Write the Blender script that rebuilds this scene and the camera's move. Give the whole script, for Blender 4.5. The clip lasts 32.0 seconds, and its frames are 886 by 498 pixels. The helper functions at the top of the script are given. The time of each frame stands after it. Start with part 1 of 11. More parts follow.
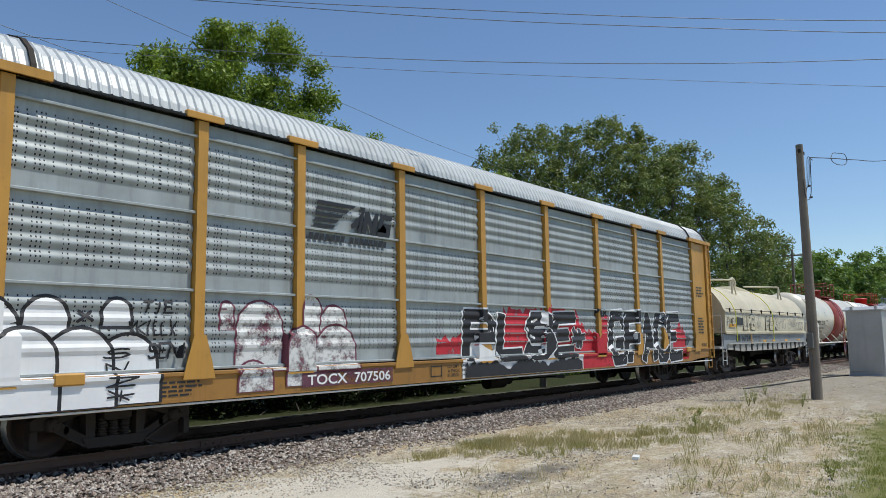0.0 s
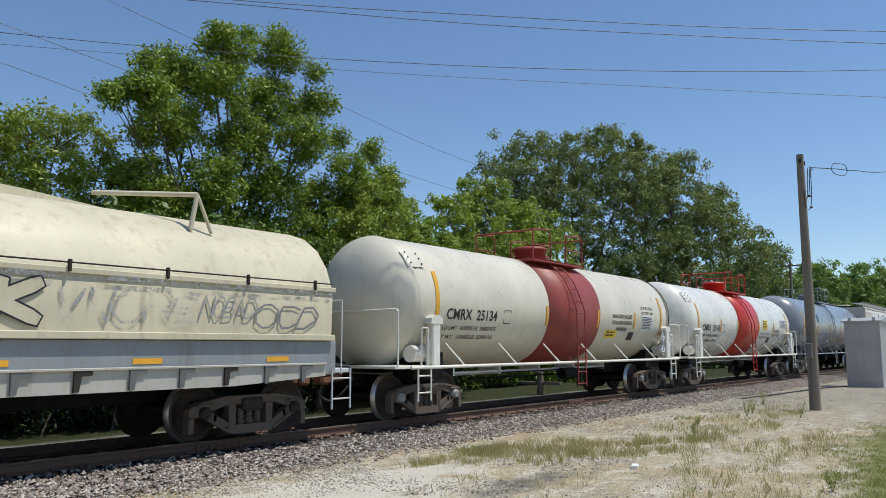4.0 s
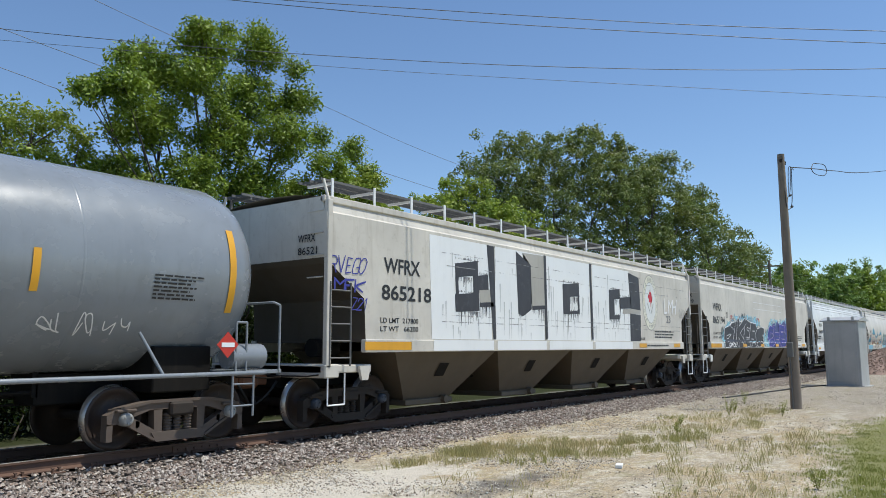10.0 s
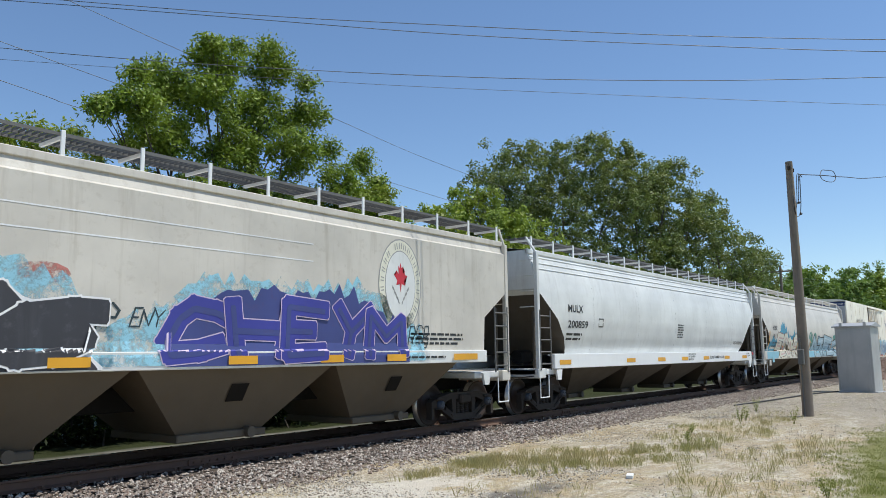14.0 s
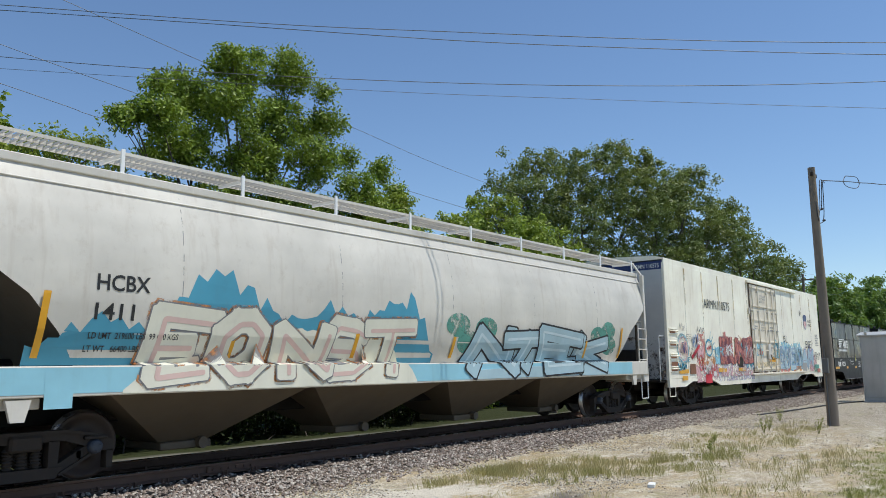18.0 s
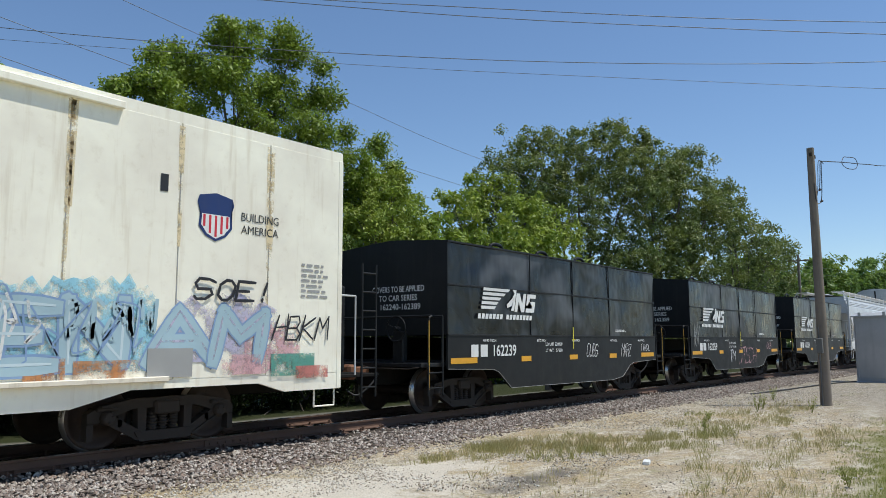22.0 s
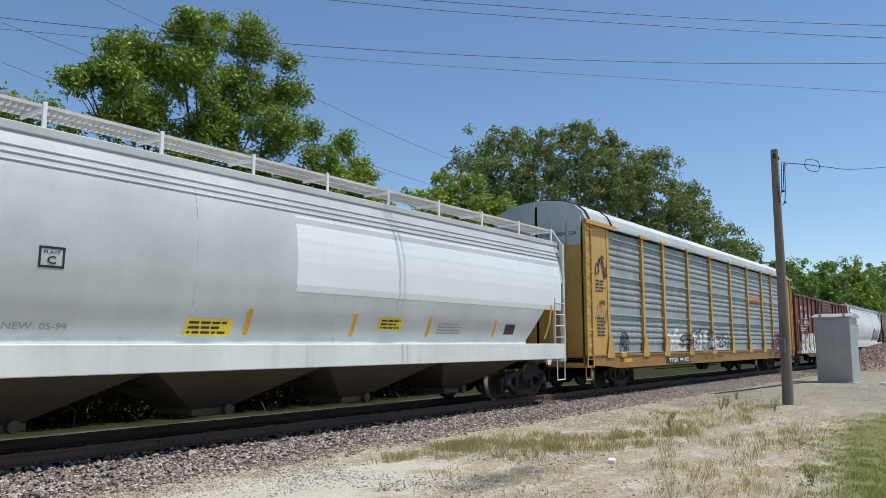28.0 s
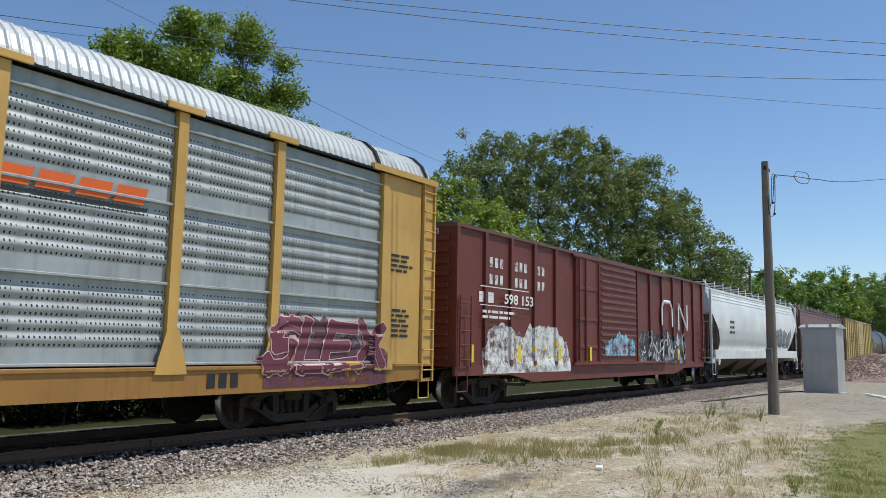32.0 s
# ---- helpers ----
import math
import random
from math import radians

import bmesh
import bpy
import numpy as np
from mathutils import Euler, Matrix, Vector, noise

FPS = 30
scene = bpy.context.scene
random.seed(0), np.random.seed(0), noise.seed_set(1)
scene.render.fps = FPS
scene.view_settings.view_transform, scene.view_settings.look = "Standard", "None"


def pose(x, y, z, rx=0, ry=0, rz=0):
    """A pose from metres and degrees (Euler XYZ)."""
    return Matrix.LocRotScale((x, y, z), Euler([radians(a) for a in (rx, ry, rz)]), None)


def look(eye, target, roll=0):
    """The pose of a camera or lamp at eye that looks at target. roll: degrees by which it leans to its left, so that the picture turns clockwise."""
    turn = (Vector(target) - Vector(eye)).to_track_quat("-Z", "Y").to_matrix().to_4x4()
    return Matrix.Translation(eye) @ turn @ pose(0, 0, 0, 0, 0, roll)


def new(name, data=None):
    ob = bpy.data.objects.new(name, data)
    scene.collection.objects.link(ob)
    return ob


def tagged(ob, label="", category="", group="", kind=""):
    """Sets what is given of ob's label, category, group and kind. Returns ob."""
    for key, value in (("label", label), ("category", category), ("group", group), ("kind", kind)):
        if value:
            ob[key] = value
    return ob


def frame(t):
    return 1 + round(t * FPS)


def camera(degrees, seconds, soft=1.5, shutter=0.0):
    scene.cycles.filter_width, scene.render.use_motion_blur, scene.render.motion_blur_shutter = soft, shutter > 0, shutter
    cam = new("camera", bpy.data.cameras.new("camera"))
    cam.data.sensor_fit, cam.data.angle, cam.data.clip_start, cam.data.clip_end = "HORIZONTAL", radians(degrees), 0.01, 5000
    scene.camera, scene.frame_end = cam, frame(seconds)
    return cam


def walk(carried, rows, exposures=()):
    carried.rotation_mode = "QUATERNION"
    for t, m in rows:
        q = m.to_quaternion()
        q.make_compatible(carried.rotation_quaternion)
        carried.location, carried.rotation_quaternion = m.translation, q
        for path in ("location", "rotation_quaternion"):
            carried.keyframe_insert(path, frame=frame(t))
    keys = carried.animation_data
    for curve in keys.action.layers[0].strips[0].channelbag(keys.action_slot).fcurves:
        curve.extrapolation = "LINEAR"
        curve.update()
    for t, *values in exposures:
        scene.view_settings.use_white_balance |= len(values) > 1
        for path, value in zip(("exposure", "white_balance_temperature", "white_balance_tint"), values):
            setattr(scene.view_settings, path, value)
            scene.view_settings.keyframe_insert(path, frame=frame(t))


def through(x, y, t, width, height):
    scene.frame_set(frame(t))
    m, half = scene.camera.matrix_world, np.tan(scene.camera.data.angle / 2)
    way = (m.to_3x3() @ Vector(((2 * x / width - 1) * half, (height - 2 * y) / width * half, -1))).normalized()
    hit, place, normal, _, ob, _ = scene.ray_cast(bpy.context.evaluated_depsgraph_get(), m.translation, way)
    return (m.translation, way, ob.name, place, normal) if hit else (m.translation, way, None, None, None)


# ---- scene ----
cam = camera(60.288, 32.0, soft=0.5)


def view(x, y, z, yaw, pitch, lean):
    """A camera pose: yaw clockwise from +y, pitch upwards."""
    return pose(x, y, z, 90 + pitch, 0, -yaw) @ pose(0, 0, 0, 0, 0, lean)


walk(cam, [
    (0.0, view(-0.103, -0.137, 1.813, 51.63, 6.83, -0.81)),
    (0.5, view(-0.046, -0.102, 1.797, 51.77, 6.85, -0.72)),
    (1.0, view(-0.077, -0.096, 1.806, 51.84, 6.63, -0.42)),
    (1.5, view(-0.076, -0.079, 1.806, 51.99, 6.75, -0.29)),
    (2.0, view(-0.062, -0.071, 1.802, 52.01, 6.93, -0.22)),
    (2.5, view(-0.077, -0.086, 1.811, 51.92, 6.99, -0.13)),
    (3.0, view(-0.078, -0.088, 1.812, 51.83, 7.09, -0.07)),
    (3.5, view(-0.068, -0.070, 1.806, 51.78, 7.22, -0.05)),
    (5.5, view(-0.064, -0.049, 1.808, 51.95, 7.32, 0.04)),
    (6.0, view(-0.054, -0.035, 1.807, 52.21, 7.17, 0.13)),
    (6.5, view(-0.029, -0.020, 1.798, 52.46, 7.10, 0.00)),
    (7.0, view(-0.009, -0.020, 1.793, 52.60, 7.01, -0.24)),
    (7.5, view(-0.015, -0.037, 1.796, 52.45, 7.08, -0.46)),
    (8.0, view(-0.043, -0.048, 1.808, 52.37, 7.16, -0.50)),
    (8.5, view(-0.056, -0.043, 1.822, 52.29, 7.28, -0.42)),
    (9.0, view(-0.037, -0.022, 1.819, 52.26, 7.28, -0.31)),
    (9.5, view(0.029, 0.034, 1.783, 52.47, 7.28, -0.08)),
    (10.0, view(0.065, 0.057, 1.768, 53.19, 7.36, -0.24)),
    (10.5, view(-0.000, -0.003, 1.804, 53.76, 7.13, -0.43)),
    (11.0, view(-0.029, -0.045, 1.823, 54.63, 7.27, -0.35)),
    (11.5, view(-0.022, -0.044, 1.823, 55.42, 7.55, -0.26)),
    (12.0, view(-0.070, -0.054, 1.841, 55.78, 7.83, -0.24)),
    (12.5, view(-0.113, -0.073, 1.861, 55.40, 8.12, -0.52)),
    (13.0, view(-0.101, -0.076, 1.863, 54.60, 8.21, -0.83)),
    (13.5, view(-0.076, -0.060, 1.851, 53.52, 8.13, -0.85)),
    (14.0, view(-0.071, -0.046, 1.841, 52.45, 7.93, -0.73)),
    (14.5, view(-0.068, -0.035, 1.837, 51.57, 7.83, -0.65)),
    (16.5, view(-0.059, -0.018, 1.828, 50.75, 8.32, -0.47)),
    (17.0, view(-0.051, -0.009, 1.816, 50.84, 8.59, -0.44)),
    (17.5, view(-0.039, -0.015, 1.806, 50.81, 8.75, -0.62)),
    (18.0, view(-0.025, -0.009, 1.800, 51.07, 8.66, -0.67)),
    (18.5, view(-0.013, 0.007, 1.797, 51.41, 8.38, -0.64)),
    (19.0, view(0.001, 0.019, 1.797, 51.69, 8.07, -0.68)),
    (19.5, view(0.028, 0.038, 1.792, 51.81, 7.85, -0.81)),
    (20.0, view(0.055, 0.062, 1.781, 51.83, 7.68, -0.72)),
    (20.5, view(0.043, 0.060, 1.786, 51.70, 7.60, -0.70)),
    (21.0, view(0.012, 0.042, 1.799, 51.52, 7.37, -0.62)),
    (21.5, view(-0.004, 0.039, 1.798, 51.47, 7.28, -0.50)),
    (22.0, view(-0.021, 0.044, 1.793, 51.37, 6.98, -0.18)),
    (22.5, view(0.019, 0.059, 1.777, 51.41, 6.90, -0.14)),
    (23.0, view(0.045, 0.038, 1.774, 51.45, 6.98, -0.26)),
    (23.5, view(-0.016, -0.014, 1.799, 51.48, 6.79, -0.35)),
    (24.0, view(-0.056, -0.026, 1.813, 51.89, 6.93, -0.33)),
    (24.5, view(-0.026, 0.010, 1.806, 52.20, 6.86, -0.41)),
    (26.5, view(0.057, 0.068, 1.777, 52.92, 6.96, -0.23)),
    (27.0, view(0.110, 0.091, 1.753, 53.00, 7.05, -0.27)),
    (27.5, view(0.134, 0.101, 1.743, 53.34, 7.08, -0.22)),
    (28.0, view(0.191, 0.139, 1.729, 53.76, 7.06, -0.04)),
    (28.5, view(0.239, 0.161, 1.717, 53.99, 7.13, -0.03)),
    (29.0, view(0.206, 0.146, 1.725, 54.11, 7.16, 0.12)),
    (29.5, view(0.121, 0.119, 1.749, 54.14, 7.02, 0.30)),
    (30.0, view(0.098, 0.120, 1.762, 54.23, 6.94, 0.52)),
    (30.5, view(0.132, 0.136, 1.756, 54.35, 7.09, 0.46)),
    (31.0, view(0.126, 0.129, 1.754, 54.37, 7.18, 0.61)),
    (31.5, view(0.085, 0.107, 1.767, 54.37, 7.20, 0.79)),
    (32.0, view(0.063, 0.099, 1.779, 54.45, 7.24, 0.99)),
], exposures=[(t, e - 0.12, 6100, 9) for t, e in (
    (0, -0.28), (3, -0.25), (6, -0.18), (8, -0.2), (9, -0.06), (10, -0.07), (11, -0.17), (12, -0.16), (13, -0.09), (15, -0.1), (17, -0.16), (20, -0.2), (21, -0.24), (22, -0.2), (22.5, 0.0), (23, 0.16), (24.5, 0.34), (26.5, 0.2), (27.1, 0.02), (28, -0.2), (30, -0.22), (32, -0.2))])

TRACK_Y, RAIL_Z = 11.325, 0.323
# how far the train has rolled towards -x, second by second
ROLLED = [0.00, 8.13, 16.30, 24.52, 32.78, 41.07, 49.40, 57.77, 66.16, 74.57, 82.94, 91.24, 99.48, 107.74, 116.03, 124.36, 132.69, 141.03, 149.36, 157.69, 166.00, 174.29, 182.57, 190.87, 199.17, 207.48, 215.83, 224.23, 232.65, 241.05, 249.38, 257.63, 265.82]

# ---- light ----
SUN = Vector((0.26, -0.36, 1.0)).normalized()
elevation, bearing = math.asin(SUN.z), math.atan2(SUN.x, SUN.y)
world = bpy.data.worlds.new("sky")
scene.world = world
world.use_nodes = True
wn = world.node_tree.nodes
sky = wn.new("ShaderNodeTexSky")
sky.sky_type, sky.sun_disc = "NISHITA", False
sky.sun_elevation, sky.sun_rotation = elevation, bearing
sky.altitude, sky.air_density, sky.dust_density, sky.ozone_density = 200, 1.05, 0.0, 3.5
wn["Background"].inputs["Strength"].default_value = 0.15
world.node_tree.links.new(sky.outputs["Color"], wn["Background"].inputs["Color"])
sun_data = bpy.data.lights.new("sun", "SUN")
sun_data.energy, sun_data.angle, sun_data.color = 5.2, radians(0.5), (1.0, 0.93, 0.80)
sun = new("sun", sun_data)
sun.matrix_world = look(SUN * 60, (0, 0, 0))

# ---- materials ----


def nodes_of(name):
    m = bpy.data.materials.new(name)
    m.use_nodes = True
    nt = m.node_tree
    return m, nt, nt.nodes["Principled BSDF"], nt.nodes.new, nt.links.new


def noise_of(nt, vec, scale, detail=4.0, rough=0.6):
    n = nt.nodes.new("ShaderNodeTexNoise")
    n.inputs["Scale"].default_value, n.inputs["Detail"].default_value, n.inputs["Roughness"].default_value = scale, detail, rough
    if vec:
        nt.links.new(vec, n.inputs["Vector"])
    return n.outputs["Fac"]


def ramp_of(nt, fac, lo, hi, c0=(0, 0, 0, 1), c1=(1, 1, 1, 1)):
    r = nt.nodes.new("ShaderNodeValToRGB")
    e = r.color_ramp.elements
    e[0].position, e[1].position, e[0].color, e[1].color = lo, hi, c0, c1
    nt.links.new(fac, r.inputs["Fac"])
    return r.outputs["Color"]


def mix_of(nt, fac, a, b, kind="MIX"):
    n = nt.nodes.new("ShaderNodeMix")
    n.data_type, n.blend_type = "RGBA", kind
    for key, v in ((0, fac), (6, a), (7, b)):
        if isinstance(v, bpy.types.NodeSocket):
            nt.links.new(v, n.inputs[key])
        elif key == 0:
            n.inputs[key].default_value = v
        else:
            n.inputs[key].default_value = (*v[:3], 1)
    return n.outputs[2]


def mapped(nt, sx=1.0, sy=1.0, sz=1.0, random_shift=True):
    tc = nt.nodes.new("ShaderNodeTexCoord")
    mp = nt.nodes.new("ShaderNodeMapping")
    mp.inputs["Scale"].default_value = (sx, sy, sz)
    nt.links.new(tc.outputs["Object"], mp.inputs["Vector"])
    return mp.outputs["Vector"]


def bump_of(nt, bsdf, height, strength, distance=0.01):
    b = nt.nodes.new("ShaderNodeBump")
    b.inputs["Strength"].default_value, b.inputs["Distance"].default_value = strength, distance
    nt.links.new(height, b.inputs["Height"])
    nt.links.new(b.outputs["Normal"], bsdf.inputs["Normal"])


def paint(name, rgb, rough=0.45, dirt=0.35, dirt_rgb=(0.12, 0.09, 0.06), streak=0.3, metal=0.0, bump=0.15, rust=0.0, fade=0.12, spec=0.5):
    """Weathered vehicle paint: blotches, rain streaks down the side, fine grain, and some rust."""
    m, nt, bsdf, _, link = nodes_of(name)
    v = mapped(nt)
    vs = mapped(nt, 2.2, 2.2, 0.18)
    big, fine = noise_of(nt, v, 0.7, 5), noise_of(nt, v, 38, 3)
    dark = tuple(c * (1 - fade) for c in rgb)
    lite = tuple(min(1, c * (1 + fade)) for c in rgb)
    col = mix_of(nt, ramp_of(nt, big, 0.32, 0.68), dark, lite)
    if streak:
        st = ramp_of(nt, noise_of(nt, vs, 2.3, 4, 0.65), 0.54, 0.78)
        f = nt.nodes.new("ShaderNodeMath")
        f.operation = "MULTIPLY"
        f.inputs[1].default_value = streak
        link(st, f.inputs[0])
        col = mix_of(nt, f.outputs[0], col, dirt_rgb)
    if dirt:
        sp = ramp_of(nt, noise_of(nt, v, 5.5, 6, 0.7), 0.56, 0.82)
        f = nt.nodes.new("ShaderNodeMath")
        f.operation = "MULTIPLY"
        f.inputs[1].default_value = dirt
        link(sp, f.inputs[0])
        col = mix_of(nt, f.outputs[0], col, dirt_rgb)
    if rust:
        sp = ramp_of(nt, noise_of(nt, v, 3.1, 7, 0.75), 0.66 - 0.1 * rust, 0.72)
        f = nt.nodes.new("ShaderNodeMath")
        f.operation = "MULTIPLY"
        f.inputs[1].default_value = rust
        link(sp, f.inputs[0])
        col = mix_of(nt, f.outputs[0], col, (0.16, 0.06, 0.025))
    link(col, bsdf.inputs["Base Color"])
    rr = nt.nodes.new("ShaderNodeMapRange")
    rr.inputs["To Min"].default_value, rr.inputs["To Max"].default_value = max(0.05, rough - 0.12), min(1, rough + 0.15)
    link(noise_of(nt, v, 2.6, 4), rr.inputs["Value"])
    link(rr.outputs["Result"], bsdf.inputs["Roughness"])
    bsdf.inputs["Metallic"].default_value = metal
    bsdf.inputs["Specular IOR Level"].default_value = spec
    if bump:
        mixn = mix_of(nt, 0.5, big, fine)
        bump_of(nt, bsdf, mixn, bump, 0.012)
    return m


def sheened(name, rgb, sheen):
    """Thin glossy black sheet; cloudy pale smears in its colour stand for wavy reflections."""
    m, nt, bsdf, _, link = nodes_of(name)
    v = mapped(nt, 0.55, 0.55, 0.6)
    warp = nt.nodes.new("ShaderNodeTexNoise")
    warp.inputs["Scale"].default_value, warp.inputs["Detail"].default_value, warp.inputs["Distortion"].default_value = 1.25, 1.6, 1.1
    link(v, warp.inputs["Vector"])
    cloud = ramp_of(nt, warp.outputs["Fac"], 0.50, 0.72)
    col = mix_of(nt, cloud, rgb, sheen)
    col = mix_of(nt, ramp_of(nt, noise_of(nt, mapped(nt, 2, 2, 0.2), 2.6, 4), 0.55, 0.85, c1=(0.4, 0.4, 0.4, 1)), col, sheen)
    link(col, bsdf.inputs["Base Color"])
    link(ramp_of(nt, warp.outputs["Fac"], 0.3, 0.8, (0.22, 0.22, 0.22, 1), (0.45, 0.45, 0.45, 1)), bsdf.inputs["Roughness"])
    bsdf.inputs["Specular IOR Level"].default_value = 0.35
    bump_of(nt, bsdf, noise_of(nt, mapped(nt, 1.0, 1.0, 0.7), 1.5, 2), 0.55, 0.10)
    return m


def hazed(name, rgb, cover=0.5, scale=3.0):
    """Thin, mottled overspray that lets the coat below show through."""
    m, nt, bsdf, newn, link = nodes_of(name)
    v = mapped(nt)
    link(mix_of(nt, noise_of(nt, v, 2.2, 4), tuple(c * 0.75 for c in rgb), tuple(min(1, c * 1.25) for c in rgb)), bsdf.inputs["Base Color"])
    bsdf.inputs["Roughness"].default_value = 0.65
    clear = newn("ShaderNodeBsdfTransparent")
    mx = newn("ShaderNodeMixShader")
    link(ramp_of(nt, noise_of(nt, v, scale, 9, 0.78), 0.62 - 0.34 * cover, 0.74 - 0.30 * cover), mx.inputs[0])
    link(clear.outputs[0], mx.inputs[1])
    link(bsdf.outputs[0], mx.inputs[2])
    link(mx.outputs[0], nt.nodes["Material Output"].inputs["Surface"])
    return m


def perforated(name, rgb, dense=True):
    """Galvanised sheet with rows of small punched holes."""
    m, nt, bsdf, _, link = nodes_of(name)
    tc = nt.nodes.new("ShaderNodeTexCoord")
    sep = nt.nodes.new("ShaderNodeSeparateXYZ")
    link(tc.outputs["Object"], sep.inputs[0])

    def calc(op, a, b=None):
        n = nt.nodes.new("ShaderNodeMath")
        n.operation = op
        for i, q in enumerate((a, b)):
            if q is None:
                continue
            if isinstance(q, bpy.types.NodeSocket):
                link(q, n.inputs[i])
            else:
                n.inputs[i].default_value = q
        return n.outputs[0]

    def dots(axis, pitch, frac):
        return calc("LESS_THAN", calc("FRACT", calc("MULTIPLY", axis, 1 / pitch)), frac)

    if dense:
        px = dots(sep.outputs[0], 0.066, 0.36)
        pz = dots(sep.outputs[2], 0.0975, 0.34)
    else:
        px = calc("MAXIMUM", dots(sep.outputs[0], 0.117, 0.17), dots(sep.outputs[0], 0.335, 0.065))
        pz = dots(sep.outputs[2], 0.062, 0.42)
    zrow = calc("LESS_THAN", calc("FRACT", calc("MULTIPLY", calc("ADD", sep.outputs[2], -1.35), 1 / 1.17)), 0.70)
    seam = calc("GREATER_THAN", calc("FRACT", calc("MULTIPLY", sep.outputs[0], 1 / 0.9)), 0.1)
    hole = calc("MULTIPLY", calc("MULTIPLY", px, pz), calc("MULTIPLY", zrow, seam))
    v, vs = mapped(nt), mapped(nt, 2.0, 2.0, 0.2)
    col = mix_of(nt, ramp_of(nt, noise_of(nt, v, 1.3, 6), 0.3, 0.7), tuple(c * 0.78 for c in rgb), tuple(c * 1.12 for c in rgb))
    col = mix_of(nt, ramp_of(nt, noise_of(nt, vs, 3.0, 4), 0.5, 0.85, c1=(0.5, 0.5, 0.5, 1)), col, (0.12, 0.11, 0.1))
    col = mix_of(nt, hole, col, (0.012, 0.012, 0.014))
    link(col, bsdf.inputs["Base Color"])
    bsdf.inputs["Metallic"].default_value = 0.25
    bsdf.inputs["Roughness"].default_value = 0.58
    bump_of(nt, bsdf, noise_of(nt, v, 9, 3), 0.12, 0.01)
    return m


def leafy(name, a, b, c, through=0.36, glow=(0.25, 0.38, 0.03)):
    m, nt, bsdf, newn, link = nodes_of(name)
    g = newn("ShaderNodeNewGeometry")
    col = mix_of(nt, g.outputs["Random Per Island"], a, b)
    col = mix_of(nt, ramp_of(nt, noise_of(nt, mapped(nt), 0.45, 3), 0.42, 0.66), col, c)
    link(col, bsdf.inputs["Base Color"])
    bsdf.inputs["Roughness"].default_value = 0.5
    bsdf.inputs["Specular IOR Level"].default_value = 0.4
    tr = newn("ShaderNodeBsdfTranslucent")
    link(mix_of(nt, 0.35, col, glow), tr.inputs["Color"])
    mx = newn("ShaderNodeMixShader")
    mx.inputs[0].default_value = through
    link(bsdf.outputs[0], mx.inputs[1])
    link(tr.outputs[0], mx.inputs[2])
    link(mx.outputs[0], nt.nodes["Material Output"].inputs["Surface"])
    return m


def stony(name, cols, rough=0.9, per_island=True):
    m, nt, bsdf, newn, link = nodes_of(name)
    g = newn("ShaderNodeNewGeometry")
    r = newn("ShaderNodeValToRGB")
    r.color_ramp.interpolation = "CONSTANT"
    e = r.color_ramp.elements
    while len(e) < len(cols):
        e.new(1.0)
    for i, c in enumerate(cols):
        e[i].position, e[i].color = i / len(cols), (*c, 1)
    link(g.outputs["Random Per Island"], r.inputs["Fac"])
    v = mapped(nt)
    col = mix_of(nt, ramp_of(nt, noise_of(nt, v, 40, 4), 0.35, 0.75, c1=(0.5, 0.5, 0.5, 1)), r.outputs["Color"], (0.06, 0.05, 0.045))
    link(col, bsdf.inputs["Base Color"])
    bsdf.inputs["Roughness"].default_value = rough
    bump_of(nt, bsdf, noise_of(nt, v, 60, 3), 0.3, 0.008)
    return m


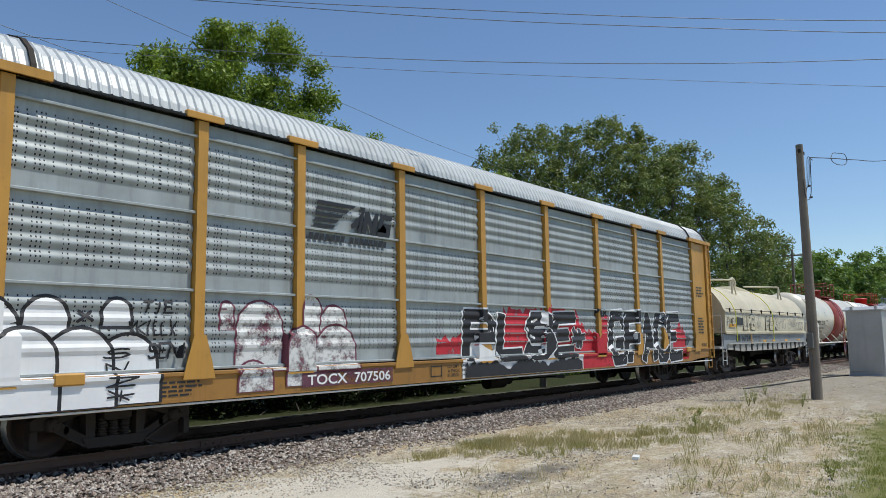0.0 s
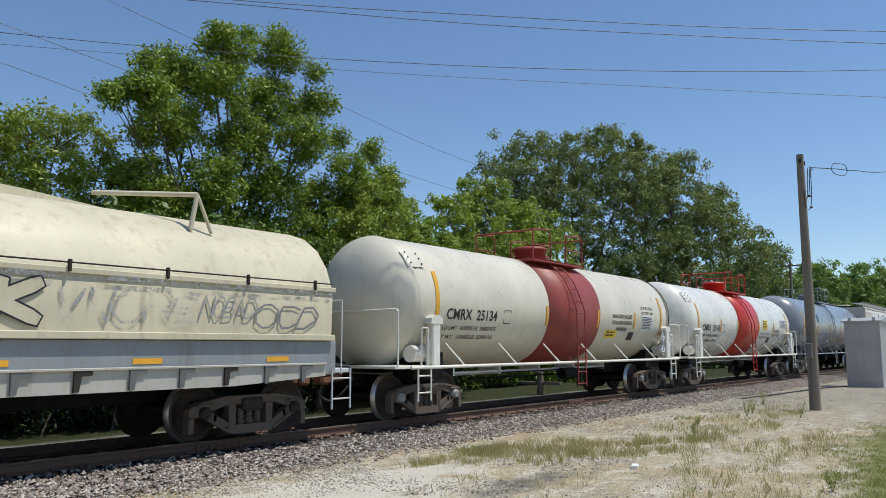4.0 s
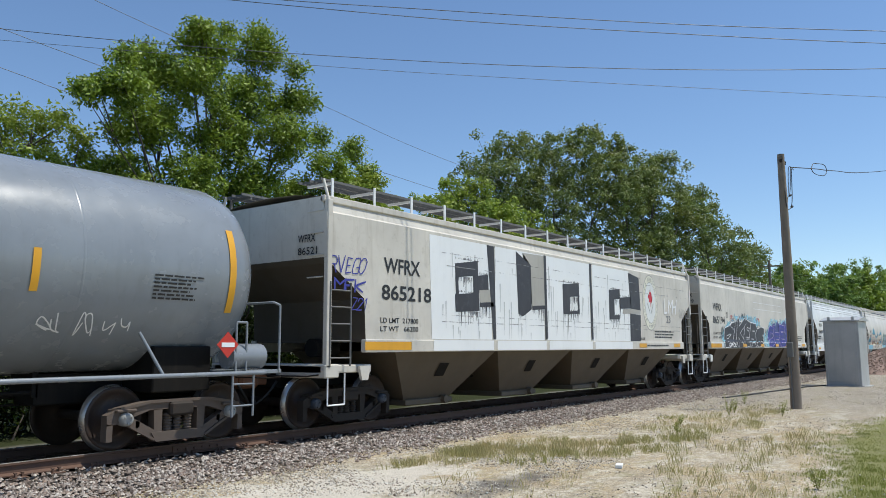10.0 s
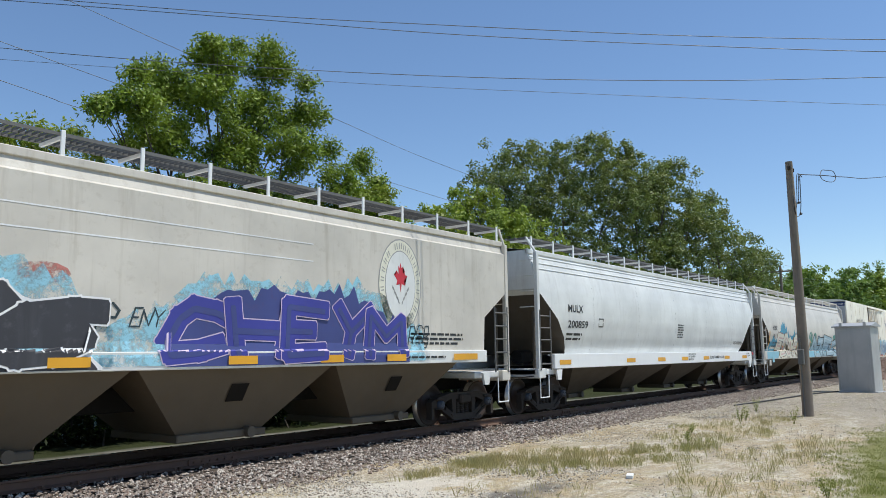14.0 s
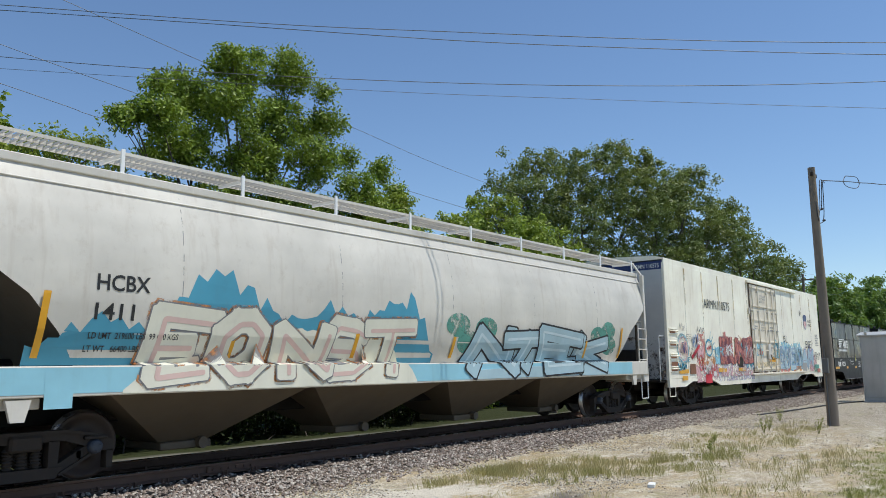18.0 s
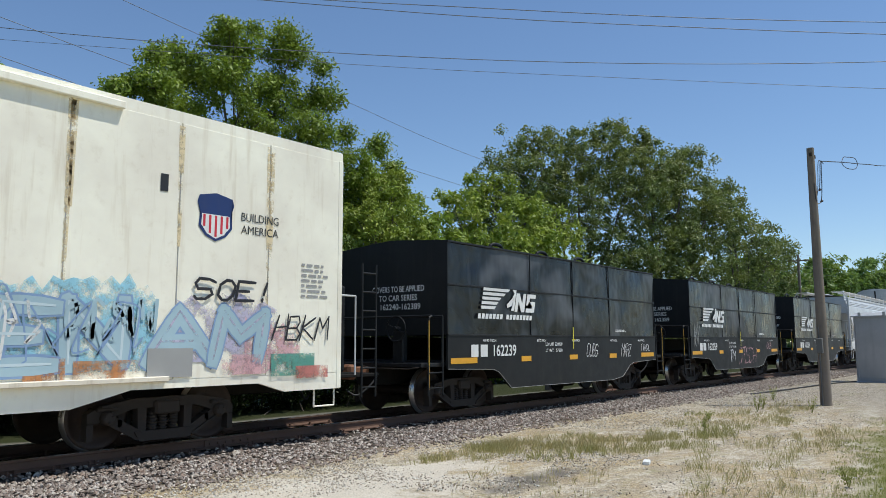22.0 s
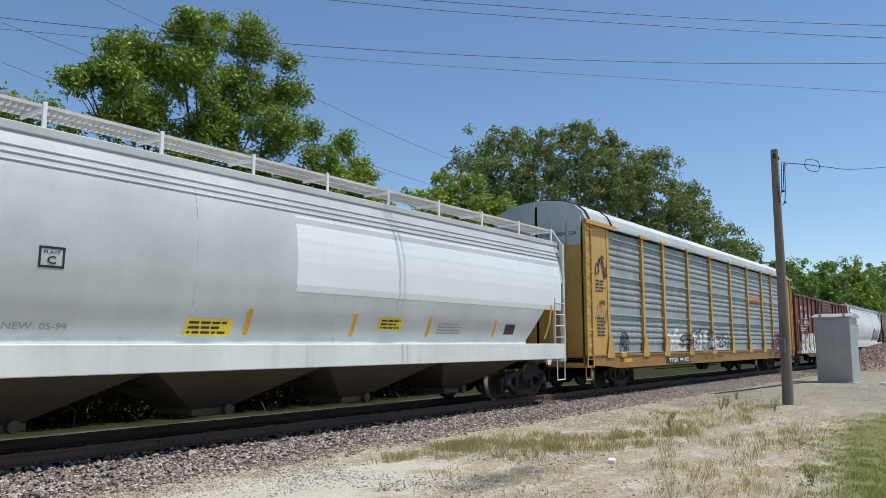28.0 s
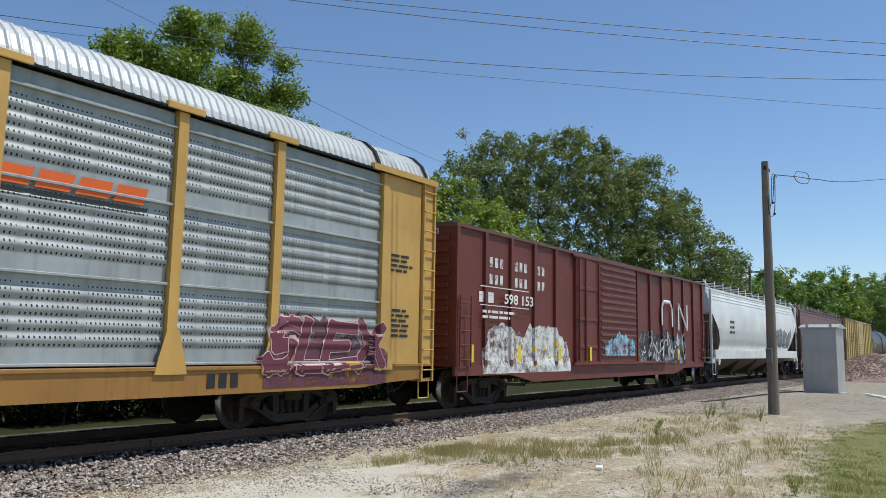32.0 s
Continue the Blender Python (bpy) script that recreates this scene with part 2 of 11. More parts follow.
def earth(name):
    """Gravel lot: pale limestone fines, sand, grey silt, thin grass, and the ballast bed along the rails."""
    m, nt, bsdf, newn, link = nodes_of(name)
    v = mapped(nt)
    sep = newn("ShaderNodeSeparateXYZ")
    link(v, sep.inputs[0])
    grit = noise_of(nt, v, 48, 8, 0.85)
    fine = noise_of(nt, v, 150, 4, 0.8)
    vo = newn("ShaderNodeTexVoronoi")
    vo.inputs["Scale"].default_value = 30
    link(v, vo.inputs["Vector"])
    pebble = ramp_of(nt, vo.outputs["Distance"], 0.1, 0.6, (1, 1, 1, 1), (0, 0, 0, 1))
    # tan sand and grey limestone fines, in broad patches
    col = mix_of(nt, ramp_of(nt, noise_of(nt, v, 0.42, 6, 0.7), 0.42, 0.58), (0.43, 0.325, 0.165), (0.45, 0.385, 0.275))
    col = mix_of(nt, ramp_of(nt, noise_of(nt, mapped(nt, 0.5, 1.3, 1), 0.8, 8, 0.8), 0.54, 0.62, c1=(0.7, 0.7, 0.7, 1)), col, (0.20, 0.165, 0.12))
    col = mix_of(nt, ramp_of(nt, noise_of(nt, mapped(nt, 0.7, 1.5, 1), 1.1, 8, 0.8), 0.50, 0.57, c1=(0.85, 0.85, 0.85, 1)), col, (0.66, 0.60, 0.48))
    col = mix_of(nt, ramp_of(nt, noise_of(nt, v, 7.0, 8, 0.85), 0.52, 0.60, c1=(0.6, 0.6, 0.6, 1)), col, (0.21, 0.175, 0.125))
    grey = newn("ShaderNodeMapRange")
    grey.inputs["From Min"].default_value, grey.inputs["From Max"].default_value, grey.inputs["To Max"].default_value = 19.0, 27.0, 0.75
    link(sep.outputs[0], grey.inputs["Value"])
    col = mix_of(nt, grey.outputs["Result"], col, (0.22, 0.205, 0.183))
    col = mix_of(nt, ramp_of(nt, noise_of(nt, v, 2.6, 8, 0.85), 0.50, 0.57, c1=(0.62, 0.62, 0.62, 1)), col, (0.20, 0.165, 0.115))
    col = mix_of(nt, ramp_of(nt, noise_of(nt, v, 14.0, 6, 0.85), 0.50, 0.58, c1=(0.6, 0.6, 0.6, 1)), col, (0.17, 0.14, 0.10))
    # grit: pale chips and dark specks
    col = mix_of(nt, ramp_of(nt, grit, 0.52, 0.58, c1=(0.85, 0.85, 0.85, 1)), col, (0.68, 0.62, 0.53))
    col = mix_of(nt, ramp_of(nt, grit, 0.40, 0.46, (0.85, 0.85, 0.85, 1), (0, 0, 0, 1)), col, (0.12, 0.095, 0.065))
    col = mix_of(nt, ramp_of(nt, fine, 0.52, 0.66, c1=(0.5, 0.5, 0.5, 1)), col, (0.20, 0.16, 0.10))
    tuft = ramp_of(nt, noise_of(nt, v, 1.7, 9, 0.85), 0.53, 0.62, c1=(0.75, 0.75, 0.75, 1))
    col = mix_of(nt, tuft, col, (0.27, 0.245, 0.11))
    green = mix_of(nt, ramp_of(nt, grit, 0.3, 0.7), (0.10, 0.115, 0.03), (0.25, 0.235, 0.08))

    def calc(op, a, b):
        n = newn("ShaderNodeMath")
        n.operation = op
        for i, q in enumerate((a, b)):
            if isinstance(q, bpy.types.NodeSocket):
                link(q, n.inputs[i])
            else:
                n.inputs[i].default_value = q
        return n.outputs[0]

    # a blackened patch of ash, and a spill of white limestone by the ballast
    swirl = calc("MULTIPLY", calc("SUBTRACT", noise_of(nt, v, 1.6, 6, 0.7), 0.5), 2.6)

    def spot(cx, cy, rx, ry):
        ax = calc("DIVIDE", calc("SUBTRACT", sep.outputs[0], cx), rx)
        ay = calc("DIVIDE", calc("SUBTRACT", sep.outputs[1], cy), ry)
        return calc("ADD", calc("SQRT", calc("ADD", calc("MULTIPLY", ax, ax), calc("MULTIPLY", ay, ay)), 0.0), swirl)
    col = mix_of(nt, ramp_of(nt, spot(6.6, 7.0, 3.4, 1.3), 0.7, 1.0, (0.75, 0.75, 0.75, 1), (0, 0, 0, 1)), col, mix_of(nt, grit, (0.38, 0.335, 0.275), (0.80, 0.75, 0.65)))
    col = mix_of(nt, ramp_of(nt, spot(8.9, 5.6, 1.3, 0.42), 0.3, 1.3, (0.85, 0.85, 0.85, 1), (0, 0, 0, 1)), col, (0.115, 0.105, 0.095))
    wob = calc("MULTIPLY", calc("SUBTRACT", noise_of(nt, v, 0.9, 5), 0.5), 3.2)
    # the mown grass lies beyond a line that runs outwards from the viewer's feet
    line = calc("SUBTRACT", calc("ADD", calc("MULTIPLY", sep.outputs[0], 0.17), 0.35), sep.outputs[1])
    end = calc("SUBTRACT", calc("SUBTRACT", 3.1, calc("MULTIPLY", calc("MAXIMUM", calc("SUBTRACT", sep.outputs[0], 21.0), 0.0), 0.3)), sep.outputs[1])
    line = calc("MINIMUM", line, end)
    lawn = ramp_of(nt, calc("ADD", line, calc("MULTIPLY", wob, 0.35)), 0.0, 0.5, c1=(0.9, 0.9, 0.9, 1))
    col = mix_of(nt, lawn, col, green)
    # gravel strip past the far rail, coloured darker for the train's shadow
    strip = newn("ShaderNodeMapRange")
    strip.inputs["From Min"].default_value, strip.inputs["From Max"].default_value = 12.8, 13.4
    link(sep.outputs[1], strip.inputs["Value"])
    col = mix_of(nt, strip.outputs["Result"], col, mix_of(nt, grit, (0.09, 0.086, 0.074), (0.25, 0.24, 0.215)))
    # field under the bushes: their shade is put into this near-black green
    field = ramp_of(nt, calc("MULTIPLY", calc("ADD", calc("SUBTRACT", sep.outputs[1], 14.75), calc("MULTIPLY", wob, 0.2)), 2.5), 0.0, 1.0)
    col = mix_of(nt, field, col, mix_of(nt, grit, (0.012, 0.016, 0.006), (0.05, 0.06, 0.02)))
    bed = calc("ABSOLUTE", calc("SUBTRACT", sep.outputs[1], 11.325), 0.0)
    br = newn("ShaderNodeMapRange")
    br.inputs["From Min"].default_value, br.inputs["From Max"].default_value = 2.5, 2.1
    link(calc("ADD", bed, calc("MULTIPLY", wob, 0.18)), br.inputs["Value"])
    stone = mix_of(nt, ramp_of(nt, vo.outputs["Color"], 0.2, 0.8), (0.12, 0.082, 0.066), (0.35, 0.27, 0.225))
    stone = mix_of(nt, pebble, (0.05, 0.045, 0.04), stone)
    col = mix_of(nt, br.outputs["Result"], col, stone)
    # greasy bed between the rails, the train's shade painted into its black
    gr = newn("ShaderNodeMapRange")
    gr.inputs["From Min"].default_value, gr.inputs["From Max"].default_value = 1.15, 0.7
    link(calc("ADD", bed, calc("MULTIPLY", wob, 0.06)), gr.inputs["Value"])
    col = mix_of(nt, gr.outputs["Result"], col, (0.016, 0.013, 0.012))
    link(col, bsdf.inputs["Base Color"])
    bsdf.inputs["Roughness"].default_value = 0.95
    bsdf.inputs["Specular IOR Level"].default_value = 0.2
    bump_of(nt, bsdf, mix_of(nt, 0.5, grit, pebble), 0.6, 0.03)
    return m


MAT = {
    "rack_yellow": paint("rack_yellow", (0.50, 0.26, 0.045), 0.5, 0.35, (0.16, 0.09, 0.04), 0.3, rust=0.35),
    "rack_yellow_pale": paint("rack_yellow_pale", (0.55, 0.33, 0.085), 0.5, 0.25, (0.16, 0.09, 0.04), 0.2, rust=0.15),
    "panel_zinc": perforated("panel_zinc", (0.385, 0.415, 0.415)),
    "panel_dotted": perforated("panel_dotted", (0.385, 0.415, 0.415), False),
    "haze_pink": hazed("haze_pink", (0.66, 0.40, 0.42), 0.55),
    "haze_sky": hazed("haze_sky", (0.30, 0.58, 0.70), 0.6),
    "haze_teal": hazed("haze_teal", (0.10, 0.36, 0.46), 0.6),
    "haze_brick": hazed("haze_brick", (0.50, 0.185, 0.155), 0.62),
    "haze_orange": hazed("haze_orange", (0.50, 0.22, 0.08), 0.5),
    "haze_lilac": hazed("haze_lilac", (0.48, 0.45, 0.58), 0.5),
    "haze_green": hazed("haze_green", (0.10, 0.30, 0.24), 0.75),
    "haze_grey": hazed("haze_grey", (0.34, 0.34, 0.34), 0.45),
    "haze_white": hazed("haze_white", (0.72, 0.72, 0.70), 0.7),
    "haze_rust": hazed("haze_rust", (0.70, 0.58, 0.36), 0.55, 2.2),
    "haze_grime": hazed("haze_grime", (0.16, 0.10, 0.065), 0.42, 1.4),
    "haze_mid": hazed("haze_mid", (0.26, 0.40, 0.60), 0.5),
    "haze_plum": hazed("haze_plum", (0.13, 0.045, 0.07), 0.75),
    "haze_red": hazed("haze_red", (0.50, 0.02, 0.035), 0.9),
    "spray_char": paint("spray_char", (0.042, 0.042, 0.05), 0.55, 0.5, (0.15, 0.15, 0.17), 0.2, bump=0),
    "spray_ice": paint("spray_ice", (0.36, 0.50, 0.56), 0.55, 0.3, (0.55, 0.62, 0.64), 0.2, bump=0),
    "spray_navy": paint("spray_navy", (0.05, 0.065, 0.22), 0.55, 0.5, (0.10, 0.05, 0.14), 0.2, bump=0),
    "rack_sill": paint("rack_sill", (0.33, 0.165, 0.035), 0.55, 0.5, (0.10, 0.055, 0.03), 0.6, rust=0.6),
    "reefer_door": paint("reefer_door", (0.76, 0.69, 0.56), 0.5, 0.5, (0.24, 0.17, 0.09), 0.6, rust=0.35),
    "rust_dark": paint("rust_dark", (0.10, 0.062, 0.042), 0.75, 0.5, (0.2, 0.12, 0.07), 0.3, rust=0.4),
    "cap_grey": paint("cap_grey", (0.30, 0.30, 0.29), 0.45, 0.4, streak=0.0),
    "coil_sill": paint("coil_sill", (0.25, 0.27, 0.285), 0.55, 0.5, (0.16, 0.12, 0.08), 0.6, rust=0.3),
    "coil_flange": paint("coil_flange", (0.44, 0.42, 0.37), 0.55, 0.5, (0.2, 0.14, 0.08), 0.6, rust=0.35),
    "truck_rust": paint("truck_rust", (0.125, 0.098, 0.080), 0.7, 0.5, (0.12, 0.075, 0.05), 0.3, bump=0.3, rust=0.35, spec=0.25),
    "rail_cream": paint("rail_cream", (0.76, 0.73, 0.65), 0.45, 0.3, (0.35, 0.25, 0.15), 0.2),
    "spray_tan": paint("spray_tan", (0.40, 0.385, 0.345), 0.6, 0.2, streak=0.2, bump=0),
    # hopper undersides: shade under the body painted in along with the grime
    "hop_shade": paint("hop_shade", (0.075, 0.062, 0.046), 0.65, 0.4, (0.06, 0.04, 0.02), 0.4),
    "roof_zinc": paint("roof_zinc", (0.50, 0.52, 0.52), 0.5, 0.2, (0.25, 0.25, 0.25), 0.25, metal=0.15),
    "cream": paint("cream", (0.58, 0.52, 0.37), 0.5, 0.45, (0.2, 0.13, 0.07), 0.4, rust=0.3),
    "tank_cream": paint("tank_cream", (0.66, 0.61, 0.49), 0.3, 0.2, (0.3, 0.22, 0.12), 0.2, bump=0.06),
    "tank_white": paint("tank_white", (0.71, 0.69, 0.62), 0.26, 0.15, (0.3, 0.26, 0.2), 0.2, bump=0.05),
    "tank_grey": paint("tank_grey", (0.225, 0.247, 0.272), 0.24, 0.25, (0.12, 0.12, 0.12), 0.2, bump=0.06),
    "tank_dark": paint("tank_dark", (0.035, 0.035, 0.04), 0.4, 0.3, (0.1, 0.09, 0.08), 0.3, bump=0.06),
    "red": paint("red", (0.50, 0.034, 0.020), 0.4, 0.2, (0.2, 0.05, 0.03), 0.15, bump=0.05),
    "red_faded": paint("red_faded", (0.29, 0.050, 0.036), 0.5, 0.25, (0.3, 0.15, 0.1), 0.2, bump=0.05),
    "hop_beige": paint("hop_beige", (0.60, 0.565, 0.50), 0.5, 0.4, (0.24, 0.19, 0.12), 0.4, rust=0.12),
    # dirty brown, taken darker for the shade on bays and slopes
    "hop_brown": paint("hop_brown", (0.105, 0.083, 0.058), 0.65, 0.4, (0.12, 0.08, 0.04), 0.5),
    "hop_white": paint("hop_white", (0.70, 0.71, 0.69), 0.4, 0.2, (0.25, 0.22, 0.18), 0.25, bump=0.08),
    "hop_grey": paint("hop_grey", (0.54, 0.55, 0.55), 0.4, 0.2, (0.28, 0.26, 0.23), 0.06, bump=0.08),
    "hop_tan": paint("hop_tan", (0.62, 0.59, 0.53), 0.45, 0.3, (0.3, 0.22, 0.15), 0.3, bump=0.08),
    "fresh_white": paint("fresh_white", (0.80, 0.81, 0.81), 0.35, 0.08, streak=0.06, bump=0.05, fade=0.03),
    "reefer_white": paint("reefer_white", (0.93, 0.865, 0.725), 0.45, 0.25, (0.42, 0.30, 0.13), 0.4, bump=0.1),
    "sooty_black": paint("sooty_black", (0.015, 0.016, 0.017), 0.5, 0.3, (0.045, 0.04, 0.035), 0.35, bump=0.12, fade=0.25, spec=0.25),
    # second colour is the painted pale sheen of the hood sheets
    "hood_black": sheened("hood_black", (0.008, 0.009, 0.011), (0.085, 0.09, 0.10)),
    "box_red": paint("box_red", (0.15, 0.034, 0.024), 0.55, 0.4, (0.09, 0.03, 0.02), 0.4, rust=0.2),
    "box_yellow": paint("box_yellow", (0.55, 0.42, 0.16), 0.55, 0.4, (0.2, 0.12, 0.05), 0.4, rust=0.2),
    "maroon": paint("maroon", (0.13, 0.06, 0.045), 0.55, 0.4, (0.09, 0.05, 0.03), 0.4),
    "cast_steel": paint("cast_steel", (0.042, 0.035, 0.030), 0.75, 0.5, (0.075, 0.046, 0.03), 0.2, bump=0.3, rust=0.35, spec=0.2),
    "wheel_steel": paint("wheel_steel", (0.042, 0.028, 0.022), 0.6, 0.5, (0.12, 0.07, 0.04), 0.0, metal=0.3, rust=0.4),
    "tread": paint("tread", (0.42, 0.41, 0.40), 0.28, 0.1, streak=0.0, metal=0.9),
    "under_black": paint("under_black", (0.011, 0.010, 0.009), 0.7, 0.4, (0.05, 0.038, 0.028), 0.3, bump=0.2, spec=0.15),
    "cap_blue": paint("cap_blue", (0.035, 0.045, 0.065), 0.5, 0.4, streak=0.0),
    "rail_rust": paint("rail_rust", (0.115, 0.064, 0.043), 0.8, 0.5, (0.07, 0.04, 0.03), 0.2, bump=0.3),
    "rail_head": paint("rail_head", (0.45, 0.43, 0.41), 0.25, 0.1, streak=0.0, metal=0.9),
    "tie_wood": paint("tie_wood", (0.075, 0.058, 0.044), 0.9, 0.5, (0.06, 0.045, 0.035), 0.2, bump=0.5),
    "letter_black": paint("letter_black", (0.02, 0.02, 0.022), 0.5, 0.0, streak=0.0, bump=0),
    "letter_white": paint("letter_white", (0.78, 0.78, 0.76), 0.5, 0.15, streak=0.15, bump=0),
    "letter_faint": paint("letter_faint", (0.32, 0.32, 0.31), 0.6, 0.0, streak=0.0, bump=0),
    "letter_gold": paint("letter_gold", (0.55, 0.33, 0.03), 0.5, 0.1, streak=0.1, bump=0),
    "reflector": paint("reflector", (0.72, 0.36, 0.02), 0.4, 0.15, streak=0.1, bump=0),
    "placard_yellow": paint("placard_yellow", (0.78, 0.58, 0.03), 0.5, 0.1, streak=0.05, bump=0),
    "blue_band": paint("blue_band", (0.015, 0.035, 0.14), 0.4, 0.15, streak=0.1, bump=0.05),
    "orange_red": paint("orange_red", (0.75, 0.13, 0.015), 0.5, 0.1, streak=0.1, bump=0),
    "spray_white": paint("spray_white", (0.82, 0.82, 0.82), 0.6, 0.1, streak=0.1, bump=0),
    "spray_black": paint("spray_black", (0.018, 0.018, 0.022), 0.6, 0.05, streak=0.05, bump=0),
    "spray_grey": paint("spray_grey", (0.20, 0.20, 0.21), 0.6, 0.05, streak=0.1, bump=0),
    "spray_red": paint("spray_red", (0.55, 0.03, 0.05), 0.6, 0.1, streak=0.1, bump=0),
    "spray_pink": paint("spray_pink", (0.72, 0.42, 0.42), 0.6, 0.1, streak=0.1, bump=0),
    "spray_blue": paint("spray_blue", (0.045, 0.05, 0.30), 0.6, 0.1, streak=0.1, bump=0),
    "spray_sky": paint("spray_sky", (0.28, 0.55, 0.66), 0.6, 0.1, streak=0.1, bump=0),
    "spray_teal": paint("spray_teal", (0.07, 0.30, 0.43), 0.6, 0.1, streak=0.1, bump=0),
    "spray_cream": paint("spray_cream", (0.74, 0.72, 0.60), 0.6, 0.1, streak=0.1, bump=0),
    "spray_green": paint("spray_green", (0.09, 0.30, 0.24), 0.6, 0.1, streak=0.1, bump=0),
    "spray_plum": paint("spray_plum", (0.15, 0.035, 0.06), 0.6, 0.1, streak=0.1, bump=0),
    "spray_lilac": paint("spray_lilac", (0.62, 0.50, 0.66), 0.6, 0.1, streak=0.1, bump=0),
    "spray_deep": paint("spray_deep", (0.025, 0.045, 0.055), 0.6, 0.1, streak=0.1, bump=0),
    "spray_blush": paint("spray_blush", (0.66, 0.47, 0.42), 0.6, 0.1, streak=0.1, bump=0),
    "spray_pale": paint("spray_pale", (0.55, 0.66, 0.70), 0.6, 0.1, streak=0.1, bump=0),
    "spray_mid": paint("spray_mid", (0.22, 0.33, 0.52), 0.6, 0.1, streak=0.1, bump=0),
    "strap_yellow": paint("strap_yellow", (0.75, 0.72, 0.05), 0.6, 0.1, streak=0.0, bump=0),
    "alu": paint("alu", (0.45, 0.45, 0.44), 0.45, 0.2, (0.28, 0.28, 0.28), 0.35, metal=0.25, bump=0.08),
    "pole_wood": paint("pole_wood", (0.225, 0.185, 0.148), 0.85, 0.4, (0.08, 0.06, 0.05), 0.7, bump=0.4, fade=0.2),
    "wire_grey": paint("wire_grey", (0.17, 0.18, 0.20), 0.45, 0.0, streak=0.0, bump=0),
    "wire_black": paint("wire_black", (0.045, 0.045, 0.05), 0.6, 0.0, streak=0.0, bump=0),
    "bark": paint("bark", (0.12, 0.10, 0.085), 0.9, 0.5, (0.05, 0.04, 0.035), 0.4, bump=0.6),
    "hose": paint("hose", (0.02, 0.02, 0.02), 0.6, 0.1, streak=0, bump=0),
    "copper_rust": paint("copper_rust", (0.21, 0.092, 0.045), 0.7, 0.4, streak=0.2),
    "leaf_a": leafy("leaf_a", (0.051, 0.088, 0.011), (0.334, 0.448, 0.053), (0.221, 0.290, 0.034), 0.32),
    "leaf_b": leafy("leaf_b", (0.088, 0.125, 0.037), (0.243, 0.301, 0.109), (0.212, 0.231, 0.065), 0.3),
    "leaf_c": leafy("leaf_c", (0.153, 0.221, 0.029), (0.364, 0.447, 0.070), (0.281, 0.328, 0.048), 0.34),
    "grass_dry": leafy("grass_dry", (0.40, 0.345, 0.14), (0.62, 0.54, 0.30), (0.34, 0.34, 0.11), 0.4, (0.5, 0.45, 0.2)),
    "grass_green": leafy("grass_green", (0.21, 0.24, 0.058), (0.38, 0.37, 0.12), (0.30, 0.30, 0.075), 0.4),
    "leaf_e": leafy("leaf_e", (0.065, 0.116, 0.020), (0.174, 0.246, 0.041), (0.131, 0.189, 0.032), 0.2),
    # near-black leaves: the shade low behind the train is put into their colour
    "leaf_shaded": leafy("leaf_shaded", (0.012, 0.023, 0.004), (0.033, 0.054, 0.010), (0.021, 0.033, 0.006), 0.12),
    "leaf_far": leafy("leaf_far", (0.098, 0.173, 0.039), (0.230, 0.340, 0.082), (0.162, 0.238, 0.054)),
    "spray_haze": paint("spray_haze", (0.55, 0.56, 0.56), 0.6, 0.2, streak=0.2, bump=0),
    # stones under the train, coloured near black for its shade
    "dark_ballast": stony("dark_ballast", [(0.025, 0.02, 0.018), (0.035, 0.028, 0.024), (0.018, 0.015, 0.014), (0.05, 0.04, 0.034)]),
    "heap_rock": paint("heap_rock", (0.24, 0.165, 0.13), 0.95, 0.6, (0.08, 0.05, 0.04), 0.0, bump=1.0, fade=0.4),
    "heap_stone": stony("heap_stone", [(0.29, 0.20, 0.155), (0.22, 0.15, 0.12), (0.36, 0.27, 0.22), (0.17, 0.12, 0.095)]),
    "walk_grey": paint("walk_grey", (0.13, 0.13, 0.125), 0.6, 0.3, streak=0.1),
    "ballast": stony("ballast", [(0.27, 0.22, 0.18), (0.36, 0.305, 0.26), (0.19, 0.15, 0.125), (0.48, 0.42, 0.36), (0.29, 0.215, 0.17), (0.58, 0.52, 0.45)]),
    "limestone": stony("limestone", [(0.55, 0.51, 0.43), (0.30, 0.26, 0.21), (0.68, 0.66, 0.60), (0.48, 0.42, 0.31), (0.24, 0.19, 0.14), (0.66, 0.60, 0.50)]),
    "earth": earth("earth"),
}

# ---- tools for shapes ----


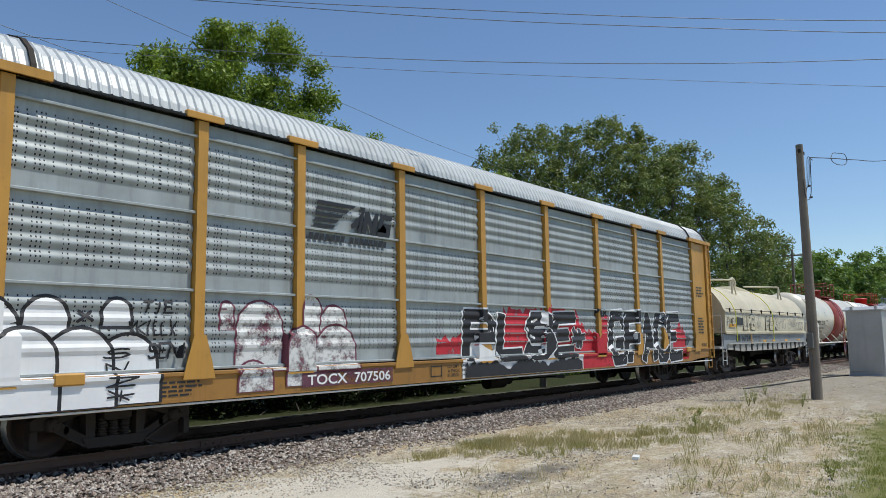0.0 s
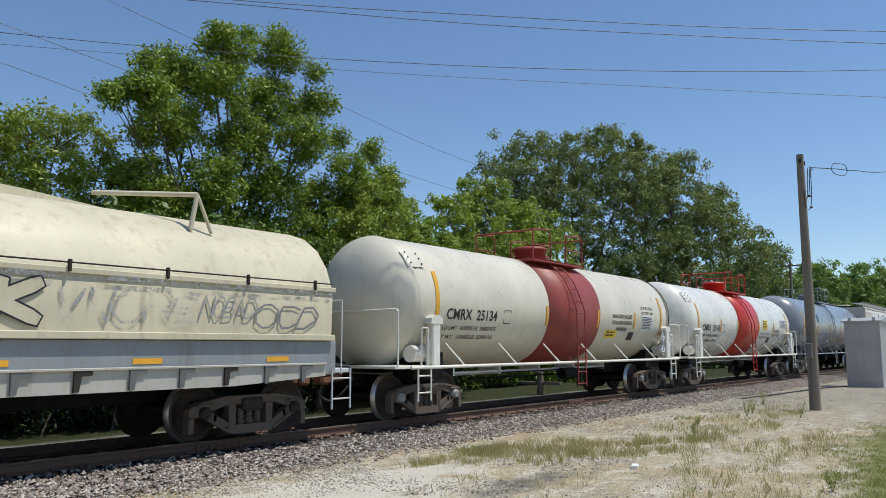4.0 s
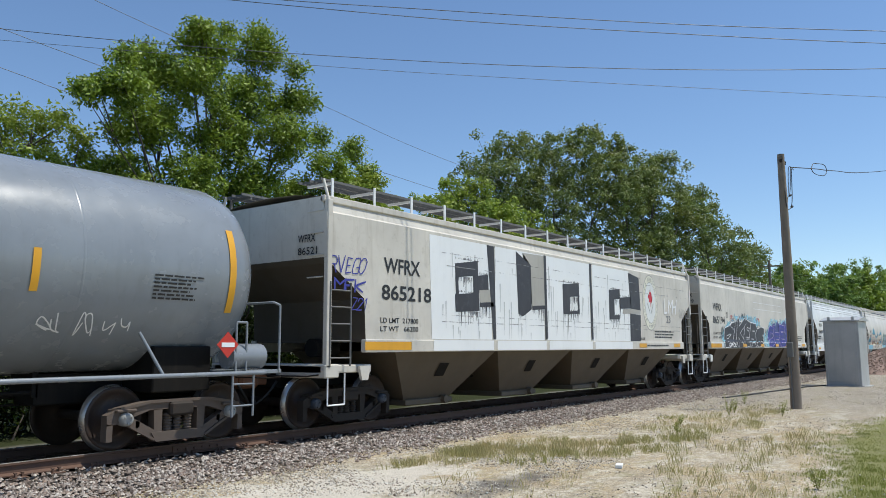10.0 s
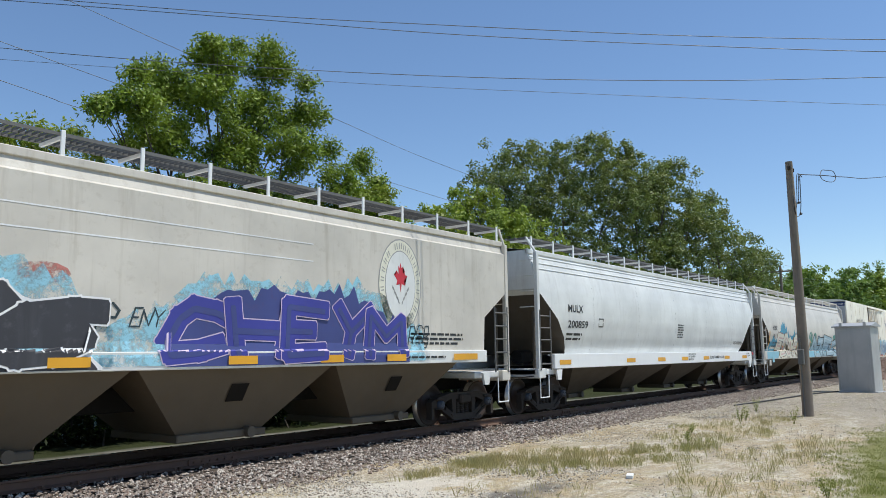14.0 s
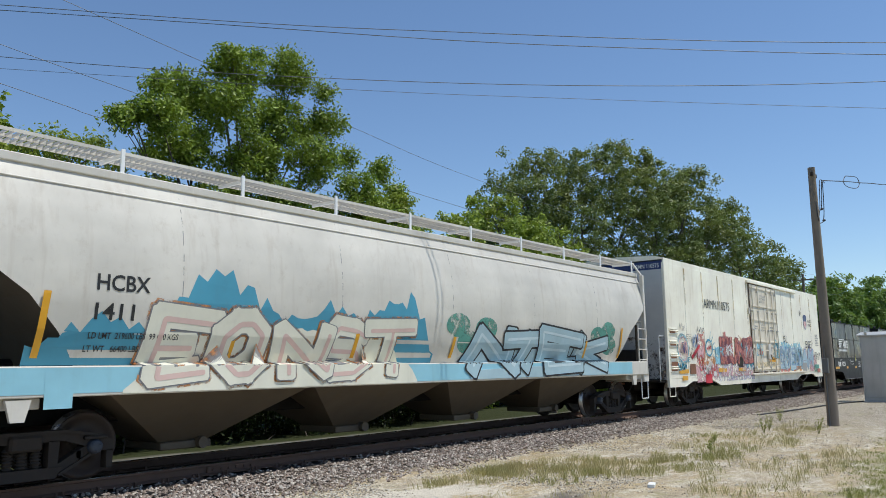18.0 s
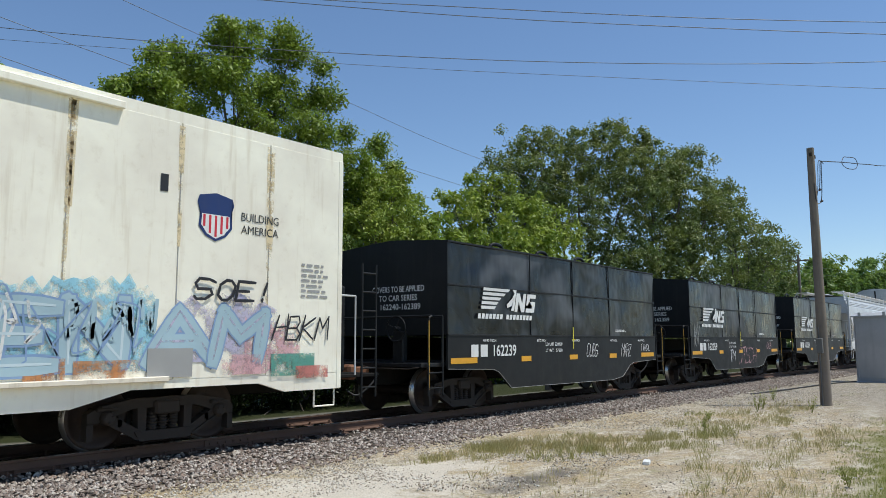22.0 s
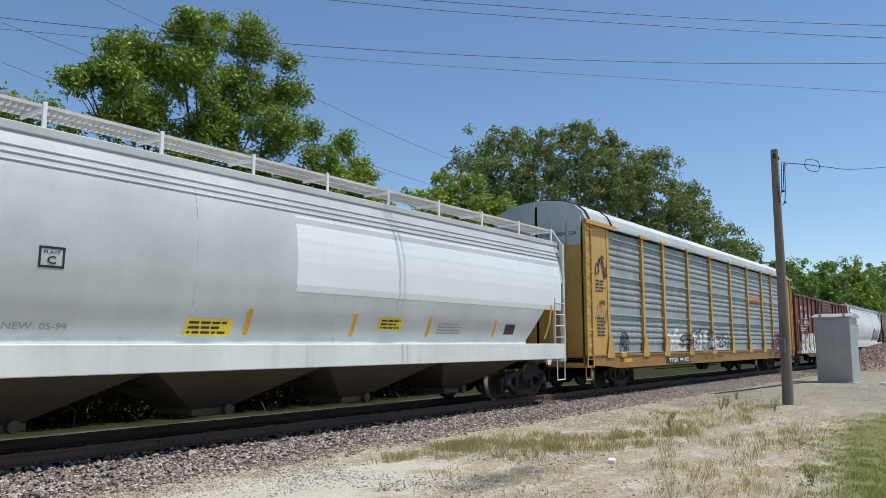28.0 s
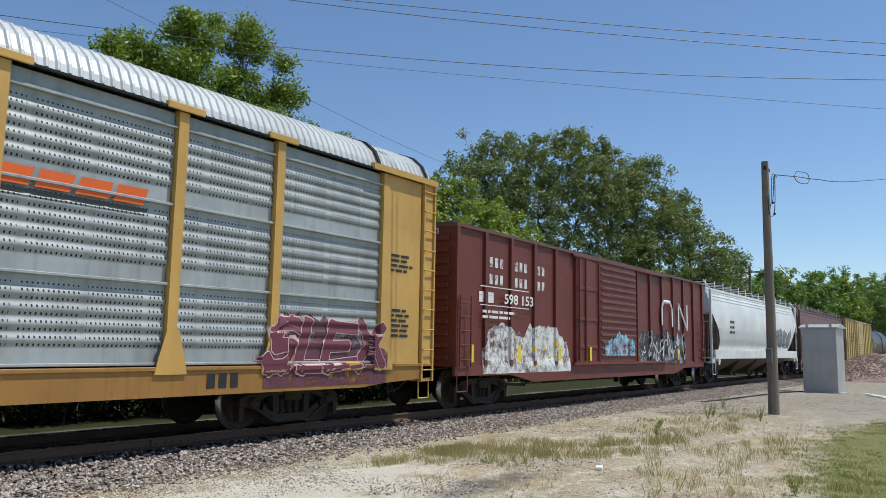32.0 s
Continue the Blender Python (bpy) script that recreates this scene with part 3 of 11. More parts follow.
class Shape:
    """A growing mesh: corners, faces, and which faces are smooth."""

    def __init__(self):
        self.v, self.f, self.s = [], [], []

    def add(self, verts, faces, smooth=False):
        k = len(self.v)
        self.v.extend(verts)
        self.f.extend([tuple(i + k for i in f) for f in faces])
        self.s.extend([smooth] * len(faces))
        return self

    def box(self, x0, x1, y0, y1, z0, z1, b=0.0):
        if b <= 0:
            return self.add([(x, y, z) for x in (x0, x1) for y in (y0, y1) for z in (z0, z1)],
                            [(0, 1, 3, 2), (4, 6, 7, 5), (0, 4, 5, 1), (2, 3, 7, 6), (0, 2, 6, 4), (1, 5, 7, 3)])
        b = min(b, (x1 - x0) * 0.45, (y1 - y0) * 0.45, (z1 - z0) * 0.45)
        vs, idx = [], {}
        lim = ((x0, x1), (y0, y1), (z0, z1))
        for c in range(8):
            bits = (c >> 2 & 1, c >> 1 & 1, c & 1)
            for ax in range(3):
                p = []
                for a in range(3):
                    edge = lim[a][bits[a]]
                    p.append(edge if a == ax else edge + (b if bits[a] == 0 else -b))
                idx[bits, ax] = len(vs)
                vs.append(tuple(p))
        fs = []
        for ax in range(3):
            o = [a for a in range(3) if a != ax]
            for side in (0, 1):
                q = []
                for u, w in ((0, 0), (1, 0), (1, 1), (0, 1)):
                    bits = [0, 0, 0]
                    bits[ax], bits[o[0]], bits[o[1]] = side, u, w
                    q.append(idx[tuple(bits), ax])
                fs.append(tuple(q))
                for w in (0, 1):
                    a0, a1 = [0, 0, 0], [0, 0, 0]
                    a0[ax] = a1[ax] = side
                    a0[o[0]], a1[o[0]] = w, w
                    a0[o[1]], a1[o[1]] = 0, 1
                    if ax < o[0]:
                        fs.append((idx[tuple(a0), ax], idx[tuple(a1), ax], idx[tuple(a1), o[0]], idx[tuple(a0), o[0]]))
                    a0, a1 = [0, 0, 0], [0, 0, 0]
                    a0[ax] = a1[ax] = side
                    a0[o[1]], a1[o[1]] = w, w
                    a0[o[0]], a1[o[0]] = 0, 1
                    if ax < o[1]:
                        fs.append((idx[tuple(a0), ax], idx[tuple(a1), ax], idx[tuple(a1), o[1]], idx[tuple(a0), o[1]]))
        for c in range(8):
            bits = (c >> 2 & 1, c >> 1 & 1, c & 1)
            fs.append((idx[bits, 0], idx[bits, 1], idx[bits, 2]))
        return self.add(vs, fs)

    def prism(self, poly, y0, y1):
        """A polygon in x and z, drawn out from y0 to y1."""
        n = len(poly)
        vs = [(x, y0, z) for x, z in poly] + [(x, y1, z) for x, z in poly]
        fs = [tuple(range(n)), tuple(range(2 * n - 1, n - 1, -1))]
        fs += [(i, i + n, (i + 1) % n + n, (i + 1) % n) for i in range(n)]
        return self.add(vs, fs)

    def slab(self, poly, x0, x1):
        """A polygon in y and z, drawn out from x0 to x1."""
        n = len(poly)
        vs = [(x0, y, z) for y, z in poly] + [(x1, y, z) for y, z in poly]
        fs = [tuple(range(n)), tuple(range(2 * n - 1, n - 1, -1))]
        fs += [(i, i + n, (i + 1) % n + n, (i + 1) % n) for i in range(n)]
        return self.add(vs, fs)

    def rod(self, a, b, r, n=8, r2=None, caps=True):
        a, b = Vector(a), Vector(b)
        d = (b - a).normalized()
        u = d.orthogonal().normalized()
        w = d.cross(u)
        r2 = r if r2 is None else r2
        ring = [(math.cos(2 * math.pi * i / n), math.sin(2 * math.pi * i / n)) for i in range(n)]
        va = [tuple(a + (u * c + w * s) * r) for c, s in ring]
        vb = [tuple(b + (u * c + w * s) * r2) for c, s in ring]
        self.add(va + vb, [(i, (i + 1) % n, (i + 1) % n + n, i + n) for i in range(n)], True)
        if caps:
            self.add(va, [tuple(range(n - 1, -1, -1))])
            self.add(vb, [tuple(range(n))])
        return self

    def pipe(self, pts, r, n=6):
        for a, b in zip(pts, pts[1:]):
            self.rod(a, b, r, n)
        return self

    def lathe(self, profile, axis="y", centre=(0, 0, 0), n=24):
        """A profile of (along, radius) turned round an axis."""
        vs = []
        for along, rad in profile:
            for i in range(n):
                c, s = math.cos(2 * math.pi * i / n) * rad, math.sin(2 * math.pi * i / n) * rad
                p = {"y": (c, along, s), "x": (along, c, s), "z": (c, s, along)}[axis]
                vs.append(tuple(p[k] + centre[k] for k in range(3)))
        fs = []
        for j in range(len(profile) - 1):
            for i in range(n):
                k = (i + 1) % n
                fs.append((j * n + i, j * n + k, (j + 1) * n + k, (j + 1) * n + i))
        return self.add(vs, fs, True)

    def sheet(self, pts, smooth=True):
        """A grid of points as a surface."""
        m = len(pts[0])
        vs = [p for row in pts for p in row]
        return self.add(vs, [(j * m + i, j * m + i + 1, (j + 1) * m + i + 1, (j + 1) * m + i) for j in range(len(pts) - 1) for i in range(m - 1)], smooth)

    def mesh(self, name):
        me = bpy.data.meshes.new(name)
        me.from_pydata(self.v, [], self.f)
        me.polygons.foreach_set("use_smooth", self.s)
        return me


def part(name, shape, material, parent=None, label="", at=None):
    """Links a shape, or a mesh that is already there, as one object under a thing or a part."""
    me = shape.mesh(name) if isinstance(shape, Shape) else shape
    if not me.materials:
        me.materials.append(MAT[material] if isinstance(material, str) else material)
    ob = new(name, me)
    if parent is not None:
        ob.parent = parent
    if at is not None:
        ob.location = at
    if label:
        ob["label"] = label
    if isinstance(shape, Shape) and parent is None or isinstance(shape, Shape):
        fix = bmesh.new()
        fix.from_mesh(me)
        if len(fix.faces) < 4000:
            bmesh.ops.recalc_face_normals(fix, faces=fix.faces)
            fix.to_mesh(me)
        fix.free()
    return ob


def thing(name, label, category, group=""):
    return tagged(new(name), label, category, group)


LETTER_MESHES = {}


def word_mesh(text, bold):
    if (text, bold) not in LETTER_MESHES:
        cu = bpy.data.curves.new("lettering", "FONT")
        cu.body, cu.size, cu.resolution_u, cu.offset = text, 1.0, 3, bold
        ob = new("lettering", cu)
        dg = bpy.context.evaluated_depsgraph_get()
        me = bpy.data.meshes.new_from_object(ob.evaluated_get(dg))
        bpy.data.objects.remove(ob)
        bpy.data.curves.remove(cu)
        n = len(me.vertices)
        co = np.empty(n * 3)
        me.vertices.foreach_get("co", co)
        co = co.reshape(n, 3)
        lo, hi = co.min(0), co.max(0)
        LETTER_MESHES[text, bold] = (co, [tuple(p.vertices) for p in me.polygons], lo, hi)
        bpy.data.meshes.remove(me)
    return LETTER_MESHES[text, bold]


def flat_side(y=-1.6):
    return lambda x, z: y


def letters(text, x, z, width, height, surf, material, parent, bold=0.012, lift=0.006, name="lettering", label=""):
    """Words on a car's near side: lower left corner at x, z; of that width and height."""
    co, faces, lo, hi = word_mesh(text, bold)
    s = Shape()
    vs = []
    for p in co:
        px = x + (p[0] - lo[0]) / (hi[0] - lo[0]) * width
        pz = z + (p[1] - lo[1]) / (hi[1] - lo[1]) * height
        vs.append((px, surf(px, pz) - lift, pz))
    s.add(vs, faces)
    return part(name, s, material, parent, label)


def end_letters(text, y, z, width, height, x, material, parent, bold=0.012):
    """Words on the end that faces -x, read from outside; the left end of the line at y."""
    co, faces, lo, hi = word_mesh(text, bold)
    s = Shape()
    s.add([(x - 0.006, y - (p[0] - lo[0]) / (hi[0] - lo[0]) * width, z + (p[1] - lo[1]) / (hi[1] - lo[1]) * height) for p in co], faces)
    return part("lettering", s, material, parent)


def patch_into(s, poly, surf, lift, step=0.22, cuts=()):
    """A flat polygon in x and z laid onto a side, cut into level strips so that it follows the curve."""
    bm = bmesh.new()
    f = bm.faces.new([bm.verts.new((p[0], 0, p[1])) for p in poly])
    z0, z1 = min(p[1] for p in poly), max(p[1] for p in poly)
    if step:
        k = math.floor(z0 / step) + 1
        while k * step < z1:
            g = list(bm.verts) + list(bm.edges) + list(bm.faces)
            bmesh.ops.bisect_plane(bm, geom=g, plane_co=(0, 0, k * step), plane_no=(0, 0, 1))
            k += 1
    xa, xb = min(p[0] for p in poly), max(p[0] for p in poly)
    for q in cuts:
        if xa < q < xb:
            g = list(bm.verts) + list(bm.edges) + list(bm.faces)
            bmesh.ops.bisect_plane(bm, geom=g, plane_co=(q, 0, 0), plane_no=(1, 0, 0))
    bmesh.ops.triangulate(bm, faces=bm.faces)
    bm.verts.ensure_lookup_table()
    for i, v in enumerate(bm.verts):
        v.index = i
    s.add([(v.co.x, surf(v.co.x, v.co.z) - lift, v.co.z) for v in bm.verts], [tuple(v.index for v in f.verts) for f in bm.faces])
    bm.free()


def patch(name, polys, surf, material, parent, lift=0.004, step=0.22, label="", cuts=()):
    s = Shape()
    for poly in polys:
        patch_into(s, poly, surf, lift, step, cuts)
    return part(name, s, material, parent, label)


def rect(x0, x1, z0, z1):
    return [(x0, z0), (x1, z0), (x1, z1), (x0, z1)]


def small_print(x0, x1, z0, z1, rows, surf, material, parent, seed=0, lift=0.006):
    """Unreadable small lines as plain bars."""
    rnd = random.Random(seed)
    pitch = (z1 - z0) / rows
    polys = []
    for i in range(rows):
        x, z = x0, z1 - (i + 0.8) * pitch
        end = x1 - rnd.random() * 0.3 * (x1 - x0)
        while x < end:
            w = min(rnd.uniform(0.8, 3.2) * pitch, end - x)
            polys.append(rect(x, x + w, z, z + pitch * 0.5))
            x += w + 0.45 * pitch
    return patch("small_print", polys, surf, material, parent, lift, 0)


def stroke_poly(a, b, w0, w1, point):
    dx, dz = b[0] - a[0], b[1] - a[1]
    ln = math.hypot(dx, dz) or 1.0
    ux, uz = dx / ln, dz / ln
    nx, nz = -uz, ux
    return [(a[0] + nx * w0 / 2, a[1] + nz * w0 / 2), (a[0] - nx * w0 / 2, a[1] - nz * w0 / 2), (b[0] - nx * w1 / 2, b[1] - nz * w1 / 2),
            (b[0] + ux * point, b[1] + uz * point), (b[0] + nx * w1 / 2, b[1] + nz * w1 / 2)]


def grown(poly, by, floor):
    """The same outline, wider all round."""
    cx, cz = sum(p[0] for p in poly) / len(poly), sum(p[1] for p in poly) / len(poly)
    out = []
    for x, z in poly:
        d = math.hypot(x - cx, z - cz) or 1.0
        out.append((x + (x - cx) / d * by, max(floor, z + (z - cz) / d * by)))
    return out


def piece(parent, x0, x1, z0, z1, surf, seed, fill, edge, cut, count=5, line=0.04, jag=0.5, step=0.22, cuts=(), glow=None, lift=0.004, fall=0.0):
    """A spray-painted piece: overlapping abstract blocks, each with an edge line, a fill, wedge-shaped cuts and inner lines.
    jag makes the corners long and pointed; fall lowers the tops towards both ends; glow is a soft rim behind it."""
    rnd = random.Random(seed)
    w, hgt = (x1 - x0) / count, z1 - z0
    blocks = []
    for i in range(count):
        cx = x0 + (i + 0.5) * w
        top = z1 - rnd.uniform(0, 0.16) * hgt - fall * hgt * abs((i + 0.5) / count - 0.45) * 2
        hw, lean = w * rnd.uniform(0.56, 0.68), rnd.uniform(-0.12, 0.26) * w
        cz, hh = (z0 + top) / 2, (top - z0) / 2
        n = 22 if jag < 0.3 else 11
        pts = []
        for k in range(n):
            a = 2 * math.pi * (k + (rnd.uniform(-0.3, 0.3) if jag >= 0.3 else 0)) / n + 0.2
            c, s_ = math.cos(a), math.sin(a)
            r = 1 / (abs(c) ** 4 + abs(s_) ** 4) ** 0.25
            r *= 1 + (0.07 * math.sin(3 * a + seed + i) if jag < 0.3 else rnd.uniform(-0.28, 0.08) + (jag * 0.45 if rnd.random() < 0.22 and s_ > -0.2 else 0))
            pts.append((cx + c * r * hw + lean * s_ * r, max(z0, min(z1 + 0.12 * jag * hgt, cz + s_ * r * hh))))
        blocks.append((pts, cx, cz, hw, hh))
    if glow:
        s = Shape()
        for k, (pts, *_r) in enumerate(blocks):
            patch_into(s, grown(pts, line * 2.5 + 0.05, z0), surf, lift - 0.002 + 0.0001 * k, step, cuts)
        part("spray_glow", s, glow, parent)
    order = list(range(count))
    rnd.shuffle(order)
    for k, i in enumerate(order):
        pts, cx, cz, hw, hh = blocks[i]
        lf = lift + 0.0016 * k
        s = Shape()
        patch_into(s, grown(pts, line, z0 - 0.01), surf, lf, step, cuts)
        part("spray_outline", s, edge, parent)
        s = Shape()
        patch_into(s, pts, surf, lf + 0.0006, step, cuts)
        part("spray_fill", s, fill, parent)
        s, q = Shape(), Shape()
        n = len(pts)
        for _ in range(rnd.choice((1, 2, 2))):
            a = pts[rnd.randrange(n)]
            u = rnd.uniform(0.35, 0.6)
            b = (a[0] + (cx - a[0]) * u, a[1] + (cz - a[1]) * u)
            patch_into(s, stroke_poly(a, b, rnd.uniform(0.10, 0.26) * min(hw, hh), 0.02, 0.02), surf, lf + 0.0011, step, cuts)
        ox, oz = cx + rnd.uniform(-0.25, 0.25) * hw, cz + rnd.uniform(-0.1, 0.45) * hh
        patch_into(s, [(ox + math.cos(t) * hw * rnd.uniform(0.12, 0.30), oz + math.sin(t) * hh * rnd.uniform(0.08, 0.2)) for t in (0.3, 1.6, 2.9, 4.3, 5.4)], surf, lf + 0.0012, step, cuts)
        part("spray_cut", s, cut, parent)
        for _ in range(2):
            a = pts[rnd.randrange(n)]
            m = (cx + rnd.uniform(-0.4, 0.4) * hw, cz + rnd.uniform(-0.4, 0.4) * hh)
            e = (m[0] + rnd.uniform(-0.4, 0.4) * hw, max(z0, m[1] - rnd.uniform(0.1, 0.6) * hh))
            patch_into(q, stroke_poly(a, m, line * 0.6, line * 0.7, 0.0), surf, lf + 0.0014, step, cuts)
            patch_into(q, stroke_poly(m, e, line * 0.7, line * 0.3, 0.02), surf, lf + 0.0014, step, cuts)
        part("spray_line", q, edge, parent)


def throwup(parent, arches, surf, fill, edge, line=0.05, step=0.22, cuts=(), lift=0.004):
    """Fat rounded shapes drawn one over the other: x0, x1, foot and top of each."""
    for k, (a, b, z0, z1) in enumerate(arches):
        r = (b - a) / 2
        rz = min(r, (z1 - z0) * 0.7)
        for nm, g, mat, lf in (("spray_outline", line, edge, 0.0), ("spray_fill", 0.0, fill, 0.0007)):
            pts = [(a - g, z0 - g * 0.3), (b + g, z0 - g * 0.3)] + [((a + b) / 2 + math.cos(q) * (r + g), z1 - rz + math.sin(q) * (rz + g)) for q in [j * math.pi / 12 for j in range(13)]]
            s = Shape()
            patch_into(s, pts, surf, lift + 0.0016 * k + lf, step, cuts)
            part(nm, s, mat, parent)


def flames(parent, tops, z0, surf, material, seed, spike=0.2, lift=0.003, step=0.22, cuts=(), name="spray_cloud", pitch=0.12):
    """A sprayed field with a ragged upper edge that follows the given tops, (x, z) from one end to the other."""
    rnd = random.Random(seed)
    pts = []
    for (xa, za), (xb, zb) in zip(tops, tops[1:]):
        n = max(1, int((xb - xa) / pitch))
        for k in range(n):
            u = k / n
            d = rnd.uniform(-0.6, 0.4) * spike if k % 2 else rnd.uniform(0, 1) * spike
            pts.append((xa + (xb - xa) * u, max(z0 + 0.03, za + (zb - za) * u + d)))
    pts.append(tops[-1])
    s = Shape()
    patch_into(s, [(tops[0][0], z0)] + pts + [(tops[-1][0], z0)] if pts[0][1] > z0 + 0.01 else pts, surf, lift, step, cuts)
    return part(name, s, material, parent)


def ring(parent, x, z, rx, rz, thick, surf, material, lift=0.009, turns=1.0, seed=0):
    """A hand-drawn loop."""
    rnd = random.Random(seed)
    rows = ([], [])
    n = int(26 * turns)
    ph = rnd.uniform(0, 6)
    for k in range(n + 1):
        a = ph + 2 * math.pi * k / 26
        q = 1 + 0.05 * math.sin(2.3 * a) + 0.02 * k / 26
        for row, g in zip(rows, (-thick / 2, thick / 2)):
            px, pz = x + math.cos(a) * (rx * q + g), z + math.sin(a) * (rz * q + g)
            row.append((px, surf(px, pz) - lift - 0.0001 * k, pz))
    return part("spray_tag", Shape().sheet(rows, False), material, parent)


def scrawl(parent, x0, x1, z0, z1, surf, seed, material, strokes=6, thick=0.02, lift=0.007, bubble=False):
    """A thin hand-drawn tag: looping strokes that cannot be read."""
    rnd = random.Random(seed)
    for i in range(strokes):
        s = Shape()
        cx = x0 + (i + 0.5) * (x1 - x0) / strokes
        w, hgt = (x1 - x0) / strokes, z1 - z0
        if bubble:
            pts = [(cx + math.cos(a) * w * 0.55 * rnd.uniform(0.85, 1.1), (z0 + z1) / 2 + math.sin(a) * hgt * 0.48 * rnd.uniform(0.8, 1.05)) for a in [k * math.pi / 5 for k in range(11)]]
        else:
            pts = [(cx + rnd.uniform(-0.7, 0.7) * w, z0 + rnd.random() * hgt) for _ in range(5)]
            pts.sort(key=lambda p: rnd.random())
        fine = []
        for k in range(len(pts) - 1):
            p0, p1, p2, p3 = pts[max(k - 1, 0)], pts[k], pts[k + 1], pts[min(k + 2, len(pts) - 1)]
            for j in range(5):
                t = j / 5
                q = []
                for a in (0, 1):
                    q.append(0.5 * (2 * p1[a] + (p2[a] - p0[a]) * t + (2 * p0[a] - 5 * p1[a] + 4 * p2[a] - p3[a]) * t * t + (3 * p1[a] - p0[a] - 3 * p2[a] + p3[a]) * t ** 3))
                fine.append(q)
        fine.append(pts[-1])
        row0, row1 = [], []
        for k, p in enumerate(fine):
            q = fine[min(k + 1, len(fine) - 1)]
            o = fine[max(k - 1, 0)]
            dx, dz = q[0] - o[0], q[1] - o[1]
            ln = math.hypot(dx, dz) or 1
            nx, nz = -dz / ln * thick / 2, dx / ln * thick / 2
            lf = lift + 0.0004 * i
            row0.append((p[0] + nx, surf(p[0] + nx, p[1] + nz) - lf, p[1] + nz))
            row1.append((p[0] - nx, surf(p[0] - nx, p[1] - nz) - lf, p[1] - nz))
        s.sheet([row0, row1], False)
        part("spray_tag", s, material, parent)

# spray-can letters as strokes on a grid six wide and eight high: two digits a point, strokes parted by |
SPRAY = {
    "A": "00 38 60|13 53", "B": "00 08 48 56 44 04|44 62 50 00", "C": "67 48 18 06 02 10 40 61", "D": "00 08 38 65 63 30 00",
    "E": "68 08 00 60|04 44", "F": "00 08 68|04 44", "G": "66 58 18 06 02 10 50 63 33", "H": "00 08|60 68|04 64", "I": "30 38",
    "J": "68 61 40 10 02", "K": "00 08|68 04 60", "L": "08 00 60", "M": "00 08 34 68 60", "N": "00 08 60 68", "O": "20 02 06 28 48 66 62 40 20",
    "P": "00 08 48 66 54 04", "Q": "20 02 06 28 48 66 62 40 20|42 70", "R": "00 08 48 66 54 04|34 60", "S": "67 48 18 06 14 54 62 40 10 01", "T": "08 68|38 30",
    "U": "08 02 20 40 62 68", "V": "08 30 68", "W": "08 10 35 50 68", "X": "00 68|08 60", "Y": "08 34 68|34 30", "Z": "08 68 00 60",
    "1": "16 38 30", "2": "06 18 48 66 00 60", "3": "07 48 66 34 62 40 01", "5": "68 08 05 45 62 40 01", "7": "08 68 20", "!": "38 33|31 30", "*": "03 65|08 50|38 30",
}


def ribbon(pts, w, surf, lift, fine, tip):
    """A stroke of straight runs laid onto a side, as one sheet, chiselled a little at both ends of each run."""
    rows = []
    ext, m = w * tip, max(2, int(w / fine) + 2)
    for k, (a, b) in enumerate(zip(pts, pts[1:])):
        dx, dz = b[0] - a[0], b[1] - a[1]
        ln = math.hypot(dx, dz) or 1.0
        ux, uz = dx / ln, dz / ln
        n = max(3, int((ln + 2 * ext) / fine) + 2)
        for i in range(n):
            d = -ext + (ln + 2 * ext) * i / (n - 1)
            h = w * (0.5 if 0 < i < n - 1 else 0.36)
            row = []
            for j in range(m):
                q = h * (2 * j / (m - 1) - 1)
                px, pz = a[0] + ux * d - uz * q, a[1] + uz * d + ux * q
                row.append((px, surf(px, pz) - lift - 0.0001 * k, pz))
            rows.append(row)
    return Shape().sheet(rows, False)


def spray_word(parent, text, x0, x1, z0, z1, surf, layers, weight=0.3, fine=0.1, seed=0, wild=0.08, slant=0.1, over=0.1, lift=0.005, gap=0.003, tip=0.3, arch=0.0):
    """Sprayed letters, each stroke a part for every coat. layers: part name, material, share of the stroke's width, extra width, shift in x and z.
    wild bends each letter's frame, arch raises the middle of the word."""
    rnd = random.Random(seed)
    n = len(text)
    cw, hgt = (x1 - x0) / n, z1 - z0
    for i, ch in enumerate(text):
        if ch not in SPRAY:
            continue
        w = weight * min(cw, hgt) * rnd.uniform(0.88, 1.12)
        jit = lambda k: rnd.uniform(-k, k)
        drop = arch * hgt * ((i + 0.5) / n * 2 - 1) ** 2
        left, right = x0 + (i - over) * cw + w * 0.5, x0 + (i + 1 + over) * cw - w * 0.5
        bl = (left + jit(wild) * cw - slant * hgt / 2, z0 + w * 0.5)
        br = (right + jit(wild) * cw - slant * hgt / 2, z0 + w * 0.5 + abs(jit(wild)) * hgt * 0.5)
        tl = (left + jit(wild) * cw + slant * hgt / 2, z1 - w * 0.5 - drop - abs(jit(wild)) * hgt)
        tr = (right + jit(wild) * cw + slant * hgt / 2, z1 - w * 0.5 - drop - abs(jit(wild)) * hgt)
        for k, (name, material, share, extra, sx, sz) in enumerate(layers):
            lf = lift + gap * (i % 3 * len(layers) + k)
            for stroke in SPRAY[ch].split("|"):
                pts = []
                for p in stroke.split():
                    u, v = int(p[0]) / 6, int(p[1]) / 8
                    pts.append(tuple((bl[q] * (1 - u) + br[q] * u) * (1 - v) + (tl[q] * (1 - u) + tr[q] * u) * v + (sx, sz)[q] for q in (0, 1)))
                part(name, ribbon(pts, w * share + extra, surf, lf, fine, tip if share > 0.5 else 0.1), material, parent)
                lf += 0.0007


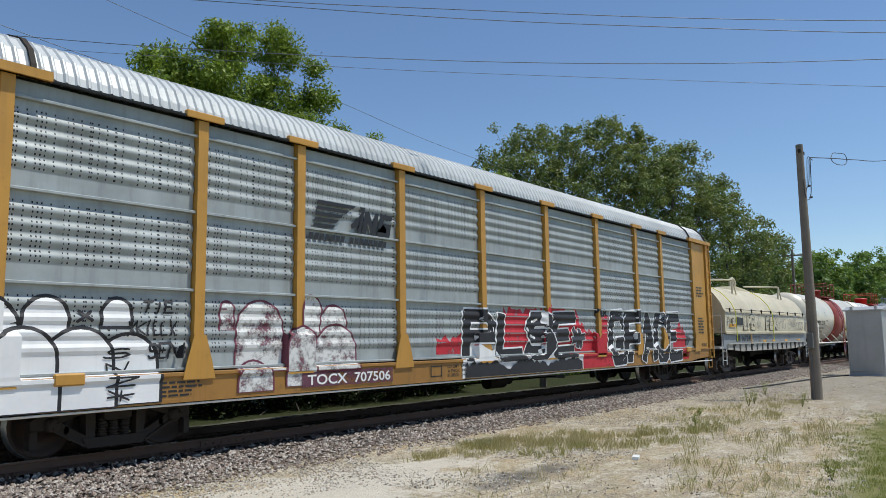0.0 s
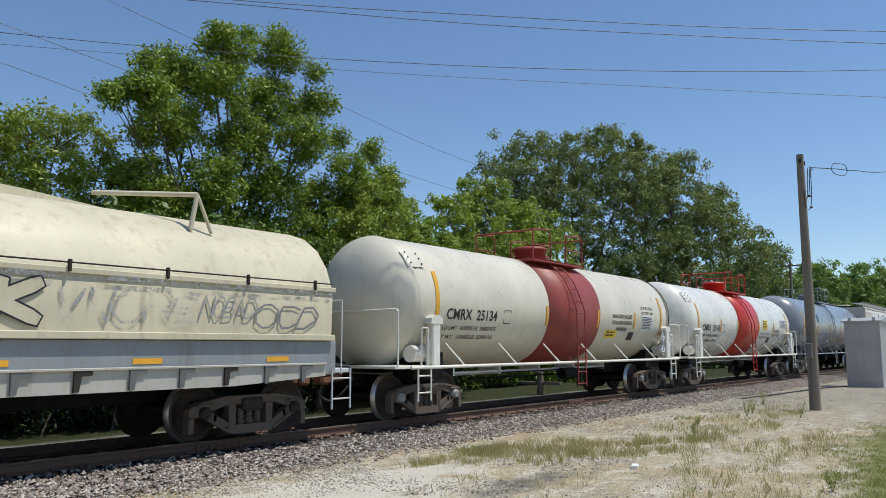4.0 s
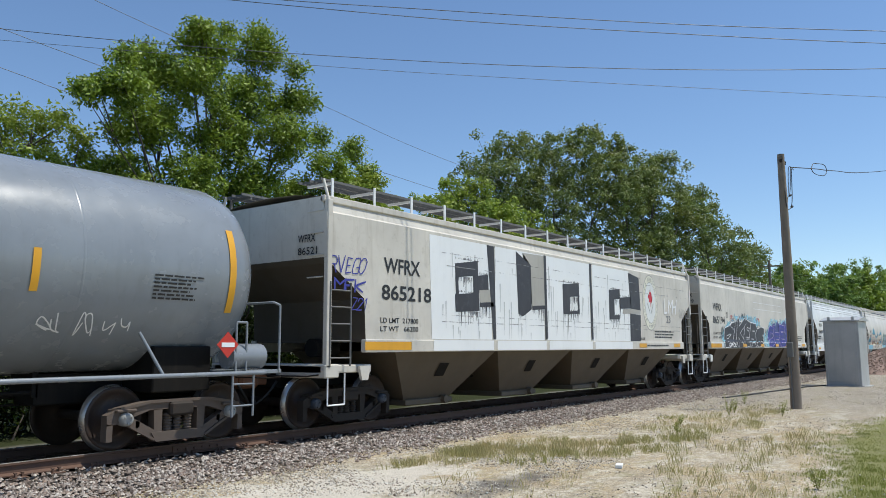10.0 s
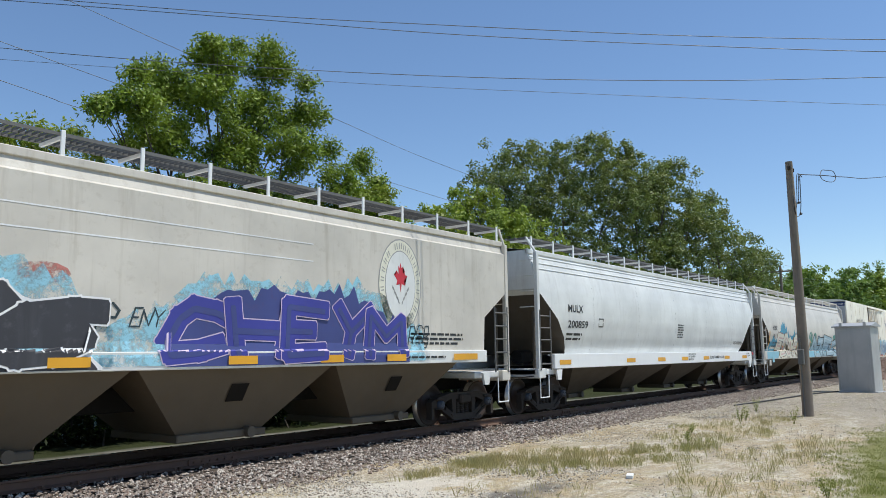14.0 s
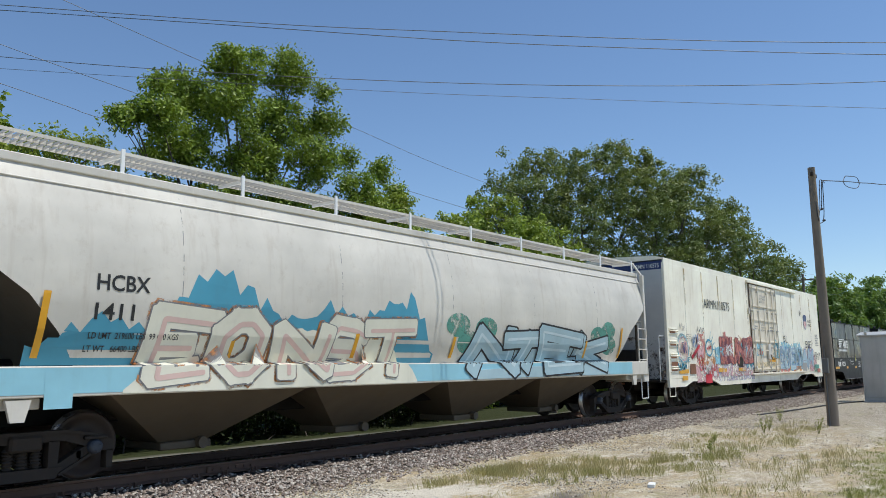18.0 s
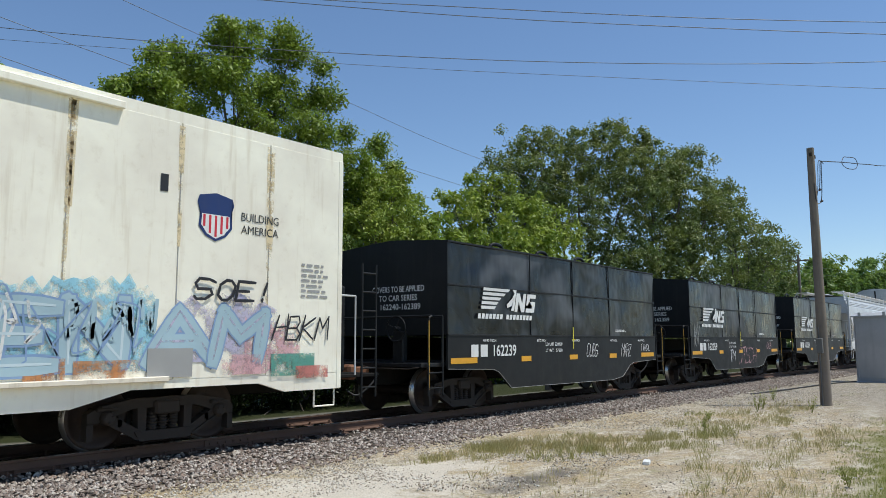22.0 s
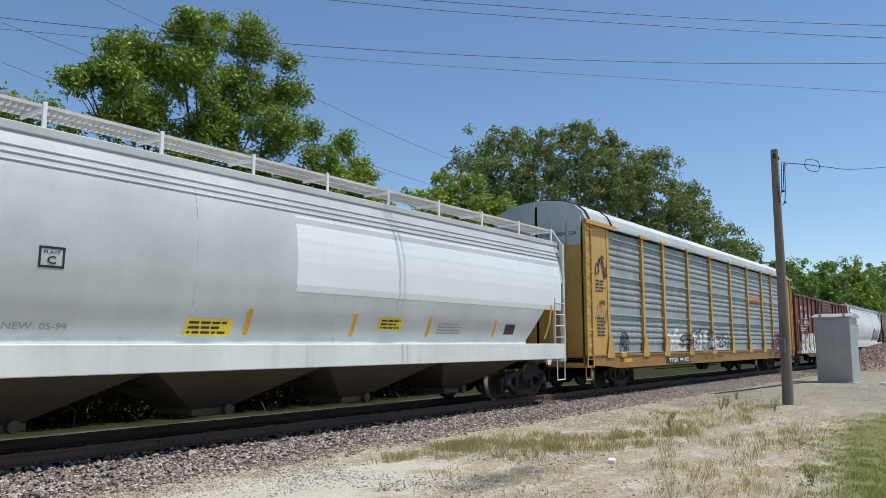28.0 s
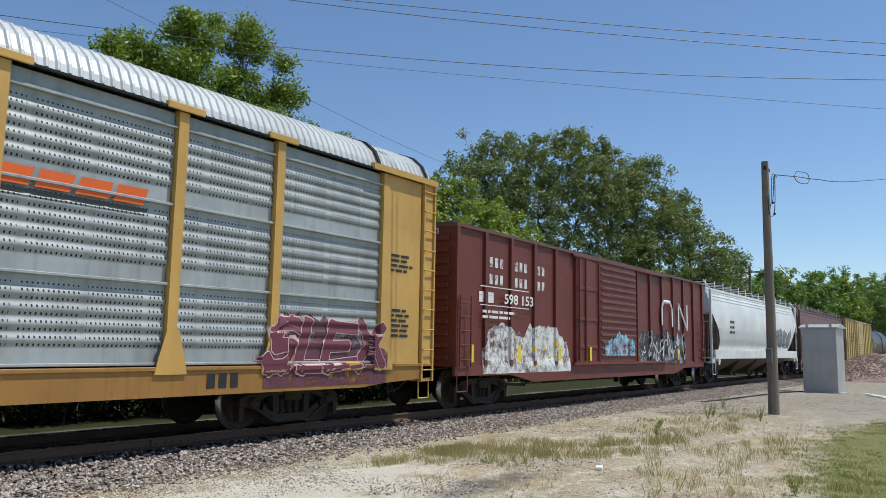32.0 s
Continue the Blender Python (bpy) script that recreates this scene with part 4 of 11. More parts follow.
def tag(parent, text, x0, x1, z0, z1, surf, material, seed=0, weight=0.12, lift=0.009, wild=0.15, slant=0.2, fine=0.1):
    """A quick thin signature in one colour."""
    spray_word(parent, text, x0, x1, z0, z1, surf, [("spray_tag", material, 1.0, 0.0, 0, 0)], weight, fine, seed, wild, slant, 0.0, lift, 0.0004, 0.4)


def coats(edge, fill, line=0.05, core=None):
    """The usual coats of a piece: an edge line, the fill, and thin lines inside."""
    out = [("spray_outline", edge, 1.0, 2 * line, 0, 0), ("spray_fill", fill, 1.0, 0.0, 0, 0)]
    return out + [("spray_line", core, 0.16, 0.0, 0, 0.02)] if core else out


# ---- the ground, one sheet to the horizon ----
RY = TRACK_Y


def bed_height(y):
    """Height of the ground across the track: flat lot, ballast shoulders, flat field."""
    d = abs(y - RY)
    if d < 1.35:
        return RAIL_Z - 0.20
    if d < 2.35:
        return (RAIL_Z - 0.20) * (1 - (d - 1.35) / 1.0)
    return 0.0


def ground_height(x, y):
    n = noise.noise(Vector((x * 0.35, y * 0.35, 0.0))) * 0.035 + noise.noise(Vector((x * 1.7, y * 1.7, 3.0))) * 0.012
    far = max(0.0, 1 - abs(y - RY) / 2.0)
    return bed_height(y) + n * (1 - far)


def build_ground():
    xs = [-1500, -500, -150, -60, -25, -10] + [-5 + 0.3 * i for i in range(170)] + [47, 52, 60, 75, 100, 150, 260, 600, 1800]
    ys = [-1500, -500, -150, -60, -25, -10, -4] + [-2 + 0.28 * i for i in range(39)] + [RY - 2.35 + 0.1 * i for i in range(48)] + \
         [14.0, 14.6, 15.3, 16.2, 17.5, 20, 25, 32, 45, 70, 110, 200, 500, 1800]
    ys = sorted(set(round(y, 3) for y in ys))
    s = Shape()
    s.sheet([[(x, y, ground_height(x, y) if abs(x) < 200 and abs(y) < 100 else bed_height(y)) for x in xs] for y in ys])
    me = s.mesh("ground")
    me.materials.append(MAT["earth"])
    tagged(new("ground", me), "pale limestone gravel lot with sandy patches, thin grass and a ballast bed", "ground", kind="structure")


build_ground()


def scatter_stones(name, label, material, count, place, size, seed):
    """Loose angular stones, joined."""
    rnd = np.random.RandomState(seed)
    base = np.array([(1, 0, 0), (-1, 0, 0), (0, 1, 0), (0, -1, 0), (0, 0, 1), (0, 0, -1)], float)
    tri = np.array([(0, 2, 4), (2, 1, 4), (1, 3, 4), (3, 0, 4), (2, 0, 5), (1, 2, 5), (3, 1, 5), (0, 3, 5)])
    p = np.array([place(rnd) for _ in range(count)])
    sc = rnd.uniform(size[0], size[1], (count, 1)) * rnd.uniform(0.6, 1.2, (count, 3))
    sc[:, 2] *= 0.75
    ang = rnd.uniform(0, 2 * np.pi, count)
    v = base[None] * (1 + rnd.uniform(-0.3, 0.3, (count, 6, 3)))
    v = v + rnd.uniform(-0.25, 0.25, (count, 6, 3))
    v = v * sc[:, None, :]
    c, s_ = np.cos(ang)[:, None], np.sin(ang)[:, None]
    x, y = v[:, :, 0] * c - v[:, :, 1] * s_, v[:, :, 0] * s_ + v[:, :, 1] * c
    v = np.stack([x, y, v[:, :, 2]], -1) + p[:, None, :]
    f = (tri[None] + (np.arange(count) * 6)[:, None, None]).reshape(-1, 3)
    me = bpy.data.meshes.new(name)
    me.from_pydata(v.reshape(-1, 3).tolist(), [], f.tolist())
    me.materials.append(MAT[material])
    tagged(new(name, me), label, "stones", kind="stuff")


def ballast_near(rnd):
    x = 2 + 46 * rnd.rand() ** 1.5
    y = RY - 2.75 + 1.95 * rnd.rand() ** 0.8 + rnd.randn() * 0.08
    if y > RY - 1.34 and rnd.rand() < 0.8:
        y -= 0.6 + 0.5 * rnd.rand()
    return x, y, bed_height(y) + 0.012 + 0.02 * rnd.rand()


def ballast_rest(rnd):
    x = 1 + 60 * rnd.rand() ** 1.3
    y = RY + 0.85 + 1.8 * rnd.rand()
    return x, y, bed_height(y) + 0.01


def lot_gravel(rnd):
    while True:
        x = 4 + 34 * rnd.rand() ** 1.5
        y = 0.4 + 8.4 * rnd.rand() ** 0.7
        if rnd.rand() < 0.35 + 0.65 * (y > 6.8) and noise.noise(Vector((x * 0.5, y * 0.5, 7))) > -0.2:
            return x, y, 0.004


scatter_stones("ballast", "grey and pinkish crushed rock ballast along the rails", "ballast", 21000, ballast_near, (0.016, 0.042), 1)
scatter_stones("ballast", "crushed rock ballast beyond the rails", "ballast", 4500, ballast_rest, (0.02, 0.045), 2)


def ballast_middle(rnd):
    y = RY - 0.72 + 1.45 * rnd.rand()
    return 1 + 50 * rnd.rand() ** 1.3, y, bed_height(y) + 0.01


scatter_stones("ballast", "greasy ballast between the rails, blackened for the train's shade", "dark_ballast", 5000, ballast_middle, (0.02, 0.045), 6)


def white_gravel(rnd):
    while True:
        x, y = 3.5 + 8 * rnd.rand(), 5.2 + 3.4 * rnd.rand() ** 0.8
        if noise.noise(Vector((x * 0.8, y * 0.8, 4))) > -0.25 + 0.05 * (x - 6):
            return x, y, 0.006


scatter_stones("gravel", "loose white limestone chips beside the ballast", "limestone", 7000, white_gravel, (0.006, 0.022), 9)
scatter_stones("gravel", "pale limestone gravel strewn over the lot", "limestone", 20000, lot_gravel, (0.005, 0.019), 3)


def build_mound():
    """A heap of reddish crushed rock far along the track."""
    s = Shape()
    pts = []
    for j in range(15):
        row = []
        for i in range(31):
            u, w = i / 30 * 2 - 1, j / 14 * 2 - 1
            r = max(0.0, 1 - (u * u + w * w)) ** 0.7
            row.append((70 + u * 16, 7.6 + w * 2.4, -0.05 + 1.75 * r + (noise.noise(Vector((u * 9, w * 6, 0))) * 0.25 * r)))
        pts.append(row)
    s.sheet(pts)
    part("gravel_mound", s, "heap_rock")
    tagged(bpy.data.objects["gravel_mound"], "low heap of reddish-brown crushed rock beside the track", "rock heap")

    def place(r):
        u, w = r.uniform(-1, 1), r.uniform(-1, 1)
        q = max(0.0, 1 - (u * u + w * w)) ** 0.7
        return 70 + u * 16, 7.6 + w * 2.4, -0.02 + 1.75 * q
    scatter_stones("loose_rock", "reddish rocks lying on the heap", "heap_stone", 7000, place, (0.03, 0.075), 5)


build_mound()


# ---- the track ----
def build_track():
    x0, x1 = -300.0, 420.0
    for side in (-1, 1):
        y = RY + side * 0.7525
        t = thing("rail", "rusty steel rail with a bright worn head, spiked to ties", "rail", "rails")
        t["kind"] = "structure"
        z = RAIL_Z
        web = [(y - 0.075, z - 0.17), (y + 0.075, z - 0.17), (y + 0.075, z - 0.155), (y + 0.012, z - 0.13), (y + 0.012, z - 0.045),
               (y + 0.036, z - 0.035), (y + 0.036, z - 0.006), (y - 0.036, z - 0.006), (y - 0.036, z - 0.035), (y - 0.012, z - 0.045),
               (y - 0.012, z - 0.13), (y - 0.075, z - 0.155)]
        part("rail_web", Shape().slab(web, x0, x1), "rail_rust", t)
        part("rail_head", Shape().slab([(y - 0.036, z - 0.006), (y + 0.036, z - 0.006), (y + 0.028, z), (y - 0.028, z)], x0, x1), "rail_head", t, "polished running surface")
    rnd = random.Random(8)
    tie_shape = Shape().box(-0.115, 0.115, -1.3, 1.3, -0.17, 0, 0.012)
    tie_mesh = tie_shape.mesh("tie")
    ties = thing("ties", "weathered wooden crossties under the rails", "ties")
    ties["kind"] = "structure"
    plate_mesh = Shape().box(-0.1, 0.1, -0.18, 0.18, 0.0, 0.014, 0.004).mesh("tie_plate")
    spike_mesh = Shape().box(-0.012, 0.012, -0.012, 0.012, 0.0, 0.05, 0.003).box(-0.02, 0.02, -0.014, 0.024, 0.045, 0.06, 0.004).mesh("spike")
    for i in range(118):
        x = -4 + i * 0.52 + rnd.uniform(-0.03, 0.03)
        o = part("tie", tie_mesh, "tie_wood", ties, at=(x, RY + rnd.uniform(-0.04, 0.04), RAIL_Z - 0.19))
        o.rotation_euler = (0, 0, rnd.uniform(-0.02, 0.02))
        if x < 34:
            for side in (-1, 1):
                part("tie_plate", plate_mesh, "rail_rust", ties, at=(x, RY + side * 0.7525, RAIL_Z - 0.19))
                part("spike", spike_mesh, "rail_rust", ties, at=(x + 0.05, RY + side * 0.7525 - 0.095, RAIL_Z - 0.178))
                if side < 0:
                    part("spike", spike_mesh, "rail_rust", ties, at=(x - 0.06, RY + side * 0.7525 - 0.14, RAIL_Z - 0.178))
    rest = Shape()
    for i in range(300):
        x = 57.4 + i * 0.52
        rest.box(x - 0.115, x + 0.115, RY - 1.3, RY + 1.3, RAIL_Z - 0.36, RAIL_Z - 0.19)
    part("far_ties", rest, "tie_wood", ties)
    for x in (7.6, 19.5, 31.4):
        j = thing("joint_bar", "rusty bolted bar joining two rail ends", "joint bar", "rail joints")
        part("bar", Shape().box(x - 0.45, x + 0.45, RY - 0.7525 - 0.045, RY - 0.7525 - 0.013, RAIL_Z - 0.14, RAIL_Z - 0.04, 0.006), "rail_rust", j)
        for k in range(6):
            bx = x - 0.36 + k * 0.144
            part("bolt", Shape().rod((bx, RY - 0.83, RAIL_Z - 0.09), (bx, RY - 0.79, RAIL_Z - 0.09), 0.018, 6), "rail_rust", j)


build_track()


# ---- the utility pole, its cable, the metal case, and the wires overhead ----
def curve_through(pts, n=8):
    fine = []
    for k in range(len(pts) - 1):
        p = [Vector(pts[max(k - 1, 0)]), Vector(pts[k]), Vector(pts[k + 1]), Vector(pts[min(k + 2, len(pts) - 1)])]
        for j in range(n):
            t = j / n
            fine.append(0.5 * (2 * p[1] + (p[2] - p[0]) * t + (2 * p[0] - 5 * p[1] + 4 * p[2] - p[3]) * t * t + (3 * p[1] - p[0] - 3 * p[2] + p[3]) * t ** 3))
    fine.append(Vector(pts[-1]))
    return fine


def build_pole():
    x, y = 23.75, 5.26
    t = thing("utility_pole", "weathered grey-brown wooden pole with a service cable and conduit", "utility pole")
    t.location = (x, y, 0)
    s = Shape()
    rows = []
    for j in range(16):
        z = -0.1 + j * 0.5
        z = min(z, 7.42)
        r = 0.155 - 0.0075 * z
        rows.append([(math.cos(a) * r * (1 + 0.03 * math.sin(3 * a + z)) + 0.02 * math.sin(z * 0.7), math.sin(a) * r, z) for a in [k * math.pi / 9 for k in range(19)]])
    s.sheet(rows)
    s.add(rows[-1][:-1], [tuple(range(18))])
    part("shaft", s, "pole_wood", t)
    c = Shape()
    c.rod((-0.17, 0.05, 0.0), (-0.17, 0.05, 1.45), 0.02, 8)
    part("conduit", c, "walk_grey", t, "thin grey metal conduit")
    part("meter_box", Shape().box(-0.27, -0.13, -0.05, 0.11, 1.45, 1.88, 0.015), "walk_grey", t, "small grey metal box")
    part("riser", Shape().rod((-0.17, 0.05, 1.88), (-0.17, 0.05, 2.2), 0.02, 8), "walk_grey", t)
    for i, (bx, bz) in enumerate(((-0.12, 7.2), (0.12, 7.2))):
        b = Shape().rod((bx * 0.7, -0.02, bz), (bx * 1.9, -0.04, bz), 0.022, 6)
        b.box(bx * 1.7 - 0.03, bx * 1.7 + 0.03, -0.08, 0.0, bz - 0.08, bz + 0.03, 0.008)
        part("bracket", b, "cast_steel", t)
    for pts, r in (([(0.10, -0.08, 6.1), (0.28, -0.12, 6.25), (0.38, -0.14, 6.7), (0.45, -0.15, 7.05), (0.75, -0.17, 7.05)], 0.012),
                   ([(0.10, -0.08, 5.75), (0.35, -0.12, 5.85), (0.48, -0.14, 6.2), (0.55, -0.15, 7.05)], 0.012),
                   ([(0.08, -0.08, 5.95), (0.2, -0.1, 6.3), (0.3, -0.12, 7.0), (0.45, -0.15, 7.1)], 0.010),
                   ([(-0.1, -0.1, 6.35), (-0.2, -0.1, 6.2), (-0.18, -0.1, 5.95), (-0.08, -0.1, 5.8)], 0.015)):
        part("drip_loop", Shape().pipe(curve_through(pts), r), "wire_black", t, "black looped cable")
    for bx, bz in ((0.28, 6.18), (0.42, 5.86)):
        part("splice", Shape().rod((bx - 0.06, -0.13, bz), (bx + 0.06, -0.13, bz + 0.03), 0.035, 8), "wire_black", t)
    sv = Shape()
    ends = [(0.45, -0.15, 7.08), (1.6, -0.20, 7.27), (3.7, -0.26, 7.62), (6.5, -0.36, 8.06), (13.7, -0.66, 9.30), (40, -1.8, 14.5)]
    sv.pipe(curve_through(ends[:3] + ends[3:]), 0.014)
    loop = [(3.0, -0.24, 7.50), (3.3, -0.25, 7.72), (3.9, -0.26, 7.84), (4.9, -0.3, 7.98), (5.3, -0.3, 7.85), (4.9, -0.3, 7.62), (4.0, -0.27, 7.46), (3.3, -0.25, 7.42), (3.0, -0.24, 7.50)]
    sv.pipe(curve_through(loop), 0.012)
    part("service_cable", sv, "wire_black", t, "thin black cable with a slack loop")


build_pole()


def build_case():
    t = thing("equipment_case", "tall plain aluminium equipment case with a shallow peaked roof", "equipment case")
    t.matrix_basis = pose(38.75, 6.33, 0, 0, 0, -8.5)
    w, d, h = 0.52, 0.74, 2.86
    part("body", Shape().box(-w, w, -d, d, 0.02, h, 0.015), "alu", t)
    roof = Shape()
    roof.prism([(-w - 0.09, h), (w + 0.09, h), (w + 0.09, h + 0.05), (0, h + 0.2), (-w - 0.09, h + 0.05)], -d - 0.1, d + 0.1)
    part("roof", roof, "alu", t)
    for yy in (-0.55, 0.45):
        part("lifting_eye", Shape().box(-w - 0.1, -w - 0.03, yy - 0.06, yy + 0.06, h + 0.04, h + 0.2, 0.01), "alu", t)
    part("door", Shape().box(-w - 0.018, -w, -d + 0.1, d - 0.1, 0.18, h - 0.12, 0.006), "alu", t, "flush metal door")
    part("door_handle", Shape().box(-w - 0.05, -w - 0.018, -d + 0.18, -d + 0.21, 1.25, 1.45, 0.006), "alu", t)
    part("hinge_strip", Shape().rod((-w - 0.02, d - 0.1, 0.2), (-w - 0.02, d - 0.1, h - 0.14), 0.012, 6), "alu", t)
    part("base_plate", Shape().box(-w - 0.12, w + 0.12, -d - 0.12, d + 0.12, -0.03, 0.025, 0.01), "alu", t)
    c = thing("buried_cable", "dark cable lying over the gravel to the case", "cable")
    part("run", Shape().pipe(curve_through([(37.9, 7.1, 0.03), (35, 7.6, 0.04), (31, 7.9, 0.03), (27, 8.3, 0.02)]), 0.03), "hose", c)


build_case()


def beyond(pts, k):
    """The same line of sight, k times as far from the lot's edge."""
    return [(x * k, y * k, 1.8 + (z - 1.8) * k) for x, y, z in pts]


def wire(pts, r):
    t = thing("overhead_wire", "thin dark wire sagging across the sky", "wire", "overhead wires")
    part("strand", Shape().pipe(curve_through(pts, 10), r, 5), "wire_grey", t)


wire([(4.07, 19.35, 9.82), (9.22, 12.86, 9.05), (12.15, 9.13, 8.73), (15.08, 5.41, 8.47), (17.76, 1.97, 8.33), (20.18, -1.14, 8.29), (26, -8, 8.6)], 0.0085)
wire([(3.6, 20.0, 9.75), (8.49, 13.79, 9.07), (12.17, 9.15, 8.55), (15.10, 5.42, 8.27), (17.79, 1.99, 8.08), (20.2, -1.12, 8.01), (26, -8, 8.3)], 0.0085)
wire([(4.17, 19.44, 8.79), (6.38, 16.66, 8.37), (8.96, 13.41, 7.99), (12.26, 9.22, 7.66), (15.17, 5.49, 7.52), (17.84, 2.04, 7.54), (20.24, -1.09, 7.66), (26, -8, 8.2)], 0.008)
wire([(4.2, 19.47, 8.44), (6.41, 16.68, 8.13), (10.82, 11.1, 7.57), (13.74, 7.38, 7.29), (17.9, 2.08, 6.96), (20.32, -1.02, 6.86), (26, -8, 7.0)], 0.005)
wire(beyond([(-6, 17, 11.4), (8.55, 17.0, 10.05), (11.1, 17.0, 9.82), (16.33, 17.0, 9.37), (24.22, 17.0, 8.84), (45, 17, 8.5), (67.6, 17.0, 9.2), (90, 17, 10.2)], 1.3), 0.0105)
wire(beyond([(-6, 17.5, 9.9), (6.7, 17.5, 8.85), (9.55, 17.5, 8.64), (19.58, 17.5, 7.92), (40, 17.5, 7.5), (67, 17.5, 8.3), (90, 17.5, 9.3)], 1.3), 0.0105)
wire(beyond([(-6, 18, 9.3), (6.95, 18.0, 8.14), (9.42, 18.0, 7.91), (20.45, 18.0, 7.21), (40, 18, 6.9), (67, 18, 7.7), (90, 18, 8.7)], 1.3), 0.0105)


def far_pole(x, y, h):
    t = thing("line_pole", "dark wooden line pole standing among trees behind the track", "utility pole")
    part("shaft", Shape().rod((x, y, -0.1), (x, y, h), 0.15, 10, 0.11), "pole_wood", t)
    part("crossarm", Shape().box(x - 0.06, x + 0.06, y - 0.9, y + 0.9, h - 0.6, h - 0.48, 0.01), "pole_wood", t)


far_pole(25.3, 15.2, 0.95)
far_pole(72.0, 17.4, 9.4)


# ---- trees and undergrowth ----
def leaf_cloud(name, centres, radii, per, size, material, parent, seed, droop=0.0, flat=0.8):
    """Many small leaves in uneven clumps round the given centres."""
    rnd = np.random.RandomState(seed)
    c = np.repeat(np.asarray(centres, float), per, 0)
    r = np.repeat(np.asarray(radii, float), per)
    n = len(c)
    d = rnd.randn(n, 3)
    d /= np.linalg.norm(d, axis=1)[:, None]
    rad = r * rnd.rand(n) ** 0.55
    p = c + d * rad[:, None] * np.array([1, 1, flat])
    p[:, 2] -= droop * rnd.rand(n) * r
    # leaves face the light: mostly upwards and outwards
    face = rnd.randn(n, 3) * 0.75 + d * 0.5 + np.array([0, -0.15, 0.75])
    u = np.cross(face, rnd.randn(n, 3))
    u /= np.linalg.norm(u, axis=1)[:, None]
    w = np.cross(face, u)
    w /= np.linalg.norm(w, axis=1)[:, None]
    ln = (size * rnd.uniform(0.6, 1.3, n))[:, None]
    v = np.stack([p - u * ln, p + w * ln * 0.45, p + u * ln, p - w * ln * 0.45], 1).reshape(-1, 3)
    f = np.arange(n * 4).reshape(-1, 4)
    me = bpy.data.meshes.new(name)
    me.vertices.add(n * 4)
    me.vertices.foreach_set("co", v.ravel())
    me.loops.add(n * 4)
    me.loops.foreach_set("vertex_index", f.ravel())
    me.polygons.add(n)
    me.polygons.foreach_set("loop_start", np.arange(n) * 4)
    me.update(calc_edges=True)
    me.materials.append(MAT[material])
    ob = new(name, me)
    ob.parent = parent
    return ob


def limb_path(a, b, bend, rnd):
    a, b = Vector(a), Vector(b)
    m = (a + b) / 2 + Vector((rnd.uniform(-1, 1), rnd.uniform(-1, 1), rnd.uniform(-0.2, 0.7))) * bend
    return [a, (a + m) / 2 + Vector((0, 0, bend * 0.15)), m, (m + b) / 2, b]


def tree(base, lobes, label, material, seed, per=46, size=0.12, trunk=0.22, clump=0.55, density=1.0, droop=0.0, fork=0.35):
    """A tree: forked trunk, limbs to each lobe of its crown, and leaves in clumps over the lobes' shells.
    lobes: centre x, y, z and three radii."""
    rnd = random.Random(seed)
    t = thing("tree", label, "tree")
    bx, by, bz = base
    t.location = base
    wood = Shape()
    top = max(l[2] for l in lobes)
    stem = Vector((rnd.uniform(-0.2, 0.2), rnd.uniform(-0.2, 0.2), fork * top))
    wood.rod((0, 0, -0.3), tuple(stem * 0.5), trunk, 10, trunk * 0.85)
    wood.rod(tuple(stem * 0.5), tuple(stem), trunk * 0.85, 10, trunk * 0.7)
    part("trunk", wood, "bark", t)
    centres, radii = [], []
    limbs = Shape()
    for lx, ly, lz, rx, ry, rz in lobes:
        c = Vector((lx - bx, ly - by, lz - bz))
        pts = limb_path(stem * rnd.uniform(0.6, 1.0), c, 0.5, rnd)
        r0 = min(trunk * 0.45, 0.03 + 0.05 * rx)
        for k in range(len(pts) - 1):
            limbs.rod(pts[k], pts[k + 1], r0 * (1 - k * 0.2), 6, r0 * (1 - (k + 1) * 0.2))
        area = (rx * ry + ry * rz + rx * rz) / 3
        n = int(density * 9 * area / clump ** 2 * 0.32) + 4
        for _ in range(n):
            d = Vector((rnd.gauss(0, 1), rnd.gauss(0, 1), rnd.gauss(0.15, 1))).normalized()
            q = rnd.random() ** 0.35 * (1 + 0.22 * noise.noise(Vector(d * 2.3 + c)))
            if rnd.random() < 0.14:
                q *= rnd.uniform(1.05, 1.2)
            p = c + Vector((d.x * rx * q, d.y * ry * q, d.z * rz * q))
            centres.append(tuple(p))
            radii.append(clump * rnd.uniform(0.5, 1.15))
            if rnd.random() < 0.16:
                limbs.rod(pts[3] if rnd.random() < 0.25 else c, p, 0.026, 4, 0.008, caps=False)
    part("branchwork", limbs, "bark", t)
    leaf_cloud("crown", centres, radii, per, size, material, t, seed, droop)
    return t


